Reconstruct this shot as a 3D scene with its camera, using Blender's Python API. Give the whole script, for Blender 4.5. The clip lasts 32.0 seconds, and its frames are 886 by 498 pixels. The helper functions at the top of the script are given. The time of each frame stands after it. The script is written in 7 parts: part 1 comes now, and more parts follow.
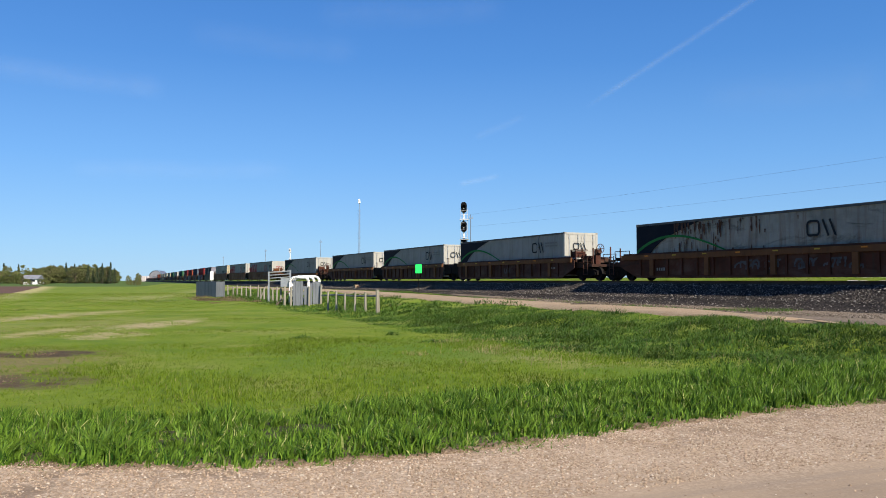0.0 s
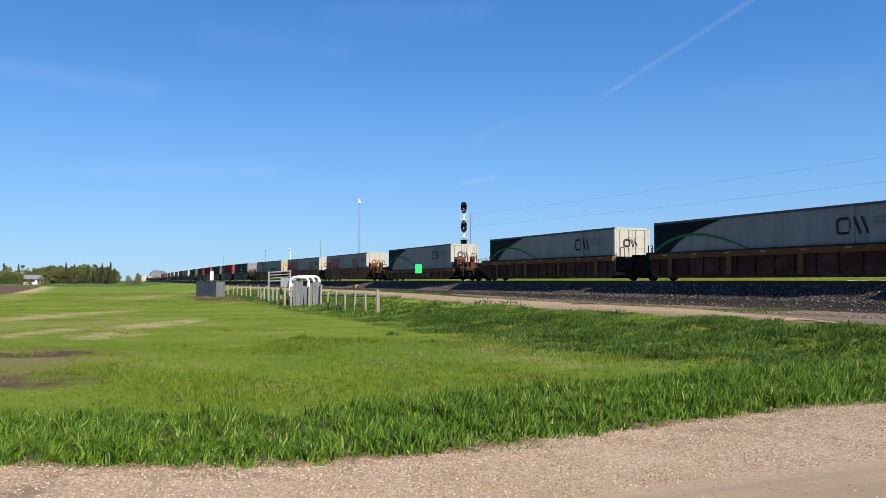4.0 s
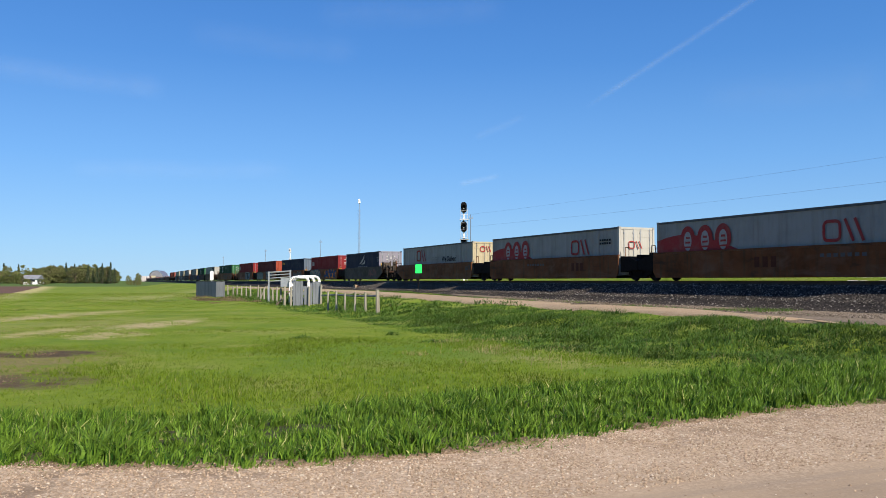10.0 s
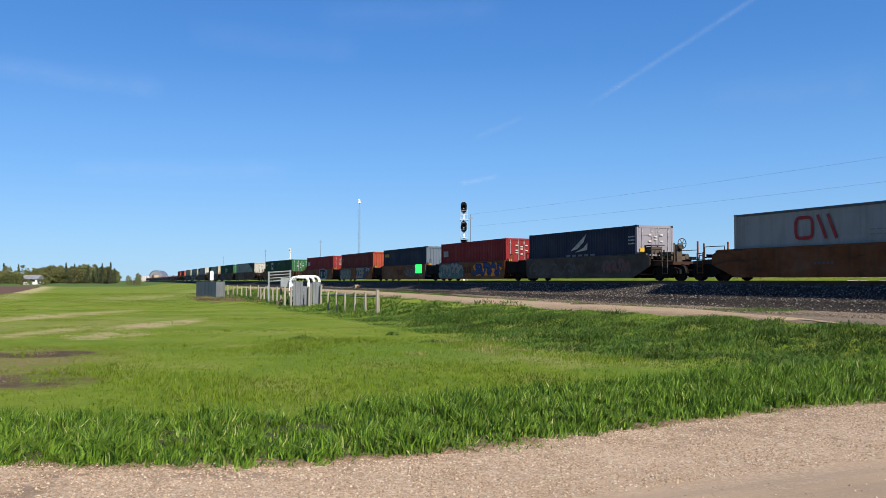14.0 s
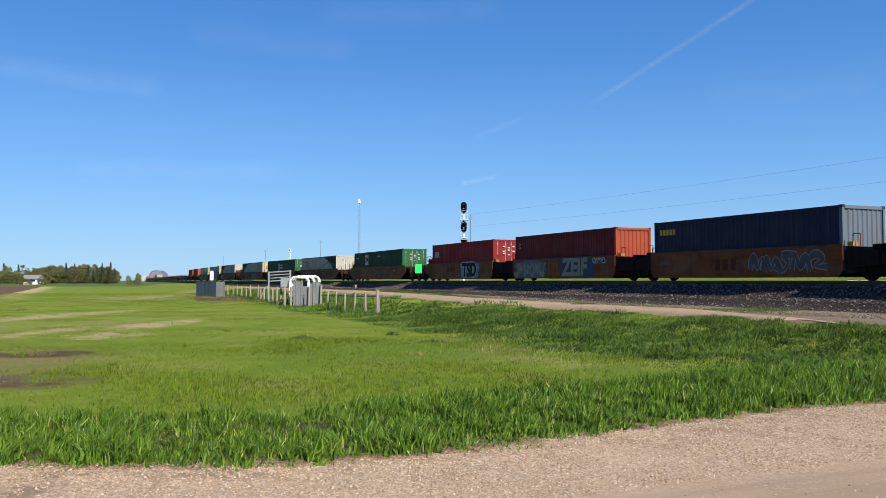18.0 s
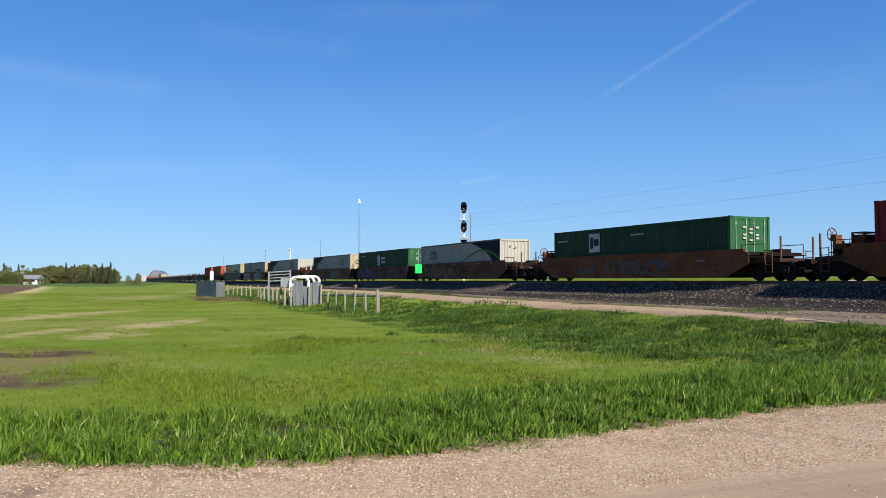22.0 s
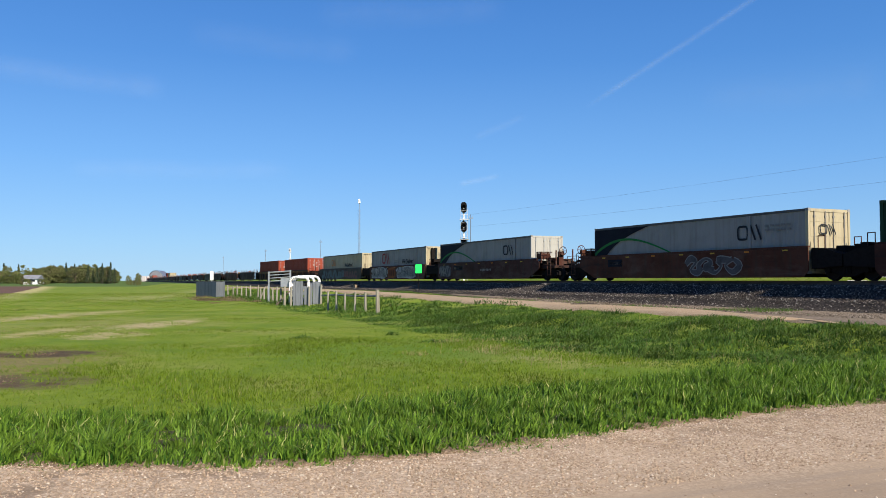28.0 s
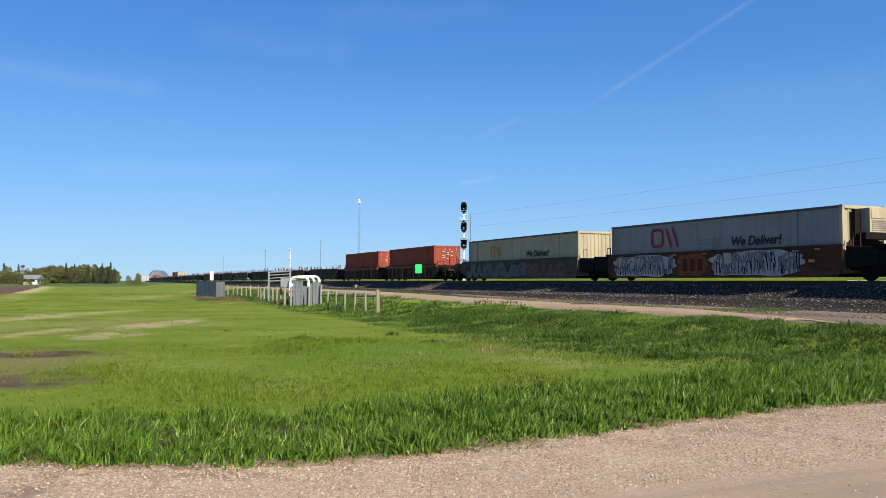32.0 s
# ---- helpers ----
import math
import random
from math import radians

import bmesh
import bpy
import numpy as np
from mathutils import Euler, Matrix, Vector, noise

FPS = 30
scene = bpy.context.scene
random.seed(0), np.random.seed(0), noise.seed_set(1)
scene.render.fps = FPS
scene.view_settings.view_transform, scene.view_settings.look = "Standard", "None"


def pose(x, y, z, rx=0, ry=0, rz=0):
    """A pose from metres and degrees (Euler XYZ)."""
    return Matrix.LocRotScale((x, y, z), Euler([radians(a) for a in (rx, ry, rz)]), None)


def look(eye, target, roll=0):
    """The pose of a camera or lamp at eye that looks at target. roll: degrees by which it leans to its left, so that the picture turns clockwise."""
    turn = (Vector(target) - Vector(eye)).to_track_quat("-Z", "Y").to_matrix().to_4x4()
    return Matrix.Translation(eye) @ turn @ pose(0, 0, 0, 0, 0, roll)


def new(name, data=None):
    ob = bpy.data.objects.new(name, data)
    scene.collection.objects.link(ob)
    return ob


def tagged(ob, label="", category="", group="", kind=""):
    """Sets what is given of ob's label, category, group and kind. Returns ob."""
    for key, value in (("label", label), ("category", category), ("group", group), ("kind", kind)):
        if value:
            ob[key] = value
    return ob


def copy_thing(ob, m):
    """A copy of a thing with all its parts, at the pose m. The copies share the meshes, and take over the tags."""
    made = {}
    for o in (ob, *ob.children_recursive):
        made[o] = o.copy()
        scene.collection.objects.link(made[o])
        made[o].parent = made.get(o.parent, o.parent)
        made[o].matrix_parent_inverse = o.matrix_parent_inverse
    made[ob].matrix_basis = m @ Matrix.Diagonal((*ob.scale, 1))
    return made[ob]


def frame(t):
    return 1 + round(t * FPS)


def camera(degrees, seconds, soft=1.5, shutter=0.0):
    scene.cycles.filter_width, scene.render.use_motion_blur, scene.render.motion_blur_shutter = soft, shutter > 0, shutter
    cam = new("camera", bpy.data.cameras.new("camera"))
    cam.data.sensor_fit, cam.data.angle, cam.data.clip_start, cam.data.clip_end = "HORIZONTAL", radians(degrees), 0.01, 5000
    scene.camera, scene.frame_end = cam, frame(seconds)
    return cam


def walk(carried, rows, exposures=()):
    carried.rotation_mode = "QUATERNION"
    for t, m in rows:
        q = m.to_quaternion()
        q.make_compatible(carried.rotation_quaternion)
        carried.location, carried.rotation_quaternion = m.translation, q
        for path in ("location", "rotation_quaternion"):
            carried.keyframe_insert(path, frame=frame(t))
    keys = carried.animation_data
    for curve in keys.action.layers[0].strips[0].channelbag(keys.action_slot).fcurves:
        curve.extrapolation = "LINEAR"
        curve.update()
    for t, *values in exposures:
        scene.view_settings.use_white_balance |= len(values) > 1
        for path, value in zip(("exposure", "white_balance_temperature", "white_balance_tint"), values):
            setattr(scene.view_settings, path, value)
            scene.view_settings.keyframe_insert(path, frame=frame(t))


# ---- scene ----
cam = camera(57.0, 32.0, 0.7)
walk(cam, [(0.0, pose(0, 0, 1.6, 92.224, 0, 0)), (32.0, pose(0, 0, 1.6, 92.224, 0, 0))])

# ---- light ----
SUN_AZ, SUN_EL = 146.6, 34.0  # clockwise from +y, degrees
world = bpy.data.worlds.new("sky")
scene.world = world
world.use_nodes = True
wn, wl = world.node_tree.nodes, world.node_tree.links
sky = wn.new("ShaderNodeTexSky")
sky.sky_type, sky.sun_disc = "NISHITA", False
sky.sun_elevation, sky.sun_rotation = radians(SUN_EL), radians(SUN_AZ)
sky.air_density, sky.dust_density, sky.ozone_density = 1.0, 0.0, 3.0
# the sky's own glow, deepened towards the clear blue overhead
tint = wn.new("ShaderNodeMix")
tint.data_type, tint.blend_type = "RGBA", "MULTIPLY"
tint.inputs[0].default_value, tint.inputs[7].default_value = 1.0, (0.66, 0.95, 1.42, 1)
wl.new(sky.outputs[0], tint.inputs[6])
dirs = wn.new("ShaderNodeTexCoord")
up = wn.new("ShaderNodeSeparateXYZ")
wl.new(dirs.outputs["Generated"], up.inputs[0])
ramp = wn.new("ShaderNodeValToRGB")
CLEAR = [(0.0, (0.395, 0.645, 0.950)), (0.046, (0.345, 0.624, 0.960)), (0.142, (0.208, 0.500, 0.960)), (0.258, (0.098, 0.334, 0.815)), (0.33, (0.072, 0.276, 0.745)), (1.0, (0.026, 0.114, 0.456))]
while len(ramp.color_ramp.elements) < len(CLEAR):
    ramp.color_ramp.elements.new(0.5)
for e, (p, c) in zip(ramp.color_ramp.elements, CLEAR):
    e.position, e.color = p, (*c, 1)
wl.new(up.outputs[2], ramp.inputs[0])
gain = wn.new("ShaderNodeVectorMath")
gain.operation = "SCALE"
gain.inputs["Scale"].default_value = 10.5
wl.new(ramp.outputs[0], gain.inputs[0])
both = wn.new("ShaderNodeMix")
both.data_type = "RGBA"
both.inputs[0].default_value = 0.7
wl.new(tint.outputs[2], both.inputs[6])
wl.new(gain.outputs[0], both.inputs[7])
wl.new(both.outputs[2], wn["Background"].inputs[0])
wn["Background"].inputs[1].default_value = 0.050
sun = new("sun", bpy.data.lights.new("sun", "SUN"))
sun.data.energy, sun.data.angle, sun.data.color = 4.8, radians(0.53), (1.0, 0.90, 0.75)
_h = math.cos(radians(SUN_EL))
SUN_DIR = Vector((_h * math.sin(radians(SUN_AZ)), _h * math.cos(radians(SUN_AZ)), math.sin(radians(SUN_EL))))
sun.matrix_world = look(SUN_DIR * 100, (0, 0, 0))
scene.view_settings.exposure = 0.83

# ---- plan ----
# The line runs along U (the way the train goes); N points from the camera across the line.
ALPHA = 0.4181
U = Vector((math.sin(ALPHA), -math.cos(ALPHA), 0))
N = Vector((math.cos(ALPHA), math.sin(ALPHA), 0))
EYE = 1.6
RAIL = 1.6          # top of rail
NEAR = 29.05        # camera to the containers' near sides
MID = NEAR + 1.295  # camera to the line's centre
SPEED, GAIN = 11.2645, 0.0024
BEND_S = np.array([-520.0, -420, -330, -260, -200, -150, -100, -60, -30, 0])
BEND_D = np.array([10.89, 6.72, 3.22, 0.73, -1.11, -1.16, 0.39, 0, 0, 0])


def _second(xk, yk):
    n, h = len(xk), np.diff(xk)
    a, b = np.eye(n), np.zeros(n)
    for i in range(1, n - 1):
        a[i, i - 1], a[i, i], a[i, i + 1] = h[i - 1], 2 * (h[i - 1] + h[i]), h[i]
        b[i] = 6 * ((yk[i + 1] - yk[i]) / h[i] - (yk[i] - yk[i - 1]) / h[i - 1])
    return np.linalg.solve(a, b)


BEND_M = _second(BEND_S, BEND_D)


def bend(s):
    """How far the line lies off its straight, s metres along it."""
    if s >= 0:
        return 0.0
    if s < -520:
        return 10.89 + (-520 - s) * 0.0425
    i = min(max(int(np.searchsorted(BEND_S, s)) - 1, 0), len(BEND_S) - 2)
    h = BEND_S[i + 1] - BEND_S[i]
    a, b = (BEND_S[i + 1] - s) / h, (s - BEND_S[i]) / h
    return float(a * BEND_D[i] + b * BEND_D[i + 1] + ((a ** 3 - a) * BEND_M[i] + (b ** 3 - b) * BEND_M[i + 1]) * h * h / 6)


def at(d, s, z=0.0):
    """World place d metres across (from the camera) and s along the line."""
    p = N * d + U * s
    return Vector((p.x, p.y, z))


def on_line(s):
    """Pose on the centre of the line, x along the train's way."""
    p = at(MID + bend(s), s, RAIL)
    w = (at(MID + bend(s + 1), s + 1) - at(MID + bend(s - 1), s - 1))
    return Matrix.Translation(p) @ Euler((0, 0, math.atan2(w.y, w.x))).to_matrix().to_4x4()


def smooth(a, b, x):
    x = min(max((x - a) / (b - a), 0.0), 1.0)
    return x * x * (3 - 2 * x)


def land(d, a):
    """Height of the ground d across and a = -s along the line."""
    field = -0.42 + 0.10 * noise.noise((d * 0.07, a * 0.07, 0.3)) + 0.25 * smooth(45, 140, a) + 1.1 * smooth(140, 420, a)
    field += 0.25 * smooth(6.0, 12.0, d) * smooth(50, 62, a) * (1 - smooth(95, 135, a))
    far_field = 1.25
    bed = 0.30 + 0.25 * smooth(35, 75, a) + 0.35 * smooth(90, 260, a)
    z = field + (bed - field) * smooth(13.2, 21.5, d - bend(-a) + 0.8 * noise.noise((a * 0.12, 3.1, 0)))
    dd = d - bend(-a)
    if 12 < dd < 22 and a < 130:
        z += 0.22 * (noise.noise((d * 0.45, a * 0.45, 2.9)) + 0.5 * noise.noise((d * 1.1, a * 1.1, 5.9))) * smooth(12.5, 14.5, dd) * (1 - smooth(19.5, 21.5, dd))
    z += (1.79 - z) * smooth(33.5, 37.5, dd)
    z += (far_field - z) * smooth(60, 200, dd)
    road = 1.5 * smooth(13.0, 27.0, d)
    z += (road - z) * (1 - smooth(9.6, 13.5, a)) if a < 13.5 else 0.0
    return z


# ---- materials ----
def material(name, rough=0.7, metal=0.0, spec=0.5):
    m = bpy.data.materials.new(name)
    m.use_nodes = True
    b = m.node_tree.nodes["Principled BSDF"]
    b.inputs["Roughness"].default_value, b.inputs["Metallic"].default_value = rough, metal
    b.inputs["Specular IOR Level"].default_value = spec
    return m, m.node_tree.nodes, m.node_tree.links, b


def add(nodes, kind, **values):
    n = nodes.new(kind)
    for key, value in values.items():
        n.inputs[key].default_value = value
    return n


def mixer(nodes, links, fac, a, b, blend="MIX"):
    n = nodes.new("ShaderNodeMix")
    n.data_type, n.blend_type = "RGBA", blend
    for socket, v in ((n.inputs[0], fac), (n.inputs[6], a), (n.inputs[7], b)):
        if isinstance(v, (tuple, list)):
            socket.default_value = (*v[:3], 1.0)
        elif isinstance(v, (int, float)):
            socket.default_value = v
        else:
            links.new(v, socket)
    return n.outputs[2]


def spread(nodes, links, value, lo, hi, to_lo=0.0, to_hi=1.0):
    n = nodes.new("ShaderNodeMapRange")
    for i, v in enumerate((lo, hi, to_lo, to_hi)):
        n.inputs[i + 1].default_value = v
    links.new(value, n.inputs[0])
    return n.outputs[0]


def mottled(name, base, dark, scale=3.0, fine=40.0, rough=0.7, metal=0.0, bump=0.2, stretch=(1, 1, 1), spec=0.4, rand=0.0):
    """Two-scale paint, metal or wood: base colour, patches and streaks of the dark one, fine relief."""
    m, n, l, b = material(name, rough, metal, spec)
    tc = n.new("ShaderNodeTexCoord")
    mp = n.new("ShaderNodeMapping")
    mp.inputs["Scale"].default_value = stretch
    l.new(tc.outputs["Object"], mp.inputs[0])
    big = add(n, "ShaderNodeTexNoise", Scale=scale, Detail=6.0, Roughness=0.65)
    small = add(n, "ShaderNodeTexNoise", Scale=fine, Detail=3.0)
    l.new(mp.outputs[0], big.inputs[0]), l.new(mp.outputs[0], small.inputs[0])
    c = mixer(n, l, spread(n, l, big.outputs[0], 0.45, 0.75), base, dark)
    c = mixer(n, l, spread(n, l, small.outputs[0], 0.5, 0.8, 0, 0.45), c, dark)
    if rand:
        info = n.new("ShaderNodeObjectInfo")
        hsv = n.new("ShaderNodeHueSaturation")
        l.new(spread(n, l, info.outputs["Random"], 0, 1, 1 - rand, 1 + rand), hsv.inputs["Value"])
        l.new(c, hsv.inputs["Color"])
        c = hsv.outputs[0]
    l.new(c, b.inputs["Base Color"])
    bp = add(n, "ShaderNodeBump", Strength=bump, Distance=0.02)
    l.new(small.outputs[0], bp.inputs["Height"]), l.new(bp.outputs[0], b.inputs["Normal"])
    return m


def painted(name, base, dirt=(0.12, 0.08, 0.05), amount=0.35, rough=0.68):
    """Sheet-metal paint with vertical grime streaks and rust flecks."""
    m, n, l, b = material(name, rough, 0.0, 0.15)
    tc = n.new("ShaderNodeTexCoord")
    mp = n.new("ShaderNodeMapping")
    mp.inputs["Scale"].default_value = (2.2, 2.2, 0.18)
    l.new(tc.outputs["Object"], mp.inputs[0])
    streak = add(n, "ShaderNodeTexNoise", Scale=1.6, Detail=6.0, Roughness=0.7)
    l.new(mp.outputs[0], streak.inputs[0])
    patch = add(n, "ShaderNodeTexNoise", Scale=0.7, Detail=5.0, Roughness=0.6)
    fleck = add(n, "ShaderNodeTexNoise", Scale=9.0, Detail=4.0, Roughness=0.7)
    l.new(tc.outputs["Object"], patch.inputs[0]), l.new(tc.outputs["Object"], fleck.inputs[0])
    c = mixer(n, l, spread(n, l, streak.outputs[0], 0.48, 0.8, 0, amount), base, dirt)
    c = mixer(n, l, spread(n, l, patch.outputs[0], 0.45, 0.75, 0, amount * 0.85), c, tuple(0.45 * v for v in base))
    c = mixer(n, l, spread(n, l, fleck.outputs[0], 0.66, 0.74, 0, amount), c, (0.16, 0.06, 0.025))
    if amount > 0.9:
        wear = add(n, "ShaderNodeTexNoise", Scale=0.9, Detail=7.0, Roughness=0.7, Distortion=0.6)
        mp2 = n.new("ShaderNodeMapping")
        mp2.inputs["Scale"].default_value = (0.45, 1, 1.3)
        l.new(tc.outputs["Object"], mp2.inputs[0]), l.new(mp2.outputs[0], wear.inputs[0])
        c = mixer(n, l, spread(n, l, wear.outputs[0], 0.52, 0.66, 0, 0.55), c, tuple(0.5 * v + 0.055 * k for v, k in zip(base, (1.3, 1.0, 0.8))))
        c = mixer(n, l, spread(n, l, wear.outputs[0], 0.45, 0.34, 0, 0.6), c, (0.018, 0.014, 0.012))
    l.new(c, b.inputs["Base Color"])
    l.new(spread(n, l, patch.outputs[0], 0.3, 0.7, rough - 0.1, rough + 0.2), b.inputs["Roughness"])
    bp = add(n, "ShaderNodeBump", Strength=0.12, Distance=0.02)
    l.new(patch.outputs[0], bp.inputs["Height"]), l.new(bp.outputs[0], b.inputs["Normal"])
    return m


def leafy(name, a, b_, dry, dry_share=0.15, rough=0.55, deep=0.7, size=0.5, each=None, gloss=0.14):
    """Blades and leaves: colour differs from piece to piece and from patch to patch."""
    m, n, l, b = material(name, rough, 0.0, gloss)
    geo = n.new("ShaderNodeNewGeometry")
    tc = n.new("ShaderNodeTexCoord")
    patch = add(n, "ShaderNodeTexNoise", Scale=size, Detail=4.0)
    l.new(tc.outputs["Object"], patch.inputs[0])
    c = mixer(n, l, geo.outputs["Random Per Island"], a, b_)
    c = mixer(n, l, spread(n, l, patch.outputs[0], 0.42, 0.68, 0, deep), c, tuple(0.45 * v for v in b_))
    w = n.new("ShaderNodeTexWhiteNoise")
    w.noise_dimensions = "1D"
    l.new(geo.outputs["Random Per Island"], w.inputs["W"])
    c = mixer(n, l, spread(n, l, w.outputs[0], 1 - dry_share, 1 - dry_share + 0.02), c, dry)
    if each:
        info = n.new("ShaderNodeObjectInfo")
        c = mixer(n, l, spread(n, l, info.outputs["Random"], 0.4, 1.0, 0.0, 0.5), c, each)
    l.new(c, b.inputs["Base Color"])
    t = n.new("ShaderNodeBsdfTranslucent")
    l.new(c, t.inputs[0])
    mx = n.new("ShaderNodeMixShader")
    mx.inputs[0].default_value = 0.3
    l.new(b.outputs[0], mx.inputs[1]), l.new(t.outputs[0], mx.inputs[2])
    l.new(mx.outputs[0], n["Material Output"].inputs[0])
    return m


WHITE = painted("white_panel", (0.235, 0.233, 0.220), amount=0.42)
CREAM = painted("cream_panel", (0.36, 0.315, 0.21), amount=0.45)
RUSTED = painted("rusted_white_panel", (0.27, 0.255, 0.215), (0.14, 0.06, 0.03), amount=0.95)
NAVY = painted("navy_panel", (0.016, 0.021, 0.040), amount=0.2)
BLUE = painted("blue_panel", (0.013, 0.018, 0.038), amount=0.2)
RED = painted("red_panel", (0.16, 0.012, 0.015), amount=0.2)
MAROON = painted("maroon_panel", (0.092, 0.011, 0.012), amount=0.25)
ORANGE_RED = painted("orange_red_panel", (0.24, 0.045, 0.024), amount=0.3)
GREEN = painted("green_panel", (0.011, 0.042, 0.022), amount=0.3)
# GREEN and WHITE again, lightened in colour for sun on the front ends
GREEN_LIT_END = painted("green_lit_end", (0.014, 0.085, 0.032), amount=0.2)
WHITE_LIT_END = painted("white_lit_end", (0.345, 0.34, 0.31), amount=0.25)
SILVER = painted("silver_door", (0.185, 0.178, 0.215), amount=0.25)
PALE_BLUE = painted("pale_blue_end", (0.085, 0.112, 0.15), amount=0.25)
INK = mottled("dark_blue_ink", (0.006, 0.008, 0.015), (0.012, 0.015, 0.022), 2, rough=0.7, spec=0.08)
BLACK = mottled("black_ink", (0.02, 0.022, 0.025), (0.04, 0.04, 0.04), 2, rough=0.7, spec=0.08)
RED_INK = mottled("red_ink", (0.26, 0.030, 0.030), (0.22, 0.07, 0.06), 2, rough=0.7, spec=0.08)
STOP_PAINT = mottled("worn_yellow_paint", (0.32, 0.17, 0.04), (0.12, 0.06, 0.03), 7, rough=0.7, spec=0.1)
GREEN_INK = mottled("green_ink", (0.024, 0.155, 0.038), (0.02, 0.10, 0.035), 2, rough=0.7, spec=0.08)
WHITE_INK = mottled("white_ink", (0.38, 0.375, 0.36), (0.22, 0.21, 0.20), 2, rough=0.7, spec=0.08)
PALE_INK = mottled("pale_grey_ink", (0.28, 0.27, 0.26), (0.20, 0.15, 0.14), 3, rough=0.7, spec=0.08)
YELLOW_INK = mottled("yellow_ink", (0.46, 0.29, 0.04), (0.28, 0.17, 0.04), 2, rough=0.7, spec=0.08)
ORANGE_INK = mottled("orange_ink", (0.60, 0.20, 0.03), (0.35, 0.12, 0.03), 2, rough=0.7, spec=0.08)
TEAL_INK = mottled("teal_ink", (0.060, 0.150, 0.150), (0.035, 0.09, 0.10), 2, rough=0.7, spec=0.08)
BLUE_INK = mottled("blue_ink", (0.024, 0.050, 0.135), (0.02, 0.04, 0.12), 2, rough=0.7, spec=0.08)
GREY_INK = mottled("grey_ink", (0.19, 0.185, 0.175), (0.10, 0.10, 0.095), 2, rough=0.7, spec=0.08)
DIM_INK = mottled("dim_grey_spray", (0.085, 0.080, 0.082), (0.045, 0.04, 0.038), 2.5, rough=0.75, spec=0.08)
PALE_SPRAY = mottled("pale_beige_spray", (0.215, 0.200, 0.165), (0.13, 0.12, 0.10), 2.5, rough=0.75, spec=0.08)
DEEP_BLUE = mottled("worn_blue_spray", (0.034, 0.056, 0.105), (0.07, 0.05, 0.03), 1.5, rough=0.75, spec=0.08)
SKY_INK = mottled("light_blue_spray", (0.105, 0.190, 0.270), (0.06, 0.12, 0.18), 2, rough=0.75, spec=0.08)
PURPLE_INK = mottled("purple_spray", (0.060, 0.050, 0.130), (0.04, 0.035, 0.08), 2, rough=0.75, spec=0.08)
OLIVE_INK = mottled("pale_green_spray", (0.150, 0.165, 0.115), (0.08, 0.09, 0.06), 2, rough=0.75, spec=0.08)
BRICK_INK = mottled("brick_red_spray", (0.200, 0.066, 0.022), (0.11, 0.038, 0.02), 2, rough=0.75, spec=0.08)
DULL_MARK = mottled("faded_dark_lettering", (0.060, 0.020, 0.012), (0.09, 0.03, 0.015), 2, rough=0.75, spec=0.08)
CHORD = painted("orange_rust_chord", (0.135, 0.056, 0.020), (0.05, 0.03, 0.02), 0.7)
TRIM = mottled("dark_roof_rail", (0.085, 0.088, 0.090), (0.05, 0.05, 0.05), 2, rough=0.6, spec=0.1)
WELL_BROWN = painted("dark_brown_steel", (0.050, 0.016, 0.010), (0.03, 0.03, 0.02), 0.95)
WELL_ORANGE = painted("orange_brown_steel", (0.125, 0.042, 0.012), (0.03, 0.035, 0.02), 0.95)
WELL_RUST = painted("rust_brown_steel", (0.070, 0.022, 0.011), (0.035, 0.03, 0.02), 0.95)
WELL_GREY = painted("grey_steel", (0.060, 0.048, 0.037), (0.04, 0.04, 0.03), 0.95)
WELL_DARK = painted("sooty_steel", (0.034, 0.016, 0.011), (0.03, 0.02, 0.02), 0.5)
UNDER = mottled("sooty_iron", (0.014, 0.012, 0.011), (0.007, 0.006, 0.006), 6, rough=0.95, spec=0.05)
WHEEL = mottled("worn_wheel_steel", (0.015, 0.013, 0.012), (0.008, 0.007, 0.006), 8, rough=0.8, spec=0.1)
GALV = mottled("galvanised_steel", (0.34, 0.36, 0.38), (0.24, 0.26, 0.28), 4, rough=0.45, metal=0.5)
WHITE_PAINT = mottled("weathered_white_paint", (0.78, 0.78, 0.76), (0.52, 0.51, 0.48), 3, rough=0.5)
DARK_PAINT = mottled("black_signal_paint", (0.004, 0.004, 0.005), (0.008, 0.008, 0.009), 5, rough=0.8, spec=0.1)
MAST_GREY = mottled("blue_grey_mast", (0.16, 0.19, 0.23), (0.10, 0.12, 0.15), 3, rough=0.6)
FADED_TEAL = mottled("faded_teal_spray", (0.055, 0.095, 0.095), (0.05, 0.06, 0.06), 2, rough=0.7)
FADED_RED = mottled("faded_red_spray", (0.13, 0.04, 0.03), (0.07, 0.03, 0.025), 2, rough=0.7)
TANK_PAINT = mottled("dusty_tank_paint", (0.42, 0.39, 0.38), (0.32, 0.29, 0.28), 0.6, rough=0.7)
LADDER = mottled("dull_ladder_paint", (0.50, 0.51, 0.52), (0.34, 0.34, 0.34), 3, rough=0.6)
LENS = mottled("pale_lens", (0.45, 0.45, 0.40), (0.3, 0.3, 0.28), 2, rough=0.2)
SIGN_GREEN = mottled("reflective_green", (0.02, 0.92, 0.13), (0.02, 0.80, 0.12), 3, rough=0.35)
POST_WOOD = mottled("grey_post_wood", (0.235, 0.22, 0.175), (0.15, 0.13, 0.10), 5, stretch=(1, 1, 0.15), rough=0.85, rand=0.15)
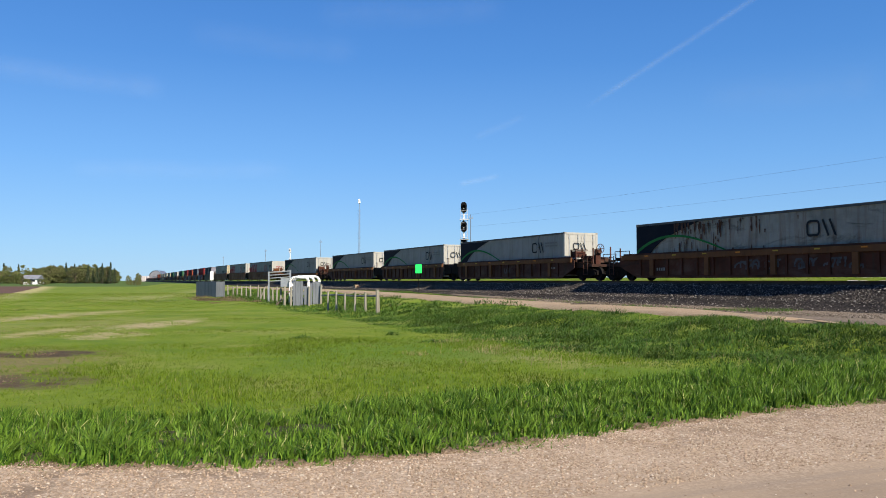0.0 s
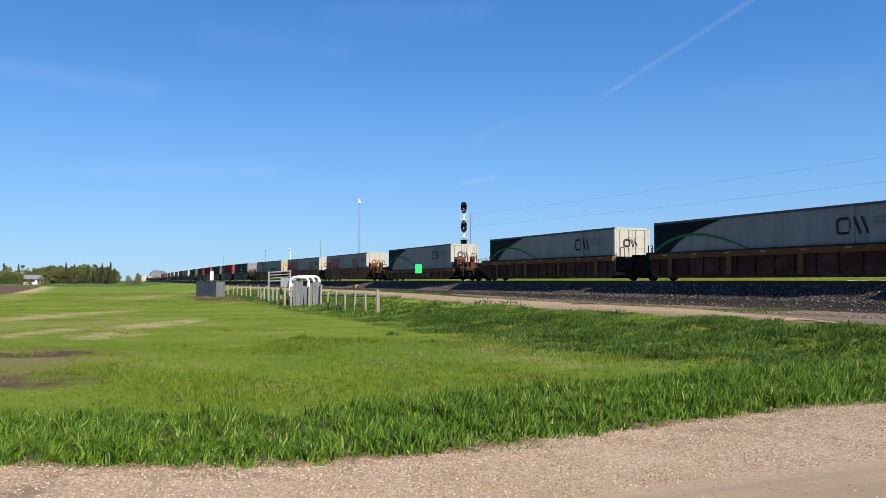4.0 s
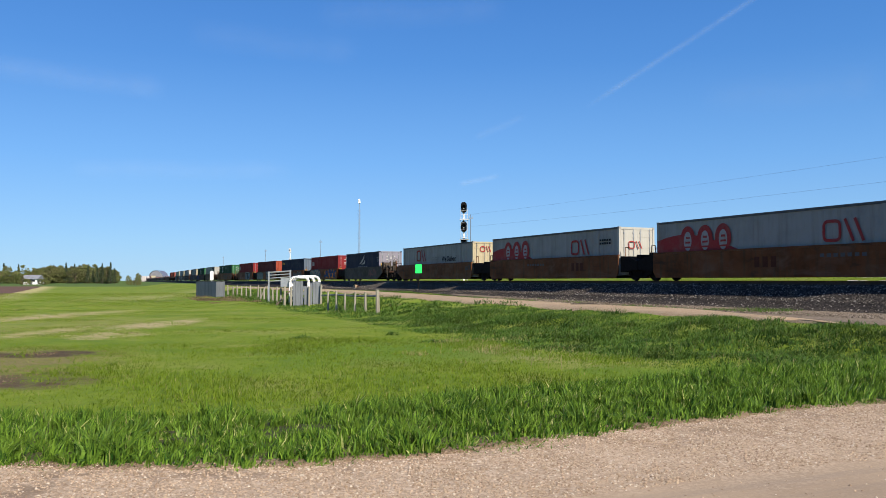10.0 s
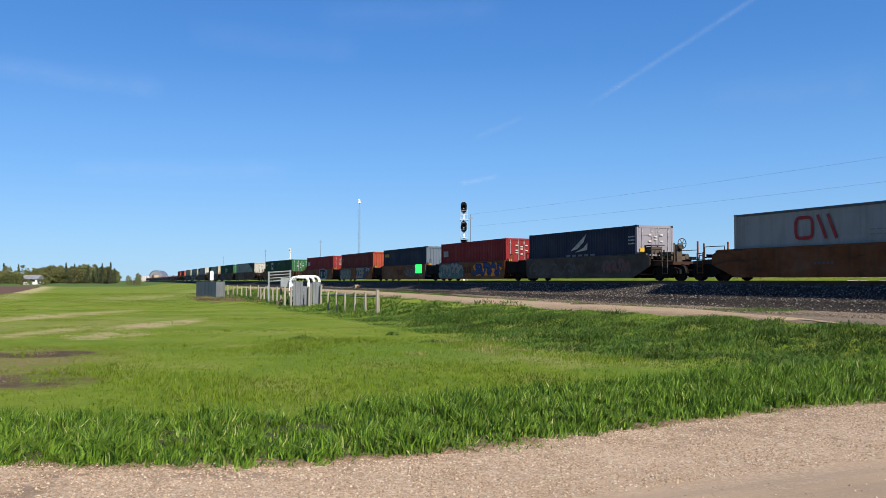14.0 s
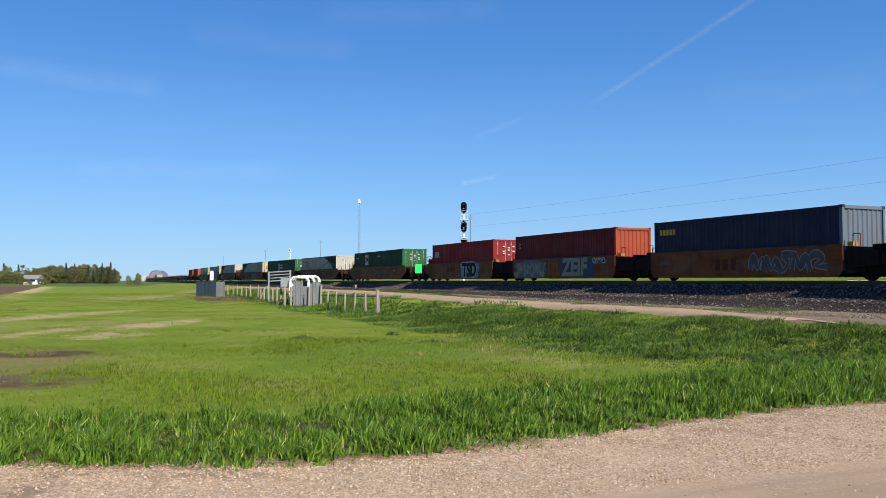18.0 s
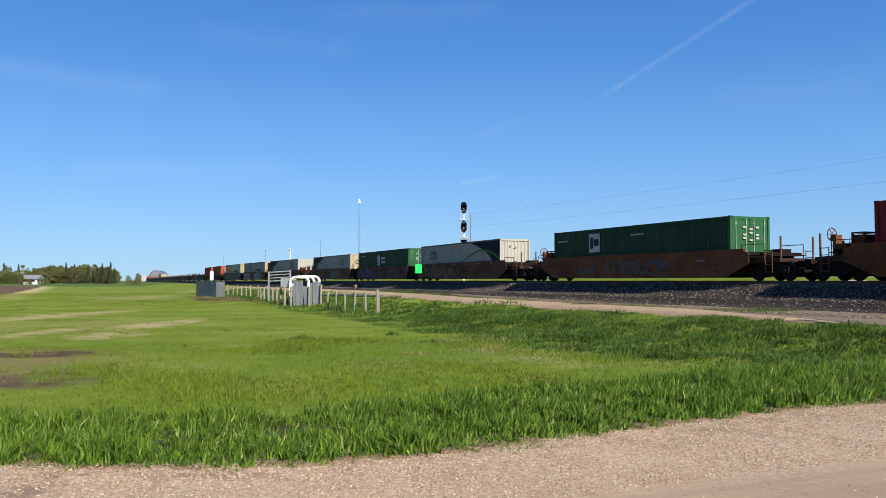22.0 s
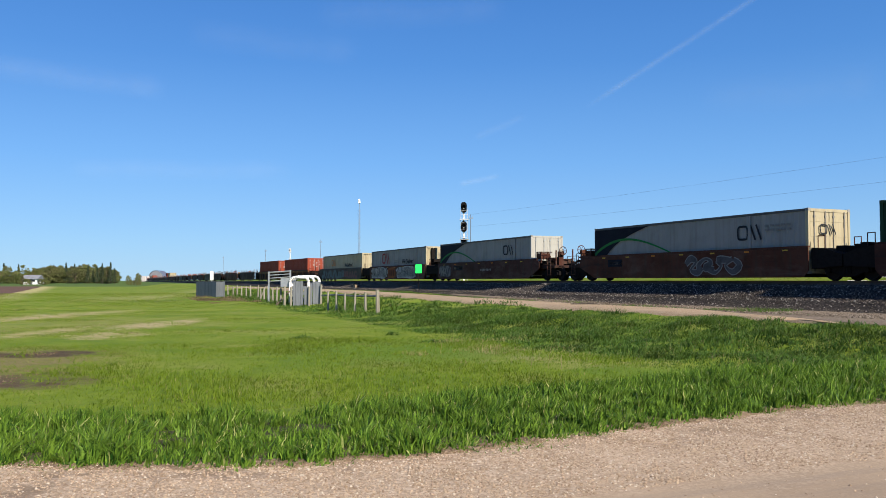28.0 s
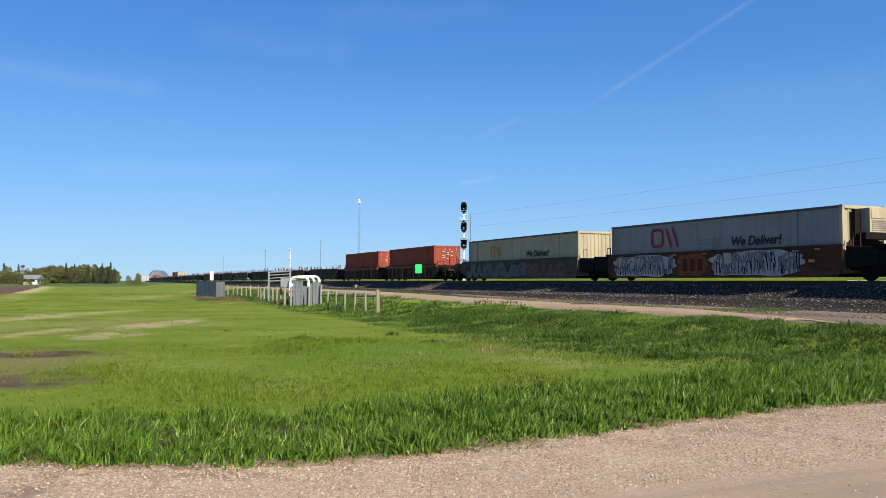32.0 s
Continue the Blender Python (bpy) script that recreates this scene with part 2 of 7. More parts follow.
POLE_WOOD = mottled("brown_pole_wood", (0.16, 0.12, 0.09), (0.08, 0.06, 0.045), 5, stretch=(1, 1, 0.1), rough=0.85)
BOARD = mottled("slate_grey_board", (0.125, 0.138, 0.155), (0.07, 0.08, 0.092), 4, stretch=(1, 1, 0.15), rough=0.7, rand=0.2)
RAIL_STEEL = mottled("rusty_rail", (0.13, 0.075, 0.05), (0.06, 0.04, 0.03), 4, rough=0.6, metal=0.4)
TIE_WOOD = mottled("creosoted_wood", (0.07, 0.055, 0.045), (0.03, 0.025, 0.02), 6, rough=0.9)
WIRE = mottled("wire", (0.06, 0.06, 0.065), (0.03, 0.03, 0.03), 2, rough=0.6)
BARK = mottled("bark", (0.12, 0.09, 0.065), (0.05, 0.04, 0.03), 8, rough=0.9)
ROOF = mottled("grey_shingle", (0.20, 0.21, 0.23), (0.12, 0.12, 0.13), 1.5, rough=0.8)
SIDING = mottled("white_siding", (0.75, 0.75, 0.73), (0.6, 0.6, 0.58), 1.0, rough=0.7)
GLASS = mottled("dark_window", (0.02, 0.025, 0.03), (0.03, 0.03, 0.04), 1.0, rough=0.1)
DOME = mottled("dome_sheet", (0.13, 0.14, 0.19), (0.09, 0.10, 0.13), 0.3, rough=0.5)
GRASS_TALL = leafy("tall_green_blades", (0.012, 0.056, 0.009), (0.190, 0.318, 0.036), (0.34, 0.36, 0.13), 0.05, 0.5, 0.8, 5.0, gloss=0.12)
GRASS_FIELD = leafy("field_blades", (0.110, 0.186, 0.013), (0.172, 0.236, 0.021), (0.26, 0.25, 0.09), 0.05, 0.6, 0.6, 0.35)
GRASS_BANK = leafy("bank_blades", (0.044, 0.112, 0.018), (0.118, 0.190, 0.030), (0.20, 0.18, 0.09), 0.03, 0.5, 0.8, 0.6)
GRASS_BROWN = leafy("brown_dead_blades", (0.25, 0.175, 0.105), (0.19, 0.145, 0.085), (0.16, 0.19, 0.05), 0.2)
GRASS_DRY = leafy("dry_straw_blades", (0.40, 0.33, 0.17), (0.32, 0.28, 0.13), (0.20, 0.24, 0.06), 0.2)
LEAVES = leafy("tree_leaves", (0.105, 0.136, 0.040), (0.200, 0.220, 0.074), (0.21, 0.165, 0.10), 0.14, 0.6, 0.6, 0.5, (0.085, 0.068, 0.040))
NEEDLES = leafy("spruce_needles", (0.048, 0.078, 0.040), (0.078, 0.108, 0.056), (0.09, 0.10, 0.06), 0.1)


def earth(name, base, other, scale, stone, stone_scale, bump=0.6):
    """Loose ground: noise patches and small stones in their own colours."""
    m, n, l, b = material(name, 0.95, 0.0, 0.2)
    tc = n.new("ShaderNodeTexCoord")
    big = add(n, "ShaderNodeTexNoise", Scale=scale, Detail=7.0, Roughness=0.65)
    vor = add(n, "ShaderNodeTexVoronoi", Scale=stone_scale)
    l.new(tc.outputs["Object"], big.inputs[0]), l.new(tc.outputs["Object"], vor.inputs[0])
    c = mixer(n, l, spread(n, l, big.outputs[0], 0.35, 0.68), base, other)
    g = n.new("ShaderNodeRGBToBW")
    l.new(vor.outputs["Color"], g.inputs[0])
    c = mixer(n, l, spread(n, l, g.outputs[0], 0.45, 0.85, 0, 0.8), c, stone)
    l.new(c, b.inputs["Base Color"])
    bp = add(n, "ShaderNodeBump", Strength=bump, Distance=0.03)
    l.new(vor.outputs["Distance"], bp.inputs["Height"])
    l.new(bp.outputs[0], b.inputs["Normal"])
    return m




def road_gravel():
    """Pale gravel: packed smooth in the wheel tracks, pebbly beside them, soil mixed in along the verge."""
    m, n, l, b = material("pale_gravel", 0.95, 0.0, 0.15)
    tc = n.new("ShaderNodeTexCoord")
    big = add(n, "ShaderNodeTexNoise", Scale=0.5, Detail=8.0, Roughness=0.7)
    vor = add(n, "ShaderNodeTexVoronoi", Scale=55.0)
    vor2 = add(n, "ShaderNodeTexVoronoi", Scale=26.0)
    fine = add(n, "ShaderNodeTexNoise", Scale=30.0, Detail=5.0, Roughness=0.7)
    for t in (big, vor, vor2, fine):
        l.new(tc.outputs["Object"], t.inputs[0])
    dot = n.new("ShaderNodeVectorMath")
    dot.operation = "DOT_PRODUCT"
    dot.inputs[1].default_value = (-U.x, -U.y, 0)
    l.new(tc.outputs["Object"], dot.inputs[0])
    wob = n.new("ShaderNodeMath")
    wob.operation = "MULTIPLY_ADD"
    l.new(big.outputs[0], wob.inputs[0])
    wob.inputs[1].default_value = 1.6
    l.new(dot.outputs["Value"], wob.inputs[2])
    loose = spread(n, l, wob.outputs[0], 5.6, 6.5)
    c = mixer(n, l, spread(n, l, big.outputs[0], 0.35, 0.65), (0.335, 0.252, 0.172), (0.270, 0.202, 0.138))
    c = mixer(n, l, spread(n, l, fine.outputs[0], 0.45, 0.75, 0, 0.35), c, (0.21, 0.158, 0.112))
    for v, lo, hi in ((vor, 0.50, 0.80), (vor2, 0.66, 0.82)):
        g = n.new("ShaderNodeRGBToBW")
        l.new(v.outputs["Color"], g.inputs[0])
        k = n.new("ShaderNodeMath")
        k.operation = "MULTIPLY"
        l.new(spread(n, l, g.outputs[0], lo, hi, 0, 0.85), k.inputs[0]), l.new(spread(n, l, loose, 0, 1, 0.12, 1.0), k.inputs[1])
        c = mixer(n, l, k.outputs[0], c, (0.46, 0.365, 0.27))
    # faint tyre marks along the packed track
    lane = add(n, "ShaderNodeTexNoise", Scale=1.0, Detail=5.0, Roughness=0.6)
    run = n.new("ShaderNodeVectorMath")
    run.operation = "DOT_PRODUCT"
    run.inputs[1].default_value = (N.x * 0.22, N.y * 0.22, 0)
    side = n.new("ShaderNodeVectorMath")
    side.operation = "DOT_PRODUCT"
    side.inputs[1].default_value = (U.x * 3.6, U.y * 3.6, 0)
    lane_at = n.new("ShaderNodeCombineXYZ")
    l.new(tc.outputs["Object"], run.inputs[0]), l.new(tc.outputs["Object"], side.inputs[0])
    l.new(run.outputs["Value"], lane_at.inputs[0]), l.new(side.outputs["Value"], lane_at.inputs[1]), l.new(lane_at.outputs[0], lane.inputs[0])
    tyre = n.new("ShaderNodeMath")
    tyre.operation = "MULTIPLY"
    l.new(spread(n, l, lane.outputs[0], 0.50, 0.68, 0, 0.55), tyre.inputs[0]), l.new(spread(n, l, loose, 0, 1, 1.0, 0.25), tyre.inputs[1])
    c = mixer(n, l, tyre.outputs[0], c, (0.20, 0.164, 0.132))
    soil = spread(n, l, wob.outputs[0], 8.6, 9.4, 0.0, 0.7)
    c = mixer(n, l, soil, c, (0.115, 0.078, 0.05))
    blot = add(n, "ShaderNodeTexNoise", Scale=1.7, Detail=7.0, Roughness=0.7)
    l.new(tc.outputs["Object"], blot.inputs[0])
    wet = n.new("ShaderNodeMath")
    wet.operation = "MULTIPLY"
    l.new(spread(n, l, blot.outputs[0], 0.48, 0.60, 0, 0.85), wet.inputs[0]), l.new(spread(n, l, wob.outputs[0], 6.6, 7.8), wet.inputs[1])
    c = mixer(n, l, wet.outputs[0], c, (0.15, 0.108, 0.075))
    l.new(c, b.inputs["Base Color"])
    bp = add(n, "ShaderNodeBump", Strength=0.15, Distance=0.015)
    l.new(vor.outputs["Distance"], bp.inputs["Height"]), l.new(bp.outputs[0], b.inputs["Normal"])
    return m


ROAD = road_gravel()
DIRT = earth("tan_dirt", (0.36, 0.265, 0.165), (0.27, 0.19, 0.115), 0.5, (0.42, 0.34, 0.24), 25)
SOIL = earth("verge_soil", (0.12, 0.075, 0.042), (0.22, 0.155, 0.098), 2.2, (0.31, 0.235, 0.16), 45)
# thatch toned near black: shade in the grass gaps put into its colour
SHADED_THATCH = earth("shaded_thatch", (0.030, 0.036, 0.012), (0.052, 0.050, 0.020), 3.0, (0.07, 0.08, 0.03), 60)
APRON = earth("gravel_apron", (0.125, 0.098, 0.072), (0.190, 0.148, 0.105), 0.8, (0.23, 0.19, 0.148), 16, 0.8)
BALLAST = earth("grey_ballast", (0.026, 0.022, 0.020), (0.018, 0.015, 0.014), 1.5, (0.060, 0.052, 0.046), 14, 1.0)


def stony(name, a, b_, pale, pale_share=0.12):
    """Loose stones, each in its own shade."""
    m, n, l, b = material(name, 0.95, 0.0, 0.05)
    geo = n.new("ShaderNodeNewGeometry")
    c = mixer(n, l, geo.outputs["Random Per Island"], a, b_)
    w = n.new("ShaderNodeTexWhiteNoise")
    w.noise_dimensions = "1D"
    l.new(geo.outputs["Random Per Island"], w.inputs["W"])
    c = mixer(n, l, spread(n, l, w.outputs[0], 1 - pale_share, 1.02 - pale_share), c, pale)
    l.new(c, b.inputs["Base Color"])
    return m


STONE = stony("ballast_stone", (0.024, 0.021, 0.019), (0.130, 0.113, 0.101), (0.27, 0.245, 0.225), 0.16)
APRON_STONE = stony("apron_stone", (0.070, 0.056, 0.043), (0.18, 0.148, 0.115), (0.28, 0.24, 0.20))
PEBBLE = stony("road_pebble", (0.205, 0.145, 0.100), (0.42, 0.322, 0.232), (0.48, 0.41, 0.33))


def meadow():
    """Grassland soil: green ground cover, worn straw patches, bare brown earth to the west."""
    m, n, l, b = material("meadow", 0.95, 0.0, 0.15)
    tc = n.new("ShaderNodeTexCoord")
    big = add(n, "ShaderNodeTexNoise", Scale=0.06, Detail=8.0, Roughness=0.6)
    mid_ = add(n, "ShaderNodeTexNoise", Scale=0.35, Detail=8.0, Roughness=0.7)
    fine = add(n, "ShaderNodeTexNoise", Scale=9.0, Detail=6.0, Roughness=0.75)
    rag = add(n, "ShaderNodeTexNoise", Scale=0.8, Detail=9.0, Roughness=0.7)
    crumb = add(n, "ShaderNodeTexNoise", Scale=1.1, Detail=7.0, Roughness=0.7)
    for t in (big, mid_, fine, rag, crumb):
        l.new(tc.outputs["Object"], t.inputs[0])
    c = mixer(n, l, spread(n, l, big.outputs[0], 0.35, 0.65), (0.130, 0.194, 0.014), (0.180, 0.224, 0.020))
    c = mixer(n, l, spread(n, l, fine.outputs[0], 0.42, 0.74, 0, 0.5), c, (0.075, 0.11, 0.014))
    c = mixer(n, l, spread(n, l, mid_.outputs[0], 0.51, 0.70, 0, 0.5), c, (0.27, 0.25, 0.10))
    c = mixer(n, l, spread(n, l, mid_.outputs[0], 0.50, 0.36, 0, 0.6), c, (0.062, 0.122, 0.010))
    xyz = n.new("ShaderNodeSeparateXYZ")
    l.new(tc.outputs["Object"], xyz.inputs[0])

    def blob(x, y, rx, ry, edge=0.7, grain=1.0):
        """1 inside a ragged oval of the plan."""
        out = []
        for o, c0, r in ((xyz.outputs[0], x, rx), (xyz.outputs[1], y, ry)):
            s = n.new("ShaderNodeMath")
            s.operation = "SUBTRACT"
            l.new(o, s.inputs[0])
            s.inputs[1].default_value = c0
            q = n.new("ShaderNodeMath")
            q.operation = "DIVIDE"
            l.new(s.outputs[0], q.inputs[0])
            q.inputs[1].default_value = r
            p2 = n.new("ShaderNodeMath")
            p2.operation = "POWER"
            l.new(q.outputs[0], p2.inputs[0])
            p2.inputs[1].default_value = 2.0
            out.append(p2.outputs[0])
        a = n.new("ShaderNodeMath")
        l.new(out[0], a.inputs[0]), l.new(out[1], a.inputs[1])
        w = n.new("ShaderNodeMath")
        w.operation = "MULTIPLY_ADD"
        l.new(rag.outputs[0], w.inputs[0])
        w.inputs[1].default_value = -6.0 * grain
        l.new(a.outputs[0], w.inputs[2])
        return spread(n, l, w.outputs[0], 1 - 3.0 * grain - edge, 1 - 3.0 * grain + edge, 1, 0)

    # worn straw, bare patches near the west side, the ploughed strip far off
    for x, y, rx, ry, col, k, grain in STAINS:
        mask = spread(n, l, blob(x, y, rx, ry, 0.7 if grain > 0.1 else 0.1, grain), 0, 1, 0, k)
        if grain > 0.1:
            br = n.new("ShaderNodeMath")
            br.operation = "MULTIPLY"
            l.new(mask, br.inputs[0]), l.new(spread(n, l, crumb.outputs[0], 0.38, 0.54, 0.75 if col[0] < 0.19 else 0.08, 1.0), br.inputs[1])
            mask = br.outputs[0]
            br2 = n.new("ShaderNodeMath")
            br2.operation = "MULTIPLY"
            l.new(mask, br2.inputs[0]), l.new(spread(n, l, fine.outputs[0], 0.34, 0.52, 0.85 if col[0] < 0.19 else 0.45, 1.0), br2.inputs[1])
            mask = br2.outputs[0]
        if grain > 0.1:
            col = mixer(n, l, spread(n, l, fine.outputs[0], 0.42, 0.66), col, tuple(1.8 * v for v in col))
        c = mixer(n, l, mask, c, col)
    # the ploughed land that runs along with the line to the west, with a straw margin
    across = n.new("ShaderNodeVectorMath")
    across.operation = "DOT_PRODUCT"
    across.inputs[1].default_value = (N.x, N.y, 0)
    l.new(tc.outputs["Object"], across.inputs[0])
    ragged = n.new("ShaderNodeMath")
    ragged.operation = "MULTIPLY_ADD"
    l.new(mid_.outputs[0], ragged.inputs[0])
    ragged.inputs[1].default_value = 2.4
    l.new(across.outputs["Value"], ragged.inputs[2])
    far_ = spread(n, l, xyz.outputs[1], 70, 100)
    for lo, hi, col, k in ((-3.6, -6.2, (0.33, 0.28, 0.14), 0.7), (-7.4, -8.0, (0.085, 0.050, 0.036), 1.0)):
        strip = n.new("ShaderNodeMath")
        strip.operation = "MULTIPLY"
        l.new(spread(n, l, ragged.outputs[0], lo, hi, 0, k), strip.inputs[0]), l.new(far_, strip.inputs[1])
        shade = mixer(n, l, spread(n, l, rag.outputs[0], 0.35, 0.65), col, tuple(1.7 * v for v in col))
        c = mixer(n, l, strip.outputs[0], c, shade)
    near_wood = spread(n, l, xyz.outputs[1], 205, 215)
    c = mixer(n, l, near_wood, c, (0.075, 0.12, 0.025))
    l.new(c, b.inputs["Base Color"])
    bp = add(n, "ShaderNodeBump", Strength=0.7, Distance=0.06)
    l.new(fine.outputs[0], bp.inputs["Height"]), l.new(bp.outputs[0], b.inputs["Normal"])
    return m


STAINS = [
    (-11.0, 19.0, 2.6, 4.6, (0.140, 0.108, 0.050), 0.85, 0.9), (-10.9, 22.3, 1.8, 1.1, (0.048, 0.031, 0.020), 1.0, 1.0), (-8.6, 16.2, 1.6, 1.3, (0.062, 0.041, 0.027), 1.0, 1.0),
    (-12.4, 30.4, 1.3, 1.9, (0.30, 0.235, 0.130), 0.9, 0.9), (-13.7, 36.6, 0.8, 3.0, (0.29, 0.23, 0.125), 0.9, 0.9), (-12.9, 38.5, 1.1, 4.0, (0.31, 0.25, 0.145), 0.95, 0.8),
    (-22.0, 50.0, 1.5, 6.5, (0.29, 0.235, 0.125), 0.85, 1.0), (-22.8, 45.0, 1.3, 4.5, (0.27, 0.22, 0.12), 0.85, 1.0), (-15.6, 32.5, 0.8, 3.4, (0.28, 0.225, 0.12), 0.8, 0.9),
    (-17.5, 37.5, 4.5, 7.0, (0.20, 0.175, 0.075), 0.45, 1.2), (-33.0, 88.0, 4.5, 14.0, (0.32, 0.27, 0.14), 0.5, 1.0), (-27.0, 76.0, 2.6, 2.4, (0.055, 0.062, 0.018), 0.8, 0.7),
    (-0.6, 24.0, 4.5, 4.5, (0.062, 0.125, 0.012), 0.7, 0.6), (5.0, 17.0, 2.0, 2.0, (0.062, 0.125, 0.012), 0.5, 0.6), (3.6, 21.5, 2.2, 2.4, (0.27, 0.22, 0.11), 0.5, 1.0), (-36.0, 118.0, 10.0, 10.0, (0.30, 0.26, 0.13), 0.4, 1.0),
]
MEADOW = meadow()


# ---- mesh tools ----
def box(bm, x0, x1, y0, y1, z0, z1):
    v = [bm.verts.new(p) for p in ((x0, y0, z0), (x1, y0, z0), (x1, y1, z0), (x0, y1, z0), (x0, y0, z1), (x1, y0, z1), (x1, y1, z1), (x0, y1, z1))]
    for f in ((3, 2, 1, 0), (4, 5, 6, 7), (0, 1, 5, 4), (1, 2, 6, 5), (2, 3, 7, 6), (3, 0, 4, 7)):
        bm.faces.new([v[i] for i in f])
    return v


def tube(bm, p, q, r, r2=None, n=8):
    """A closed round bar from p to q."""
    p, q = Vector(p), Vector(q)
    r2 = r if r2 is None else r2
    turn = (q - p).to_track_quat("Z", "Y")
    rings = []
    for c, rad in ((p, r), (q, r2)):
        rings.append([bm.verts.new(c + turn @ Vector((rad * math.cos(k * math.tau / n), rad * math.sin(k * math.tau / n), 0))) for k in range(n)])
    for k in range(n):
        bm.faces.new((rings[0][k], rings[0][(k + 1) % n], rings[1][(k + 1) % n], rings[1][k]))
    bm.faces.new(rings[0][::-1]), bm.faces.new(rings[1])


def prism(bm, outline, y0, y1):
    """An outline of (x, z), counter-clockwise seen from -y, given depth from y0 (near) to y1."""
    a = [bm.verts.new((x, y0, z)) for x, z in outline]
    b = [bm.verts.new((x, y1, z)) for x, z in outline]
    k = len(outline)
    bm.faces.new(a), bm.faces.new(b[::-1])
    for i in range(k):
        bm.faces.new((a[(i + 1) % k], a[i], b[i], b[(i + 1) % k]))


def mesh_of(name, bm, mat, smooth_=False):
    bmesh.ops.recalc_face_normals(bm, faces=bm.faces)
    me = bpy.data.meshes.new(name)
    bm.to_mesh(me)
    bm.free()
    me.materials.append(mat)
    if smooth_:
        me.polygons.foreach_set("use_smooth", [True] * len(me.polygons))
    return me


MESHES = {}


def part(name, build, mat, parent, label="", m=None, key=None, smooth_=False):
    """One mesh object under a thing. build fills a bmesh; with a key, alike parts share one mesh."""
    full = (name, key, mat.name) if key is not None else None
    me = MESHES.get(full) if full else None
    if me is None:
        bm = bmesh.new()
        build(bm)
        me = mesh_of(name, bm, mat, smooth_)
        if full:
            MESHES[full] = me
    ob = new(name, me)
    ob.parent = parent
    if m is not None:
        ob.matrix_basis = m
    if label:
        tagged(ob, label)
    return ob


def thing(name, label, category, m=None, group="", kind=""):
    ob = new(name)
    ob.empty_display_size = 0.3
    if m is not None:
        ob.matrix_basis = m
    return tagged(ob, label, category, group, kind)


def solid(name, build, mat, label, category="", m=None, group="", kind="", smooth_=False):
    """A thing of one mesh."""
    bm = bmesh.new()
    build(bm)
    ob = new(name, mesh_of(name, bm, mat, smooth_))
    if m is not None:
        ob.matrix_basis = m
    return tagged(ob, label, category, group, kind)


def raw(name, verts, faces_n, mat, label, category, kind="stuff"):
    """A big joined mesh out of arrays: verts (n, 3) and loops of equal or mixed faces [(size, array)]."""
    me = bpy.data.meshes.new(name)
    me.vertices.add(len(verts))
    me.vertices.foreach_set("co", np.asarray(verts, dtype=np.float32).ravel())
    loops = np.concatenate([np.asarray(f, dtype=np.int32).ravel() for _, f in faces_n])
    sizes = np.concatenate([np.full(len(f), k, dtype=np.int32) for k, f in faces_n])
    starts = np.concatenate([[0], np.cumsum(sizes)[:-1]]).astype(np.int32)
    me.loops.add(len(loops))
    me.loops.foreach_set("vertex_index", loops)
    me.polygons.add(len(sizes))
    me.polygons.foreach_set("loop_start", starts)
    me.polygons.foreach_set("loop_total", sizes)
    me.update()
    me.validate()
    me.materials.append(mat)
    return tagged(new(name, me), label, category, kind=kind)


# ---- ground ----
def axis(points):
    """Uneven steps: (start, step) pairs up to the last start."""
    out = []
    for (p, step), (q, _) in zip(points, points[1:]):
        out += list(np.arange(p, q - 1e-6, step))
    return out + [points[-1][0]]


def build_ground():
    ds = axis([(-4000, 800), (-800, 100), (-200, 20), (-60, 3), (-18, 0.8), (8, 0.4), (40, 2), (60, 10), (200, 100), (800, 800), (4000, 1)])
    aa = axis([(-4000, 800), (-800, 100), (-200, 20), (-40, 4), (-4, 0.8), (6, 0.4), (18, 0.8), (60, 2.5), (140, 8), (500, 50), (1200, 400), (4800, 1)])
    verts, nd = [], len(ds)
    for a in aa:
        for d in ds:
            verts.append(at(d, -a, land(d, a) if max(abs(d), abs(a)) < 900 else 1.2))
    i = np.arange((len(aa) - 1) * nd).reshape(len(aa) - 1, nd)[:, :-1].ravel()
    quads = np.stack([i, i + 1, i + 1 + nd, i + nd], axis=1)[:, ::-1]
    ob = raw("ground", np.array(verts), [(4, quads)], MEADOW, "wide green prairie field with worn straw and earth patches", "ground", "structure")
    ob.data.polygons.foreach_set("use_smooth", [True] * len(ob.data.polygons))
    # face up
    if ob.data.polygons[0].normal.z < 0:
        ob.data.flip_normals()


def sweep(name, section, s_list, mat, label, category, z_of=None, wander=0.0, kind="structure", share=None, bent=True):
    """A strip along the line: section of (d, z), closed below by its own skirts."""
    verts, k = [], len(section)
    for s in s_list:
        b = bend(s) if bent else 0.0
        for j, (d, z) in enumerate(section):
            w = wander * (noise.noise((s * 0.25, j * 3.7, d)) + 0.6 * noise.noise((s * 0.9, j * 1.7, d))) if 0 < j < k - 1 else 0.0
            if share:
                d = section[-1][0] + (d - section[-1][0]) * share(s)
            verts.append(at(d + b + w, s, (z if z_of is None else z_of(d, s) + z)))
    i = np.arange((len(s_list) - 1) * k).reshape(-1, k)[:, :-1].ravel()
    quads = np.stack([i, i + k, i + k + 1, i + 1], axis=1)
    ob = raw(name, np.array(verts), [(4, quads)], mat, label, category, kind)
    if ob.data.polygons[len(ob.data.polygons) // 2].normal.z < 0:
        ob.data.flip_normals()
    return ob


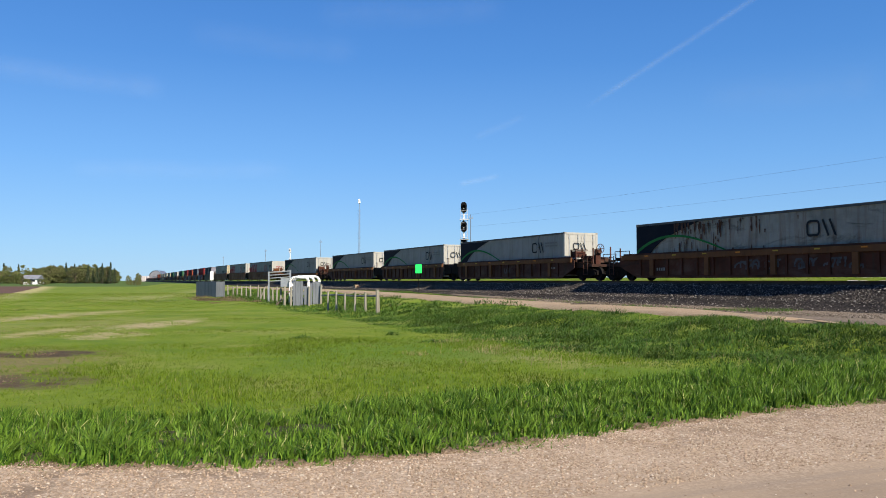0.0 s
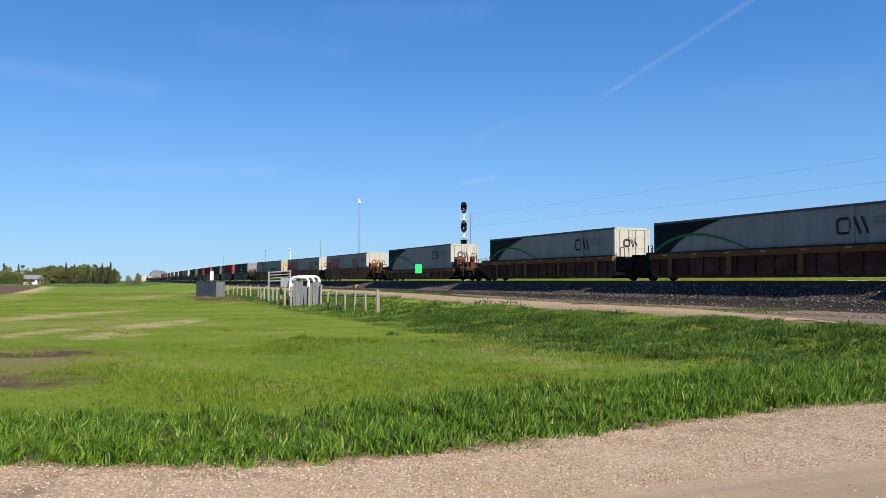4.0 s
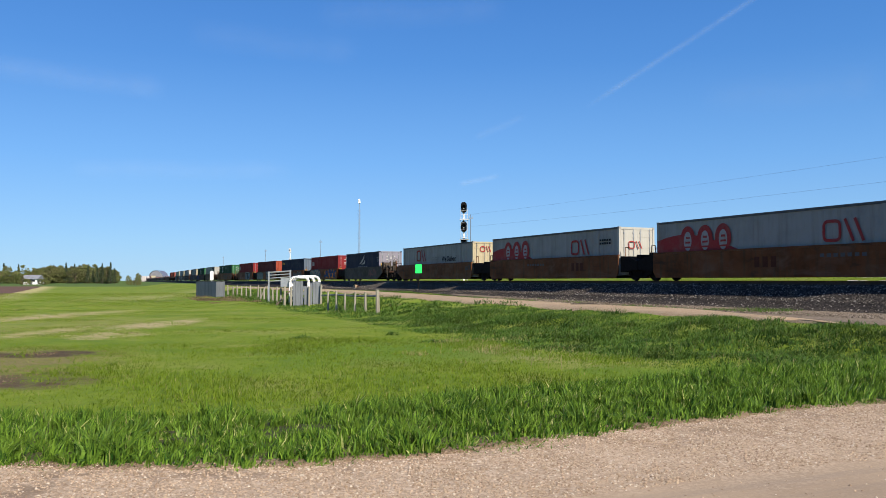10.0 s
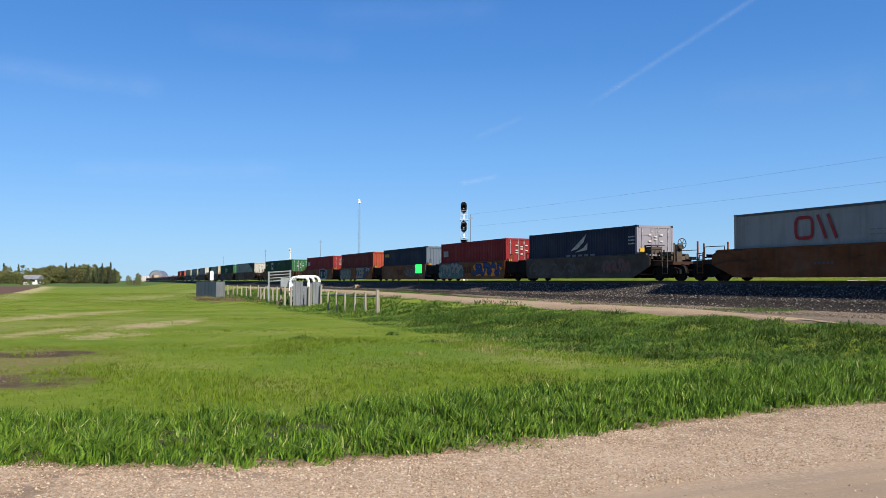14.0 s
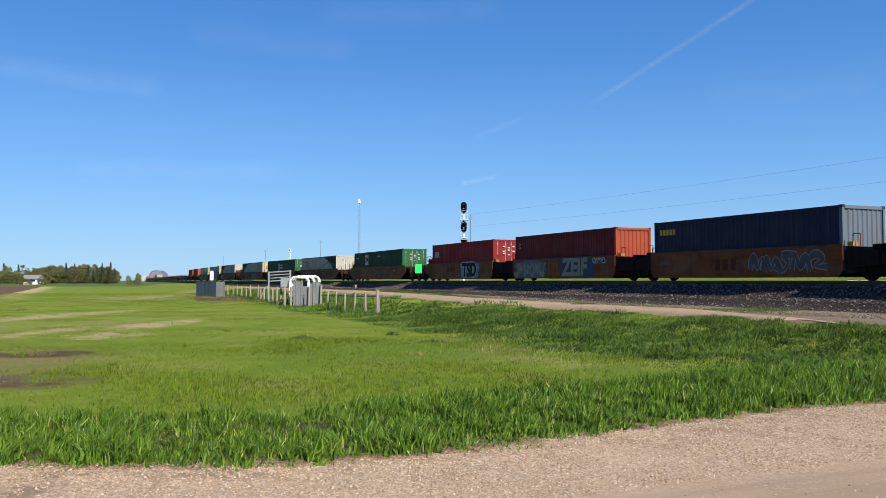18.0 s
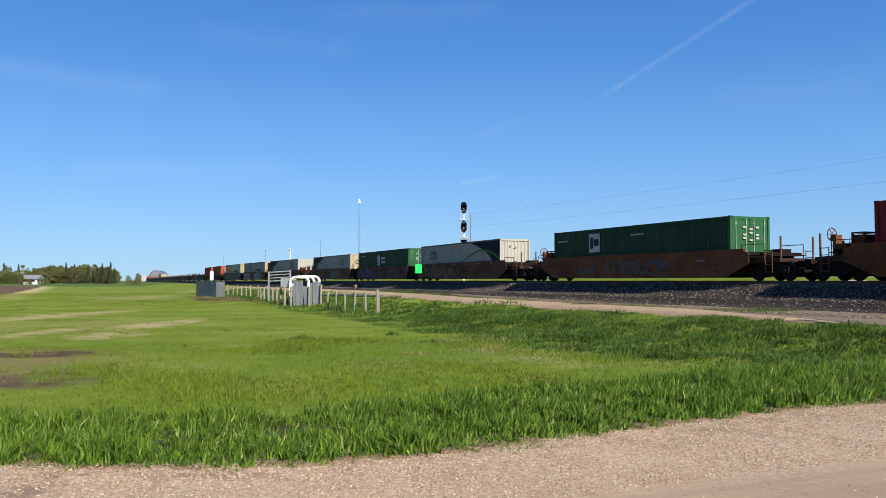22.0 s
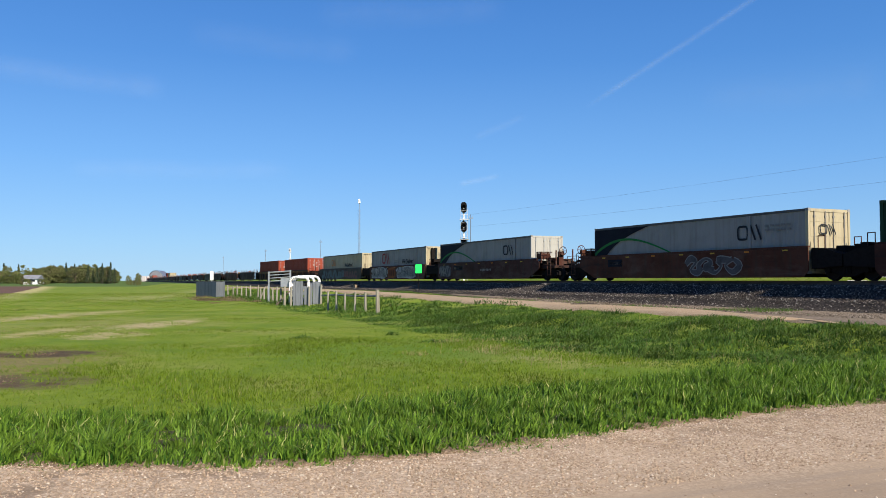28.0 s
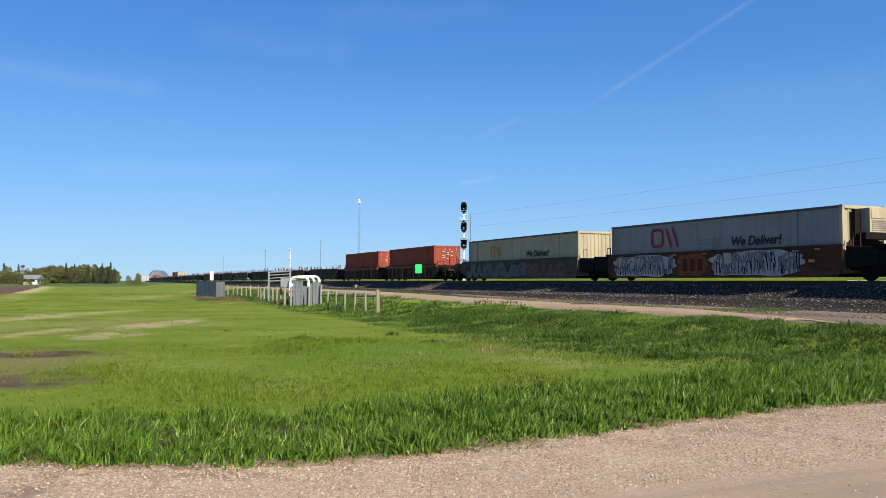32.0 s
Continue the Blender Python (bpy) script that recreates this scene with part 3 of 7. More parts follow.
build_ground()
S_LIST = list(np.arange(60, -160, -1.0)) + list(np.arange(-160, -800, -8.0))
sweep("ballast_bed", [(MID - 3.95, 0.05), (MID - 3.45, 0.36), (MID - 3.0, 0.44), (MID - 2.75, 0.53), (MID - 2.1, 0.93), (MID - 1.55, 1.33), (MID - 1.3, 1.40), (MID, 1.40), (MID + 1.3, 1.40), (MID + 1.6, 1.35), (MID + 3.4, 0.1)],
      S_LIST, BALLAST, "bed of grey crushed stone under the railway line", "ballast", wander=0.07)
sweep("service_track", [(24.9, -0.25), (24.5, 0.085), (23.6, 0.095), (22.8, 0.080), (22.0, 0.095), (20.7, 0.075), (20.3, -0.25)], list(np.arange(-17, -128, -1.0)), DIRT,
      "pale tan dirt service track beside the railway", "dirt track", z_of=lambda d, s: land(d + bend(s), -s), wander=0.45, share=lambda s: max(0.02, 1 - 0.98 * smooth(-30, -15, s)))

sweep("gravel_apron", [(21.0, -0.3), (21.5, 0.045), (22.6, 0.06), (23.7, 0.055), (24.8, 0.07), (25.3, 0.075), (26.7, 0.10), (27.3, -0.2)], list(np.arange(20, -60, -0.8)), APRON,
      "brown-grey spilled gravel at the foot of the ballast", "gravel", z_of=lambda d, s: land(d + bend(s), -s), wander=0.35, share=lambda s: 0.16 + 0.84 * smooth(-37, -24, s))
PAD = earth("pale_gravel_pad", (0.52, 0.46, 0.38), (0.42, 0.36, 0.29), 0.6, (0.58, 0.53, 0.46), 20)
sweep("gravel_pad", [(34.6, -0.3), (35.0, 0.05), (36.2, 0.05), (37.6, 0.05), (40.0, 0.05), (46.0, 0.05), (56.0, 0.05), (56.6, -0.3)], list(np.arange(-8, -30.5, -0.7)), PAD,
      "pale gravel pad beyond the railway line", "gravel", z_of=lambda d, s: land(d + bend(s), -s), wander=0.3)


def road_top(d, a):
    """Height of the gravel, with two wheel ruts."""
    rut = -0.025 * math.exp(-((a - 4.6) / 0.5) ** 2) - 0.025 * math.exp(-((a - 2.6) / 0.5) ** 2)
    return land(d, a) + 0.035 + rut + 0.012 * noise.noise((d, a, 0))


def build_road():
    ds, aa = axis([(-90, 6), (-18, 0.5), (34, 1)]), [-7.5, -7.0, -4, -2, 0, 1.0, 2.0] + [2.4 + 0.25 * k for k in range(25)] + [8.9]
    verts = []
    for a in aa:
        for d in ds:
            edge = 0.28 * noise.noise((d * 0.5, 8.1, 0)) + 0.12 * noise.noise((d * 2.1, 4.1, 0)) if a > 8 else 0.0
            drop = 0.0 if -7.2 < a < 8.5 else -0.185
            verts.append(at(d, -(a + edge), road_top(d, a) + drop))
    k = len(ds)
    i = np.arange((len(aa) - 1) * k).reshape(-1, k)[:, :-1].ravel()
    ob = raw("road", np.array(verts), [(4, np.stack([i, i + k, i + k + 1, i + 1], axis=1))], ROAD, "pale gravel country road with worn wheel tracks", "road", "structure")
    if ob.data.polygons[k].normal.z < 0:
        ob.data.flip_normals()


build_road()


# ---- railway line ----
def build_rails():
    prof = [(-0.075, 0), (0.075, 0), (0.02, 0.03), (0.012, 0.13), (0.036, 0.14), (0.036, 0.18), (-0.036, 0.18), (-0.036, 0.14), (-0.012, 0.13), (-0.02, 0.03)]
    track = thing("railway_track", "rusty steel rails on dark wooden ties", "track", kind="structure")
    for side in (-0.755, 0.755):
        verts, k = [], len(prof)
        for s in S_LIST:
            for y, z in prof:
                verts.append(at(MID + bend(s) + side + y, s, RAIL - 0.18 + z))
        i = (np.arange(len(S_LIST) - 1) * k)[:, None] + np.arange(k)[None, :]
        j = (np.arange(len(S_LIST) - 1) * k)[:, None] + (np.arange(k)[None, :] + 1) % k
        ob = raw("rail", np.array(verts), [(4, np.stack([i.ravel(), j.ravel(), (j + k).ravel(), (i + k).ravel()], axis=1))], RAIL_STEEL, "rusty steel rail", "", "")
        ob.parent = track
    me = None
    for n in range(290):
        s = 14 - n * 0.55
        if me is None:
            bm = bmesh.new()
            box(bm, -0.115, 0.115, -1.3, 1.3, -0.16, 0.0)
            me = mesh_of("tie", bm, TIE_WOOD)
        tie = new("tie", me)
        tie.parent = track
        tie.matrix_basis = on_line(s) @ pose(0, 0, -0.175, 0, 0, random.uniform(-1, 1))
    return track


build_rails()


# ---- well cars ----
def panel_outline(L, front, rear, top=1.44):
    """Side plate of a well: straight with raked lower corners, longer at a coupled end."""
    xf, xr = L / 2 + (1.35 if front else 0.12), -L / 2 - (1.35 if rear else 0.12)
    cut_f, cut_r = (1.55 if front else 0.25), (1.55 if rear else 0.25)
    pts = [(xr, 0.80 if rear else 0.45), (xr + cut_r, 0.16), (xf - cut_f, 0.16), (xf, 0.80 if front else 0.45)]
    return pts + [(xf, top - 0.14 if front else top), (xf - 0.35, top), (xr + 0.35, top), (xr, top - 0.14 if rear else top)]


def wheel_shape(bm):
    prof = [(0.06, -0.07), (0.15, -0.07), (0.17, -0.03), (0.36, -0.02), (0.40, -0.055), (0.42, -0.055), (0.43, 0.06), (0.46, 0.065), (0.46, 0.09), (0.38, 0.09), (0.36, 0.03), (0.15, 0.03), (0.06, 0.06)]
    n, rings = 20, []
    for r, y in prof:
        rings.append([bm.verts.new((r * math.cos(k * math.tau / n), y, r * math.sin(k * math.tau / n))) for k in range(n)])
    for a, b in zip(rings, rings[1:]):
        for k in range(n):
            bm.faces.new((a[k], a[(k + 1) % n], b[(k + 1) % n], b[k]))
    bm.faces.new(rings[0]), bm.faces.new(rings[-1][::-1])


def side_frame_shape(bm):
    prism(bm, [(-1.15, 0.36), (-0.75, 0.36), (-0.35, 0.18), (0.35, 0.18), (0.75, 0.36), (1.15, 0.36), (1.15, 0.62), (0.7, 0.72), (0.3, 0.86), (-0.3, 0.86), (-0.7, 0.72), (-1.15, 0.62)], -0.07, 0.07)
    for x in (-0.93, 0.93):
        tube(bm, (x, -0.14, 0.44), (x, 0.1, 0.44), 0.12, n=10)
    for x in (-0.13, 0.0, 0.13):
        tube(bm, (x, -0.1, 0.28), (x, -0.1, 0.56), 0.06, n=8)


def truck(parent, x):
    t = part("truck", lambda b: box(b, -0.22, 0.22, -0.95, 0.95, 0.42, 0.72), UNDER, parent, m=pose(x, 0, 0), key="bolster")
    for y in (-0.98, 0.98):
        part("side_frame", side_frame_shape, UNDER, t, m=pose(0, y, 0, 0, 0, 0 if y < 0 else 180), key=1)
    for ax in (-0.93, 0.93):
        part("axle", lambda b: tube(b, (0, -0.9, 0), (0, 0.9, 0), 0.075, n=8), UNDER, t, m=pose(ax, 0, 0.44), key=1)
        for y in (-0.755, 0.755):
            part("wheel", wheel_shape, WHEEL, t, m=pose(ax, y, 0.44, 0, 0, 0 if y < 0 else 180), key=1, smooth_=False)
    return t


def coupled_end(car, L, sign, mat, tall, top=1.44):
    """Platform, rails, brake gear and coupler at an end that meets the next car."""
    x0 = L / 2 + 0.1
    turn = pose(0, 0, 0, 0, 0, 0 if sign > 0 else 180)
    part("end_platform", lambda b: prism(b, [(x0 + 0.14, 0.80), (x0 + 2.9, 0.86), (x0 + 2.9, 1.02), (x0 + 0.14, 1.16)], -1.22, 1.22), WELL_DARK, car, m=turn, key=("plat", L))
    part("end_bulkhead", lambda b: box(b, x0 + 0.03, x0 + 0.13, -1.36, 1.36, 0.4, top - 0.04), WELL_DARK, car, m=turn, key=("bulk", L, top))
    part("draft_gear", lambda b: (box(b, x0 + 0.5, x0 + 0.62, -1.28, 1.28, 1.215, 1.40), box(b, x0 + 1.75, x0 + 1.87, -1.28, 1.28, 1.215, 1.34), box(b, x0 + 0.9, x0 + 1.5, 0.35, 1.0, 1.215, 1.52), tube(b, (x0 + 0.4, -1.15, 1.05), (x0 + 2.7, -1.15, 0.95), 0.05, n=6), tube(b, (x0 + 2.2, -0.5, 1.0), (x0 + 3.2, -0.45, 0.55), 0.035, n=6), tube(b, (x0 + 3.2, -0.45, 0.55), (x0 + 3.6, -0.1, 0.6), 0.035, n=6)), UNDER, car, m=turn, key=("gear", L))
    part("coupler", lambda b: (box(b, x0 + 2.85, x0 + 3.45, -0.11, 0.11, 0.70, 0.92), box(b, x0 + 3.35, x0 + 3.7, -0.19, 0.16, 0.62, 0.98)), UNDER, car, m=turn, key=("cpl", L))
    part("walkway", lambda b: box(b, x0 + 0.5, x0 + 2.1, -1.3, 1.3, 1.17, 1.21), UNDER, car, m=turn, key=("walk", L))
    for y in (-1.25, 1.25):
        part("grab_rail", lambda b: (tube(b, (x0 + 0.6, 0, 1.2), (x0 + 0.6, 0, 1.72), 0.022, n=6), tube(b, (x0 + 0.6, 0, 1.72), (x0 + 2.0, 0, 1.72), 0.022, n=6), tube(b, (x0 + 2.0, 0, 1.72), (x0 + 2.0, 0, 1.0), 0.022, n=6)),
             mat, car, m=turn @ pose(0, y, 0), key=("grab", L))
        part("ladder", lambda b: [tube(b, (x0 + 2.1 + dx, 0, 0.35), (x0 + 2.1 + dx, 0, 1.45), 0.022, n=6) for dx in (0, 0.42)] + [tube(b, (x0 + 2.1, 0, z), (x0 + 2.52, 0, z), 0.02, n=6) for z in (0.4, 0.75, 1.1, 1.4)],
             mat, car, m=turn @ pose(0, y * 1.04, 0), key=("lad", L))
        part("stake", lambda b: box(b, x0 + 2.74, x0 + 2.80, -0.035, 0.035, 0.95, 2.05), mat, car, m=turn @ pose(0, y * 0.82, 0), key=("stake", L))
    if tall:
        def span(u, v):
            return sorted((u * sign, v * sign))
        part("brake_stand", lambda b: (box(b, x0 + 2.30, x0 + 2.48, *span(-0.62, -0.25), 1.0, 1.98), box(b, x0 + 1.2, x0 + 2.2, *span(-0.75, 0.2), 1.15, 1.35), box(b, x0 + 1.4, x0 + 2.0, *span(-0.9, -0.1), 1.35, 1.58), box(b, x0 + 2.48, x0 + 2.64, *span(-0.56, -0.30), 1.72, 1.98)), mat, car, m=turn, key=("brk", L, sign))

        part("gear_frame", lambda b: [box(b, x0 + u, x0 + u + 0.07, *span(v, v + 0.07), 1.2, w) for u, v, w in ((0.45, -1.2, 1.95), (0.45, -0.35, 1.95), (1.0, -1.2, 1.95), (1.7, -0.9, 1.7), (2.2, -0.6, 1.6))] + [box(b, x0 + 0.45, x0 + 1.07, *span(-1.2, -0.28), 1.955, 2.01), box(b, x0 + 0.52, x0 + 1.0, *span(-1.13, -0.40), 1.50, 1.90), box(b, x0 + 1.1, x0 + 2.3, *span(-0.85, -0.70), 1.45, 1.55)], mat, car, m=turn, key=("frame", L, sign))

        def hand_wheel(b):
            yc = -0.42 * sign
            for k in range(16):
                a0, a1 = k * math.tau / 16, (k + 1) * math.tau / 16
                tube(b, (x0 + 2.68, yc + 0.28 * math.cos(a0), 2.02 + 0.28 * math.sin(a0)), (x0 + 2.68, yc + 0.28 * math.cos(a1), 2.02 + 0.28 * math.sin(a1)), 0.024, n=5)
            for k in range(6):
                a0 = k * math.tau / 6
                tube(b, (x0 + 2.68, yc, 2.02), (x0 + 2.68, yc + 0.28 * math.cos(a0), 2.02 + 0.28 * math.sin(a0)), 0.016, n=5)
        part("hand_wheel", hand_wheel, mat, car, m=turn, key=("hw", L, sign))
        part("air_tank", lambda b: tube(b, (x0 + 0.6, 0.6 * sign, 1.36), (x0 + 1.9, 0.6 * sign, 1.36), 0.15, n=10), mat, car, m=turn, key=("air", L, sign))
        part("air_hose", lambda b: [tube(b, (x0 + 1.0 + 0.25 * k, (-1.05 + 0.1 * k) * sign, 1.2), (x0 + 1.1 + 0.3 * k, (-0.95 + 0.05 * k) * sign, 1.75 - 0.1 * k), 0.02, n=5) for k in range(4)], UNDER, car, m=turn, key=("hose", L, sign))
    truck(car, sign * (L / 2 + 2.15))


def joint_end(car, L, sign, mat, with_truck):
    """Low deck over the shared truck between two units of one car."""
    x0 = L / 2 + 0.1
    turn = pose(0, 0, 0, 0, 0, 0 if sign > 0 else 180)
    part("end_platform", lambda b: prism(b, [(x0 + 0.06, 0.52), (x0 + 1.6, 0.62), (x0 + 1.6, 1.12), (x0 + 0.75, 1.38), (x0 + 0.06, 1.44)], -1.32, 1.32), UNDER, car, m=turn, key=("jplat", L))
    for y in (-1.12, 1.12):
        part("grab_rail", lambda b: (tube(b, (x0 + 0.25, 0, 1.4), (x0 + 0.25, 0, 1.95), 0.022, n=6), tube(b, (x0 + 0.25, 0, 1.95), (x0 + 0.6, 0, 1.95), 0.022, n=6), tube(b, (x0 + 0.6, 0, 1.95), (x0 + 0.6, 0, 1.35), 0.022, n=6)),
             mat, car, m=turn @ pose(0, y, 0), key=("jgrab", L))
    part("cable_box", lambda b: (box(b, x0 + 0.9, x0 + 1.3, -0.8, -0.1, 1.05, 1.5), box(b, x0 + 0.9, x0 + 1.2, 0.3, 0.8, 1.05, 1.6)), UNDER, car, m=turn, key=("jbox", L))
    if L < 15 and sign > 0 and mat is not WELL_DARK:
        for y0, y1 in ((-1.28, -0.98), (0.9, 1.2)):
            part("container_stop", lambda b: box(b, x0 + 0.1, x0 + 0.38, y0, y1, 1.445, 1.62), STOP_PAINT, car, key=("stop", y0))
    if with_truck:
        truck(car, sign * (L / 2 + 1.72))


def stroke(bm, rnd, cx, step, x0, x1, z0, z1, y, fat):
    """One bent band of spray paint, of uneven width, on a side plate."""
    pts = []
    x, z = cx - step * rnd.uniform(0.1, 0.5), z0 + (z1 - z0) * rnd.uniform(0.0, 0.25)
    a = rnd.uniform(0.9, 1.9)
    for _ in range(9):
        pts.append((x, z))
        x += math.cos(a) * step * 0.32
        z += math.sin(a) * (z1 - z0) * 0.26
        a += rnd.uniform(-1.3, 0.9)
        z = min(max(z, z0 + 0.04), z1 - 0.04)
        x = min(max(x, x0), x1)
    prev = None
    for i, (px, pz) in enumerate(pts):
        w = fat * rnd.uniform(0.6, 1.3)
        tx, tz = (pts[min(i + 1, 8)][0] - pts[max(i - 1, 0)][0]), (pts[min(i + 1, 8)][1] - pts[max(i - 1, 0)][1])
        h = math.hypot(tx, tz) or 1
        e = (bm.verts.new((px - tz / h * w, y, min(max(pz + tx / h * w, z0), z1))), bm.verts.new((px + tz / h * w, y, min(max(pz - tx / h * w, z0), z1))))
        if prev:
            bm.faces.new((prev[0], prev[1], e[1], e[0]))
        prev = e


# bent bands in a unit box from which sprayed pieces are put together
BENDS = [
    [(0.0, 0.15), (0.22, 0.95), (0.45, 0.25), (0.72, 0.85), (1.0, 0.1)],
    [(0.0, 0.9), (0.2, 0.2), (0.6, 0.1), (0.7, 0.6), (1.0, 0.95)],
    [(0.05, 0.0), (0.1, 0.7), (0.5, 1.0), (0.9, 0.7), (0.95, 0.0)],
    [(0.1, 0.0), (0.05, 0.6), (0.45, 1.0), (0.8, 0.7), (0.4, 0.35), (1.0, 0.3)],
    [(0.0, 0.6), (0.3, 1.0), (0.65, 0.75), (0.35, 0.2), (0.75, 0.0), (1.05, 0.35)],
    [(0.5, 1.0), (0.1, 0.5), (0.5, 0.02), (0.9, 0.5), (0.55, 0.98)],
    [(-0.1, 0.3), (0.3, 0.05), (0.6, 0.5), (0.4, 0.95), (1.1, 0.9)],
]


def eased(pts, n=4):
    """A soft curve through the points."""
    out = []
    for i in range(len(pts) - 1):
        p0, p1, p2, p3 = pts[max(i - 1, 0)], pts[i], pts[i + 1], pts[min(i + 2, len(pts) - 1)]
        for k in range(n):
            t = k / n
            out.append(tuple(0.5 * (2 * b + (c - a) * t + (2 * a - 5 * b + 4 * c - d) * t * t + (3 * b - a - 3 * c + d) * t ** 3) for a, b, c, d in zip(p0, p1, p2, p3)))
    return out + [pts[-1]]


def cloud(car, ink, x0, x1, z0, z1, y, rnd):
    """A sprayed ground colour with a lobed outline."""
    def shape(b):
        n, ring = 40, []
        for k in range(n):
            a = k * math.tau / n
            e = 1 + 0.05 * math.sin(5 * a + 1.0) + 0.04 * math.sin(11 * a + 2.0) + rnd.uniform(-0.025, 0.025)
            cx, cz = math.cos(a), math.sin(a)
            f = (abs(cx) ** 4 + abs(cz) ** 4) ** -0.25 * e
            ring.append(((x0 + x1) / 2 + (x1 - x0) / 2 * cx * f, min(max((z0 + z1) / 2 + (z1 - z0) / 2 * cz * f, 0.19), 1.425)))
        b.faces.new([b.verts.new((x, y, z)) for x, z in ring])
    part("spray_ground", shape, ink, car)


def piece(car, L, skin, seed, x0, x1, z0, z1, n, fill, line=None, ground=None, fat=0.3):
    """A sprayed piece: n fat bent bands with an outline, on a ground colour."""
    rnd = random.Random(seed)
    x0, x1 = x0 * L, x1 * L
    w, h = (x1 - x0) / n, z1 - z0
    if ground:
        cloud(car, ground, x0 - 0.1, x1 + 0.1, z0 - 0.03, z1 + 0.03, -skin - 0.004, rnd)
    for k in range(n):
        bend_ = eased(BENDS[rnd.randrange(len(BENDS))])
        lean, low, tall_ = rnd.uniform(-0.12, 0.22), z0 + h * rnd.uniform(0.04, 0.16), h * rnd.uniform(0.70, 0.84)
        r = min(w, h) * fat * 0.42
        pts = [(x0 + w * (k - 0.15 + 1.25 * u + lean * v * 0.5), low + tall_ * v) for u, v in bend_]
        ws = [r * (0.75 + 0.4 * math.sin(i * 0.45 + k)) for i in range(len(pts))]
        layer = 0.0011 * (k % 3)
        if line:
            part("spray_outline", lambda b: ribbon(b, pts, [v + 0.055 for v in ws], -skin - 0.008 - layer), line, car)
        part("spray_band", lambda b: ribbon(b, pts, ws, -skin - 0.012 - layer), fill, car)


def sprayed_word(car, L, skin, text, x0, z0, size, fat, fill, line, ground, width):
    """Fat sprayed letters with an outline on a ground colour."""
    x0 = x0 * L
    cloud(car, ground, x0 - 0.3, x0 + width + 0.3, z0 - 0.2, z0 + size * 0.78 + 0.15, -skin - 0.004, random.Random(len(text)))
    for ink, grow, y in ((line, fat + 0.075, 0.010), (fill, fat, 0.015)):
        words("sprayed_word", text, size, ink, car, pose(x0, -skin - y, z0, 90, 0, 0), "fat sprayed letters with an outline", grow, 0.08)


def spray_ground(car, L, skin, seed, ink, x0, x1, z0, z1):
    cloud(car, ink, x0 * L, x1 * L, z0, z1, -skin - 0.003, random.Random(seed))


def faded_blocks(car, L, skin, ink, x0, z0, w, h, n):
    """Painted lettering worn past reading."""
    for k in range(n):
        part("lettering", lambda b: box(b, 0, w / n * 0.62, -0.004, 0, 0, h), ink, car, m=pose(x0 * L + k * w / n, -skin - 0.004, z0), key=("fade", w, h, n))


SPRAYS = dict(piece=piece, word=sprayed_word, blocks=faded_blocks, ground=spray_ground)


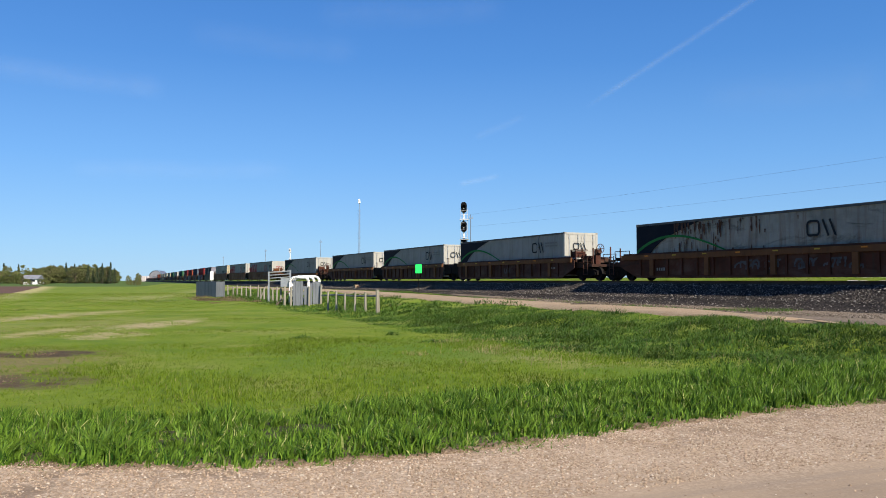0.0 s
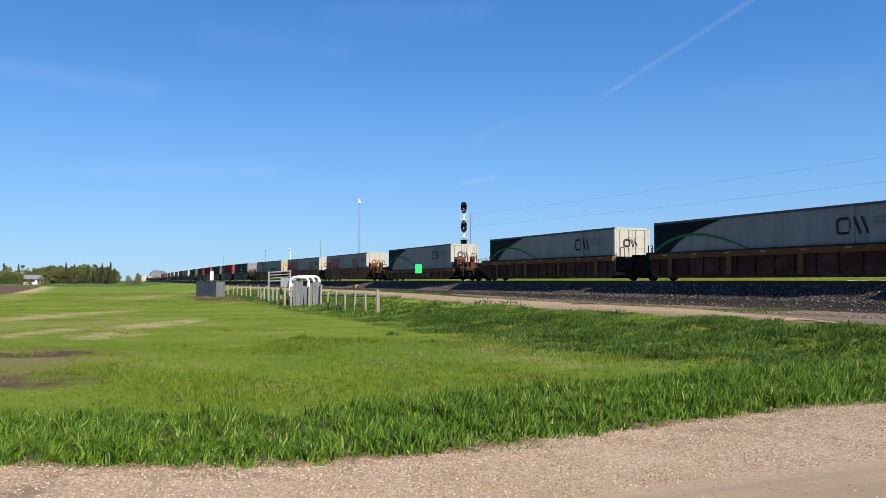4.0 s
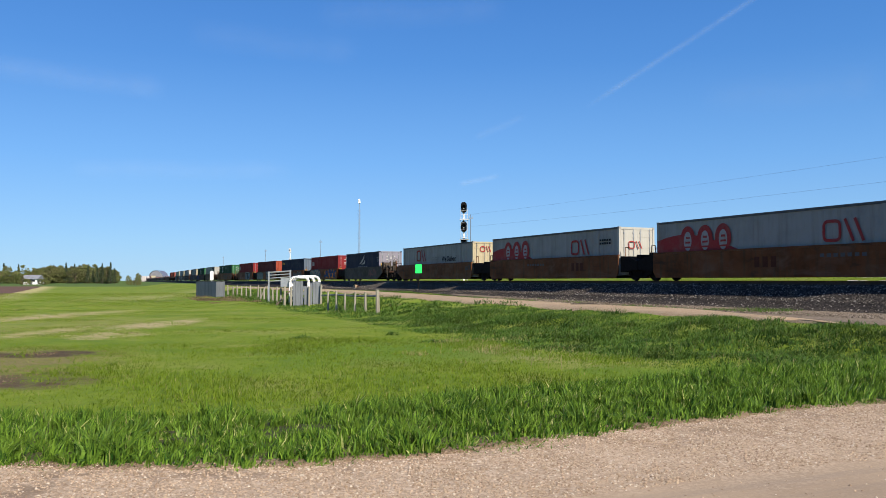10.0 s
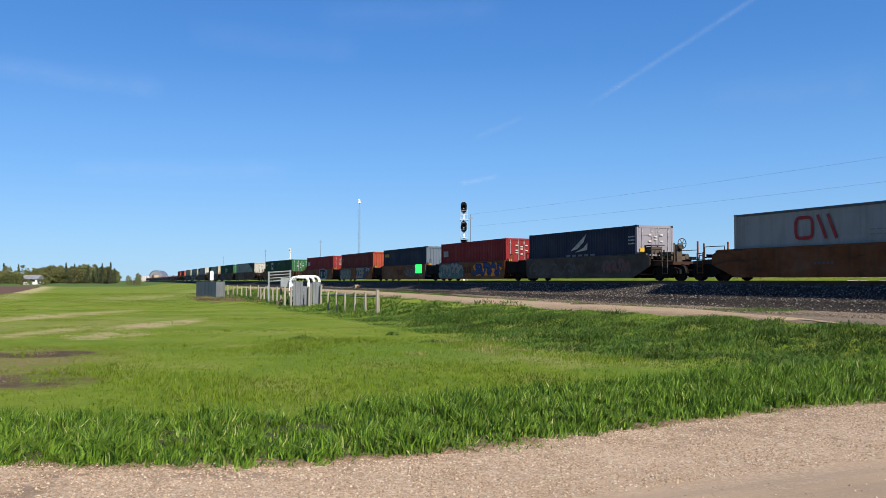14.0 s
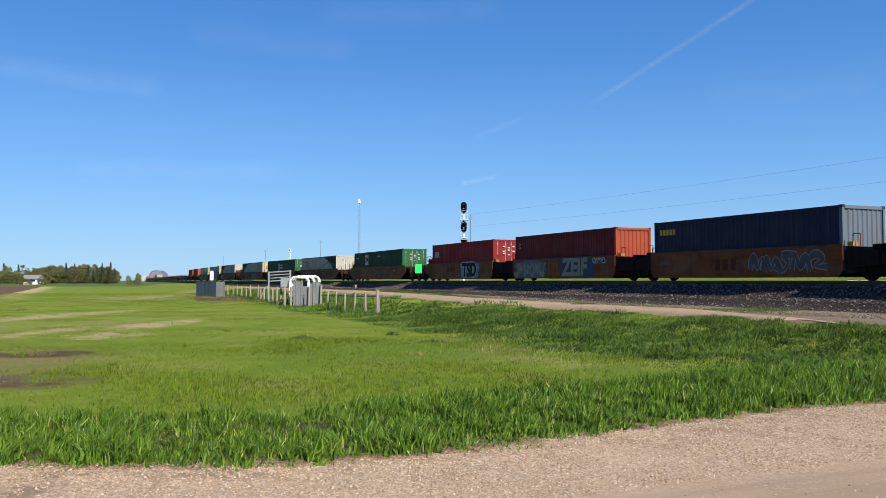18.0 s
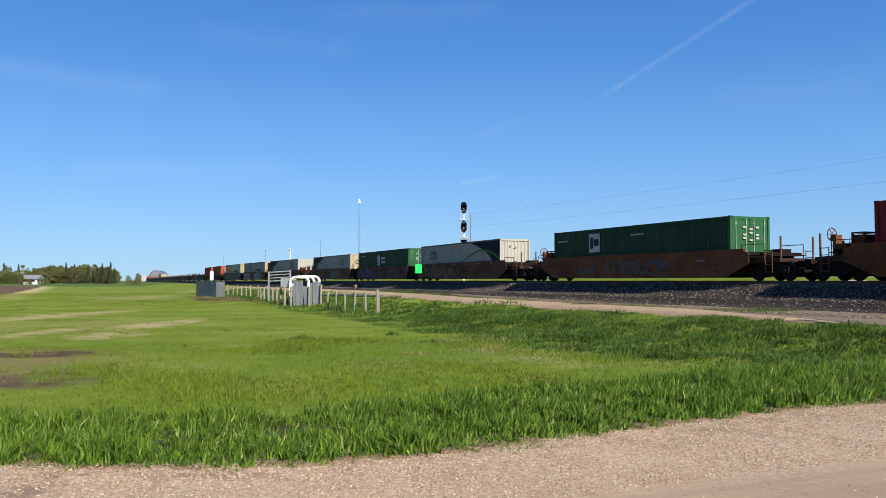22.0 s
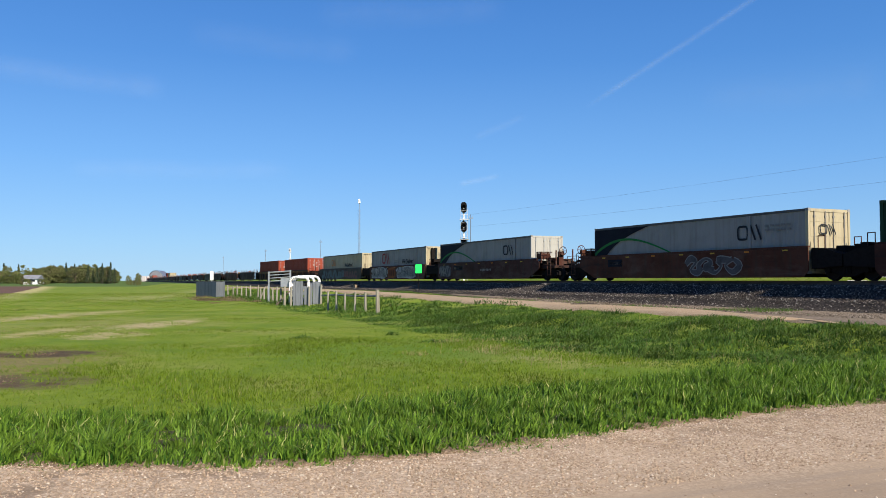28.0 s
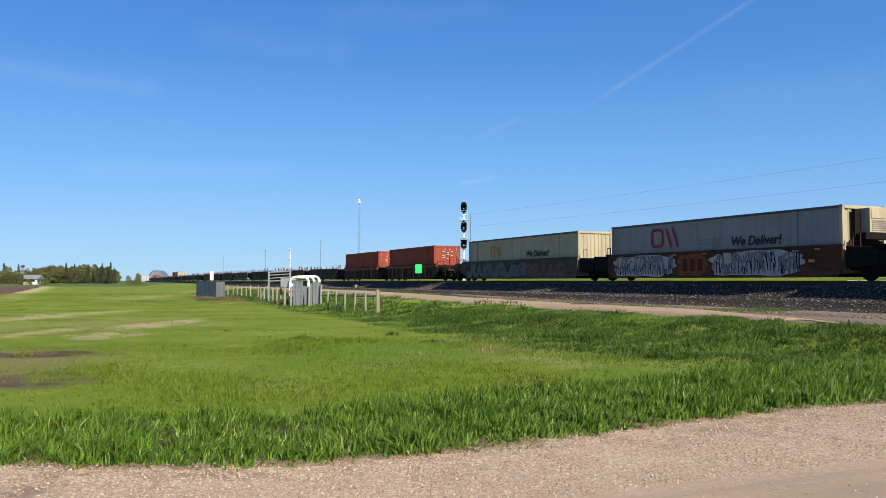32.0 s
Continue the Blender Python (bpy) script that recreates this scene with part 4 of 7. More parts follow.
def well_car(L, mat, style, front, rear, label, tall=(False, False), tags=(), seed=0, empty=False):
    """One unit: side plates, chords, ribs, cross beams, ends and trucks. x runs forward, z = 0 is the top of rail."""
    car = thing("well_car", label, "railcar", group="units of the freight train")
    skin = 1.47 if style == "smooth" else 1.43
    top = 1.0 if style == "low" else 1.44
    for y in (-skin, skin - 0.04):
        part("side_plate", lambda b, y=y: prism(b, panel_outline(L, front, rear, top), y, y + 0.04), mat, car, key=("side", L, front, rear, y, top))
    for y in (-1.0, 1.0):
        part("top_chord", lambda b: box(b, -L / 2 - (1.0 if rear else 0.1), L / 2 + (1.0 if front else 0.1), -0.06, 0.06, top + 0.005, top + 0.09), mat, car, m=pose(0, y * 1.40, 0), key=("chord", L, front, rear, top))
        part("bottom_sill", lambda b: box(b, -L / 2 + 0.5, L / 2 - 0.5, -0.05, 0.05, 0.155, 0.28), mat, car, m=pose(0, y * 1.40, 0), key=("sill", L))
    if style != "smooth" and not empty:
        deep = 0.26 if style == "ribbed" else 0.20
        for y in (-1.49, 1.49):
            part("side_chord", lambda b: box(b, -L / 2 - (1.1 if rear else 0.1), L / 2 + (1.1 if front else 0.1), -0.056, 0.056, top - deep, top + 0.004), CHORD, car, "orange-brown top chord", m=pose(0, y, 0), key=("schord", L, front, rear, top))
            for k in range(4):
                part("post", lambda b: box(b, -0.15, 0.15, -0.05, 0.05, 0.285, top - deep - 0.004), CHORD, car, m=pose(-L / 2 + 1.6 + k * (L - 3.2) / 3, y, 0), key=("cpost", top))
    if style != "smooth":
        n = int(L / (1.15 if style == "ribbed" else 1.6))
        for k in range(n):
            x = -L / 2 + (k + 0.5) * L / n
            for y in (-1.0, 1.0):
                part("rib", lambda b: box(b, -0.055, 0.055, -0.035, 0.035, 0.29, top), mat, car, m=pose(x, y * 1.466, 0), key=("rib", top))
    for k in range(6 if not empty else 4):
        x = -L / 2 + 0.7 + k * (L - 1.4) / (5 if not empty else 3)
        part("cross_beam", lambda b: box(b, -0.16, 0.16, -1.38, 1.38, 0.17, 0.30), UNDER, car, m=pose(x, 0, 0), key="beam")
    for k in range(int(L / 2.3) if mat not in (WELL_ORANGE, WELL_GREY) and style != "low" and not empty else 0):
        x = -L / 2 + 1.2 + k * 2.3
        part("marker_plate", lambda b: box(b, -0.15, 0.15, -0.006, 0.006, -0.032, 0.032), YELLOW_INK if (k * 7 + seed) % 3 else ORANGE_INK, car, m=pose(x, -skin - 0.008 if style == "smooth" else -1.554, 1.36 if style == "smooth" else top - 0.07), key="mark")
    for front_end, sign in ((front, 1), (rear, -1)):
        if front_end:
            coupled_end(car, L, sign, mat if not empty else WELL_DARK, tall[0 if sign > 0 else 1], top)
        else:
            joint_end(car, L, sign, mat, sign < 0)
    for i, tag in enumerate(tags):
        if tag[0] in SPRAYS:
            SPRAYS[tag[0]](car, L, skin, *tag[1:])
            continue
        ink, x0, x1, z0, z1, n, fat = tag
        rnd = random.Random(seed * 31 + i)
        step = (x1 - x0) * L / n
        for k in range(n):
            part("spray_stroke", lambda b: stroke(b, rnd, x0 * L + (k + 0.5) * step, step, x0 * L, x1 * L, z0, z1, -skin - 0.008 - 0.004 * (i % 4) - 0.0008 * (k % 4), fat), ink, car)
    return car


# ---- containers ----
W2 = 1.295
FLOOR, TALL = 0.30, 2.90


def corrugated(bm, L, pitch=0.28, depth=0.018, z0=0.16, z1=2.78):
    """A wall of pressed sheet along x, outer face towards -y, with real folds."""
    n = int((L - 0.3) / pitch)
    pitch = (L - 0.3) / n
    x0 = -n * pitch / 2
    xs = []
    for k in range(n):
        b = x0 + k * pitch
        xs += [(b, 0), (b + pitch * 0.25, 0), (b + pitch * 0.40, depth), (b + pitch * 0.85, depth)]
    xs.append((x0 + n * pitch, 0))
    lo = [bm.verts.new((x, y, z0)) for x, y in xs]
    hi = [bm.verts.new((x, y, z1)) for x, y in xs]
    for i in range(len(xs) - 1):
        bm.faces.new((lo[i], lo[i + 1], hi[i + 1], hi[i]))


def plated(bm, L, z0=0.16, z1=2.78):
    """A flat-panelled wall with narrow raised posts."""
    corrugated(bm, L, 0.61, 0.012, z0, z1)


def door_shape(bm):
    box(bm, 0, 0.05, -0.60, 0.60, 0.14, 2.74)
    for z in (0.25, 0.95, 1.65, 2.3):
        box(bm, 0.05, 0.062, -0.55, 0.55, z, z + 0.42)


def rounded(pts, r, n=5):
    """A line of points with its inner corners rounded off by r."""
    out = [pts[0]]
    for p, q, w in zip(pts, pts[1:], pts[2:]):
        a, b = Vector(p) - Vector(q), Vector(w) - Vector(q)
        a, b = a * min(0.48, r / a.length), b * min(0.48, r / b.length)
        for k in range(n + 1):
            t = k / n
            v = Vector(q) + a * (1 - t) ** 2 + b * t ** 2
            out.append((v.x, v.y))
    return out + [pts[-1]]


def logo_shape(bm, x, z, h, y):
    """Plain painted mark: a hollow box with rounded corners and two slanted bars."""
    t, w = h * 0.072, h * 1.0
    ring = [(x + w / 2, z + t), (x + t, z + t), (x + t, z + h - t), (x + w - t, z + h - t), (x + w - t, z + t), (x + w / 2, z + t)]
    ring = rounded(ring, h * 0.26)
    ribbon(bm, ring, [t] * len(ring), y - 0.003)
    x += w * 1.12
    for k in range(2):
        ribbon(bm, [(x + t + k * w * 0.5, z + h), (x + t + w * 0.42 + k * w * 0.5, z)], [t, t], y - 0.003)


def ribbon(bm, pts, widths, y):
    prev = None
    for i, (x, z) in enumerate(pts):
        a, b = pts[max(i - 1, 0)], pts[min(i + 1, len(pts) - 1)]
        tx, tz = b[0] - a[0], b[1] - a[1]
        h = math.hypot(tx, tz) or 1
        w = widths[i]
        e = (bm.verts.new((x - tz / h * w, y, z + tx / h * w)), bm.verts.new((x + tz / h * w, y, z - tx / h * w)))
        if prev:
            bm.faces.new((prev[0], prev[1], e[1], e[0]))
        prev = e


def words(name, text, size, mat, parent, m, label, fat=0.0, slant=0.0):
    c = bpy.data.curves.new(name, "FONT")
    c.body, c.size, c.extrude, c.offset, c.shear = text, size, 0.002, fat, slant
    tmp = bpy.data.objects.new(name, c)
    scene.collection.objects.link(tmp)
    me = bpy.data.meshes.new_from_object(tmp.evaluated_get(bpy.context.evaluated_depsgraph_get()))
    bpy.data.objects.remove(tmp)
    me.materials.clear()
    me.materials.append(mat)
    ob = new(name, me)
    ob.parent, ob.matrix_basis = parent, m
    return tagged(ob, label)


def container(L, skin, end, label, style="folded", doors=True, marks=()):
    """A box of pressed steel; x runs forward, z = 0 is its underside."""
    c = thing("shipping_container", label, "container", group="containers on the train")
    wall = corrugated if style == "folded" else plated
    for side in (-1, 1):
        part("side_wall", lambda b: wall(b, L), skin, c, m=pose(0, side * (W2 - 0.035), 0, 0, 0, 0 if side < 0 else 180), key=(style, L))
        part("top_rail", lambda b: box(b, -L / 2 + 0.17, L / 2 - 0.17, -0.05, 0.05, 2.77, 2.88), skin if style == "folded" else TRIM, c, m=pose(0, side * (W2 - 0.05), 0), key=("trail", L))
        part("bottom_rail", lambda b: box(b, -L / 2 + 0.17, L / 2 - 0.17, -0.05, 0.05, 0.02, 0.17), skin, c, m=pose(0, side * (W2 - 0.05), 0), key=("brail", L))

    def roof(b):
        n = int(L / 0.3)
        for k in range(n):
            x = -L / 2 + 0.1 + k * (L - 0.2) / n
            box(b, x, x + (L - 0.2) / n - 0.06, -W2 + 0.1, W2 - 0.1, 2.845, 2.868)
        box(b, -L / 2 + 0.1, L / 2 - 0.1, -W2 + 0.1, W2 - 0.1, 2.80, 2.843)
    part("roof", roof, skin, c, key=("roof", L))
    part("floor_pan", lambda b: box(b, -L / 2 + 0.1, L / 2 - 0.1, -W2 + 0.1, W2 - 0.1, 0.04, 0.15), UNDER, c, key=("pan", L))
    for sx in (-1, 1):
        for sy in (-1, 1):
            part("corner_post", lambda b: box(b, -0.08, 0.08, -0.06, 0.06, 0.12, 2.78), end if sx > 0 else skin, c, m=pose(sx * (L / 2 - 0.085), sy * (W2 - 0.062), 0), key="post")
            for z in (0.0, 2.775):
                part("corner_casting", lambda b: (box(b, -0.09, 0.09, -0.08, 0.08, 0, 0.125)), skin, c, m=pose(sx * (L / 2 - 0.09), sy * (W2 - 0.08), z), key="casting")
        part("end_header", lambda b: box(b, -0.07, 0.07, -W2 + 0.16, W2 - 0.16, 2.74, 2.88), end if sx > 0 else skin, c, m=pose(sx * (L / 2 - 0.08), 0, 0), key="header")
        part("end_sill", lambda b: box(b, -0.07, 0.07, -W2 + 0.16, W2 - 0.16, 0.02, 0.14), end if sx > 0 else skin, c, m=pose(sx * (L / 2 - 0.08), 0, 0), key="sill")
    part("end_wall", lambda b: corrugated(b, 2 * W2 - 0.0, 0.24, 0.04, 0.14, 2.74), skin, c, m=pose(-L / 2 + 0.05, 0, 0, 0, 0, -90), key="end")
    if doors:
        for y in (-0.59, 0.59):
            dr = part("door", door_shape, end, c, m=pose(L / 2 - 0.09, y, 0, 0, 0, 0), key="door")
            for dy in (-0.34, 0.34):
                part("lock_rod", lambda b: (tube(b, (0.085, 0, 0.1), (0.085, 0, 2.78), 0.022, n=6), box(b, 0.06, 0.11, -0.05, 0.05, 0.25, 0.33), box(b, 0.06, 0.11, -0.05, 0.05, 2.5, 2.58)), GALV if end is not WHITE and end is not CREAM else GREY_INK, dr, m=pose(0, dy, 0), key="rod")
                part("handle", lambda b: box(b, 0.09, 0.12, -0.25, 0.02, 1.05, 1.10), GREY_INK, dr, m=pose(0, dy, 0), key="handle")
    else:
        part("end_wall", lambda b: corrugated(b, 2 * W2 - 0.0, 0.28, 0.045, 0.14, 2.74), end, c, m=pose(L / 2 - 0.05, 0, 0, 0, 0, 90), key="endf")
    y = -W2 - 0.003
    for mk in marks:
        MARKS[mk[0]](c, L, y, *mk[1:])
    return c


def m_logo(c, L, y, ink, x, z=1.62, h=0.72):
    part("logo", lambda b: logo_shape(b, x, z, h, y), ink, c, "plain angular painted mark")


def m_end_logo(c, L, y, ink, z=1.75, h=0.46):
    part("logo", lambda b: logo_shape(b, -0.65, z, h, 0.0), ink, c, "plain angular painted mark", m=pose(L / 2 + 0.04, 0, 0, 0, 0, 90))


def m_arc(c, L, y, flip=1):
    """Dark corner field with a green arch sweeping out of it."""
    def dark(b):
        x0, pts = -L / 2 + 0.03, []
        for k in range(15):
            t = k / 14
            pts.append((x0 + 0.9 + 4.3 * t ** 1.7, 0.2 + 2.56 * t ** 0.62))
        top = [(x0, 2.76)]
        ring = [(x0, 0.2)] + pts + top
        b.faces.new([b.verts.new((flip * x, y, z)) for x, z in ring])
    part("dark_field", dark, INK, c, "dark blue painted corner field")

    def arch(b):
        x0, pts, ws = -L / 2 + 0.05, [], []
        for k in range(25):
            t = k / 24
            x = x0 + 7.4 * t
            z = 1.08 + 1.02 * math.sin(math.pi * (0.06 + 0.94 * t ** 0.85))
            pts.append((flip * x, z)), ws.append(0.085 * (1 - 0.6 * t))
        ribbon(b, pts, ws, y - 0.006)
    part("green_arch", arch, GREEN_INK, c, "green painted arch")


def m_red_wave(c, L, y):
    """Red hill with three ringed ovals rising from it."""
    def hill(b):
        x0, ring = -L / 2 + 0.05, []
        top = [(x0 + 6.6 * t / 20, 1.0 + 1.12 * math.sin(math.pi * (0.30 + 0.66 * t / 20)) ** 1.3) for t in range(21)]
        ring = [(x0, 0.2), (x0 + 6.6, 0.2)] + top[::-1]
        b.faces.new([b.verts.new((x, y, z)) for x, z in ring])
    part("red_field", hill, RED_INK, c, "red painted wave")
    for k in range(3):
        cx = -L / 2 + 2.5 + 1.28 * k

        def oval(b):
            ring = [(cx + 0.56 * math.cos(i * math.tau / 24), 1.85 + 0.70 * math.sin(i * math.tau / 24)) for i in range(24)]
            inner = [(cx + 0.29 * math.cos(i * math.tau / 24), 1.76 + 0.50 * math.sin(i * math.tau / 24)) for i in range(24)]
            o = [b.verts.new((x, y - 0.005, z)) for x, z in ring]
            n_ = [b.verts.new((x, y - 0.005, z)) for x, z in inner]
            for i in range(24):
                b.faces.new((o[i], o[(i + 1) % 24], n_[(i + 1) % 24], n_[i]))
        part("oval_ring", oval, RED_INK, c, "red painted oval ring")

        def pale(b):
            b.faces.new([b.verts.new((cx + 0.29 * math.cos(i * math.tau / 24), y - 0.004, 1.76 + 0.50 * math.sin(i * math.tau / 24))) for i in range(24)])
        part("oval_field", pale, PALE_INK, c, "pale oval inside the red ring")
        part("oval_bar", lambda b: [box(b, cx - 0.24 + 0.06 * i, cx + 0.24 - 0.04 * i, y - 0.009, y - 0.005, 1.40 + 0.24 * i, 1.49 + 0.25 * i) for i in range(3)], RED_INK, c)


def m_slogan(c, L, y, x, z=1.40, size=0.62):
    words("slogan", "We Deliver!", size, BLACK, c, pose(x, y - 0.004, z, 90, 0, 0), "dark painted slogan", 0.012, 0.22)


def m_bars(c, L, y, ink, x, z, w, h=0.12, n=1, gap=0.2):
    """Lettering too small to read."""
    for i in range(n):
        for k in range(5):
            part("lettering", lambda b: box(b, 0, w / 7, -0.004, 0, 0, h), ink, c, m=pose(x + k * w / 5, y, z - i * gap), key=("bar", w, h))


def m_square(c, L, y, x, z, w, ink=None, core=None):
    part("sign_panel", lambda b: box(b, x, x + w, y - 0.004, y, z, z + w), ink or WHITE_INK, c, "white painted square")
    part("logo", lambda b: (box(b, x + w * 0.12, x + w * 0.4, y - 0.009, y - 0.005, z + w * 0.2, z + w * 0.8), box(b, x + w * 0.46, x + w * 0.9, y - 0.009, y - 0.005, z + w * 0.35, z + w * 0.7)), core or NAVY, c)


def m_house(c, L, y, x, z):
    """Arched white badge with a pair of bars beside it."""
    def badge(b):
        b.faces.new([b.verts.new((x + px, y - 0.003, z + pz)) for px, pz in ((0, 0), (0.85, 0), (0.85, 0.9), (0.42, 1.25), (0, 0.9))])
    part("badge", badge, WHITE_INK, c, "white gabled badge")
    part("badge_bar", lambda b: [box(b, x + 0.16 + k * 0.32, x + 0.32 + k * 0.32, y - 0.008, y - 0.004, z + 0.12, z + 0.85) for k in range(2)], GREEN, c)
    m_bars(c, L, y, WHITE_INK, x + 1.3, z + 0.65, 1.3, 0.25, 2, 0.4)


def m_sail(c, L, y, x, z):
    """White curved sail over a line of lettering."""
    def sail(b):
        b.faces.new([b.verts.new((x + px, y - 0.003, z + pz)) for px, pz in ((-0.6, 0.1), (0.2, 0.22), (0.9, 0.62), (1.25, 1.15), (0.75, 0.85), (0.1, 0.5))])
        b.faces.new([b.verts.new((x + px, y - 0.003, z + pz)) for px, pz in ((-0.1, 0.0), (1.3, 0.12), (1.35, 0.6), (0.9, 0.28))])
    part("logo", sail, WHITE_INK, c, "white sail-shaped mark")
    m_bars(c, L, y, GREY_INK, x - 1.1, z - 0.42, 3.4, 0.28)


def m_end_bars(c, L, y, ink, n=3):
    for k in range(n):
        part("lettering", lambda b: box(b, 0, 0.20, -0.004, 0, 0, 0.09), ink, c, m=pose(L / 2 + 0.032, 0, 0, 0, 0, 90) @ pose(-0.5 + 0.42 * (k % 3), 0, 2.3 - 0.27 * (k // 3) - 0.1 * (k % 2)), key="ebar")


def m_placard(c, L, y):
    """Yellow hazard placard low on the door."""
    part("placard", lambda b: box(b, 0, 0.55, -0.004, 0, 0, 0.36), YELLOW_INK, c, "yellow placard", m=pose(L / 2 + 0.034, 0, 0, 0, 0, 90) @ pose(-1.1, 0, 1.22))


def m_rust(c, L, y, n=110):
    """Flaking rust trails down from the seams."""
    r = random.Random(5)
    rust = mottled("flaking_rust", (0.085, 0.036, 0.018), (0.045, 0.022, 0.016), 6, rough=0.9)
    for _ in range(n):
        x = -L / 2 + 3.2 + abs(r.gauss(0.0, 1.0)) * 2.9
        if x > L / 2 - 2.6:
            continue
        z = r.choice((2.74, 2.6, r.uniform(0.9, 2.7), r.uniform(0.6, 2.0)))
        hh, w = min(r.uniform(0.1, 0.75), z - 0.2), r.uniform(0.02, 0.085)
        left, right = [], []
        for k in range(5):
            q = z - hh * k / 4
            e = w * r.uniform(0.35, 1.2) * (0.35 if k == 4 else 1)
            left.append((x - e, q)), right.append((x + e * r.uniform(0.5, 1.1), q))
        part("rust_trail", lambda b: b.faces.new([b.verts.new((px, y - 0.002, pz)) for px, pz in left + right[::-1]]), rust, c)


def m_chiller(c, L, y):
    """Refrigeration unit hung on the front end."""
    part("chiller_unit", lambda b: (box(b, L / 2 + 0.03, L / 2 + 0.60, -0.42, 0.95, 1.72, 2.74), box(b, L / 2 + 0.60, L / 2 + 0.63, -0.35, 0.88, 2.30, 2.68)), CREAM, c, "cream refrigeration unit")
    part("chiller_grille", lambda b: [box(b, L / 2 + 0.602, L / 2 + 0.62, -0.30, 0.85, 1.78 + 0.08 * k, 1.82 + 0.08 * k) for k in range(6)], GREY_INK, c)
    # dark boxes fill the area below and beside the unit
    part("chiller_cradle", lambda b: (box(b, L / 2 + 0.03, L / 2 + 0.66, -0.75, 1.0, 1.42, 1.70), box(b, L / 2 + 0.03, L / 2 + 0.20, -0.80, -0.45, 1.42, 2.70)), UNDER, c, "dark boxes below and beside the unit")
    # added dark panel stands for the shaded lower end wall
    part("lower_bulkhead", lambda b: box(b, L / 2 + 0.02, L / 2 + 0.06, -0.95, 1.1, 0.16, 1.40), WELL_DARK, c)


def m_post(c, L, y, x):
    part("stacking_post", lambda b: box(b, x - 0.12, x + 0.12, y - 0.003, y + 0.03, 0.17, 2.77), c.children[0].active_material, c)


MARKS = dict(logo=m_logo, end_logo=m_end_logo, arc=m_arc, wave=m_red_wave, slogan=m_slogan, bars=m_bars, square=m_square, house=m_house, sail=m_sail, end_bars=m_end_bars, placard=m_placard, rust=m_rust, chiller=m_chiller, post=m_post)

# ---- the train ----
MOVERS = []  # (thing, place along the train, height)
BIG, SMALL = 16.15, 12.19
_white = [("logo", BLACK, 3.85), ("end_logo", BLACK), ("post", 4.6), ("bars", GREY_INK, 5.6, 2.2, 1.6, 0.1, 2), ("arc",)]
_red = [("wave",), ("logo", RED_INK, 2.9, 1.34, 0.95), ("end_logo", RED_INK, 1.6), ("post", 5.9), ("bars", BLACK, 6.1, 2.1, 1.2, 0.12, 2)]
_slogan = [("logo", RED_INK, -4.4, 1.50, 1.05), ("slogan", 1.65), ("post", 5.6), ("bars", GREY_INK, -0.6, 1.75, 1.6, 0.05, 2)]
_seaport = [("bars", WHITE_INK, 5.3, 2.2, 0.6, 0.08, 3)]
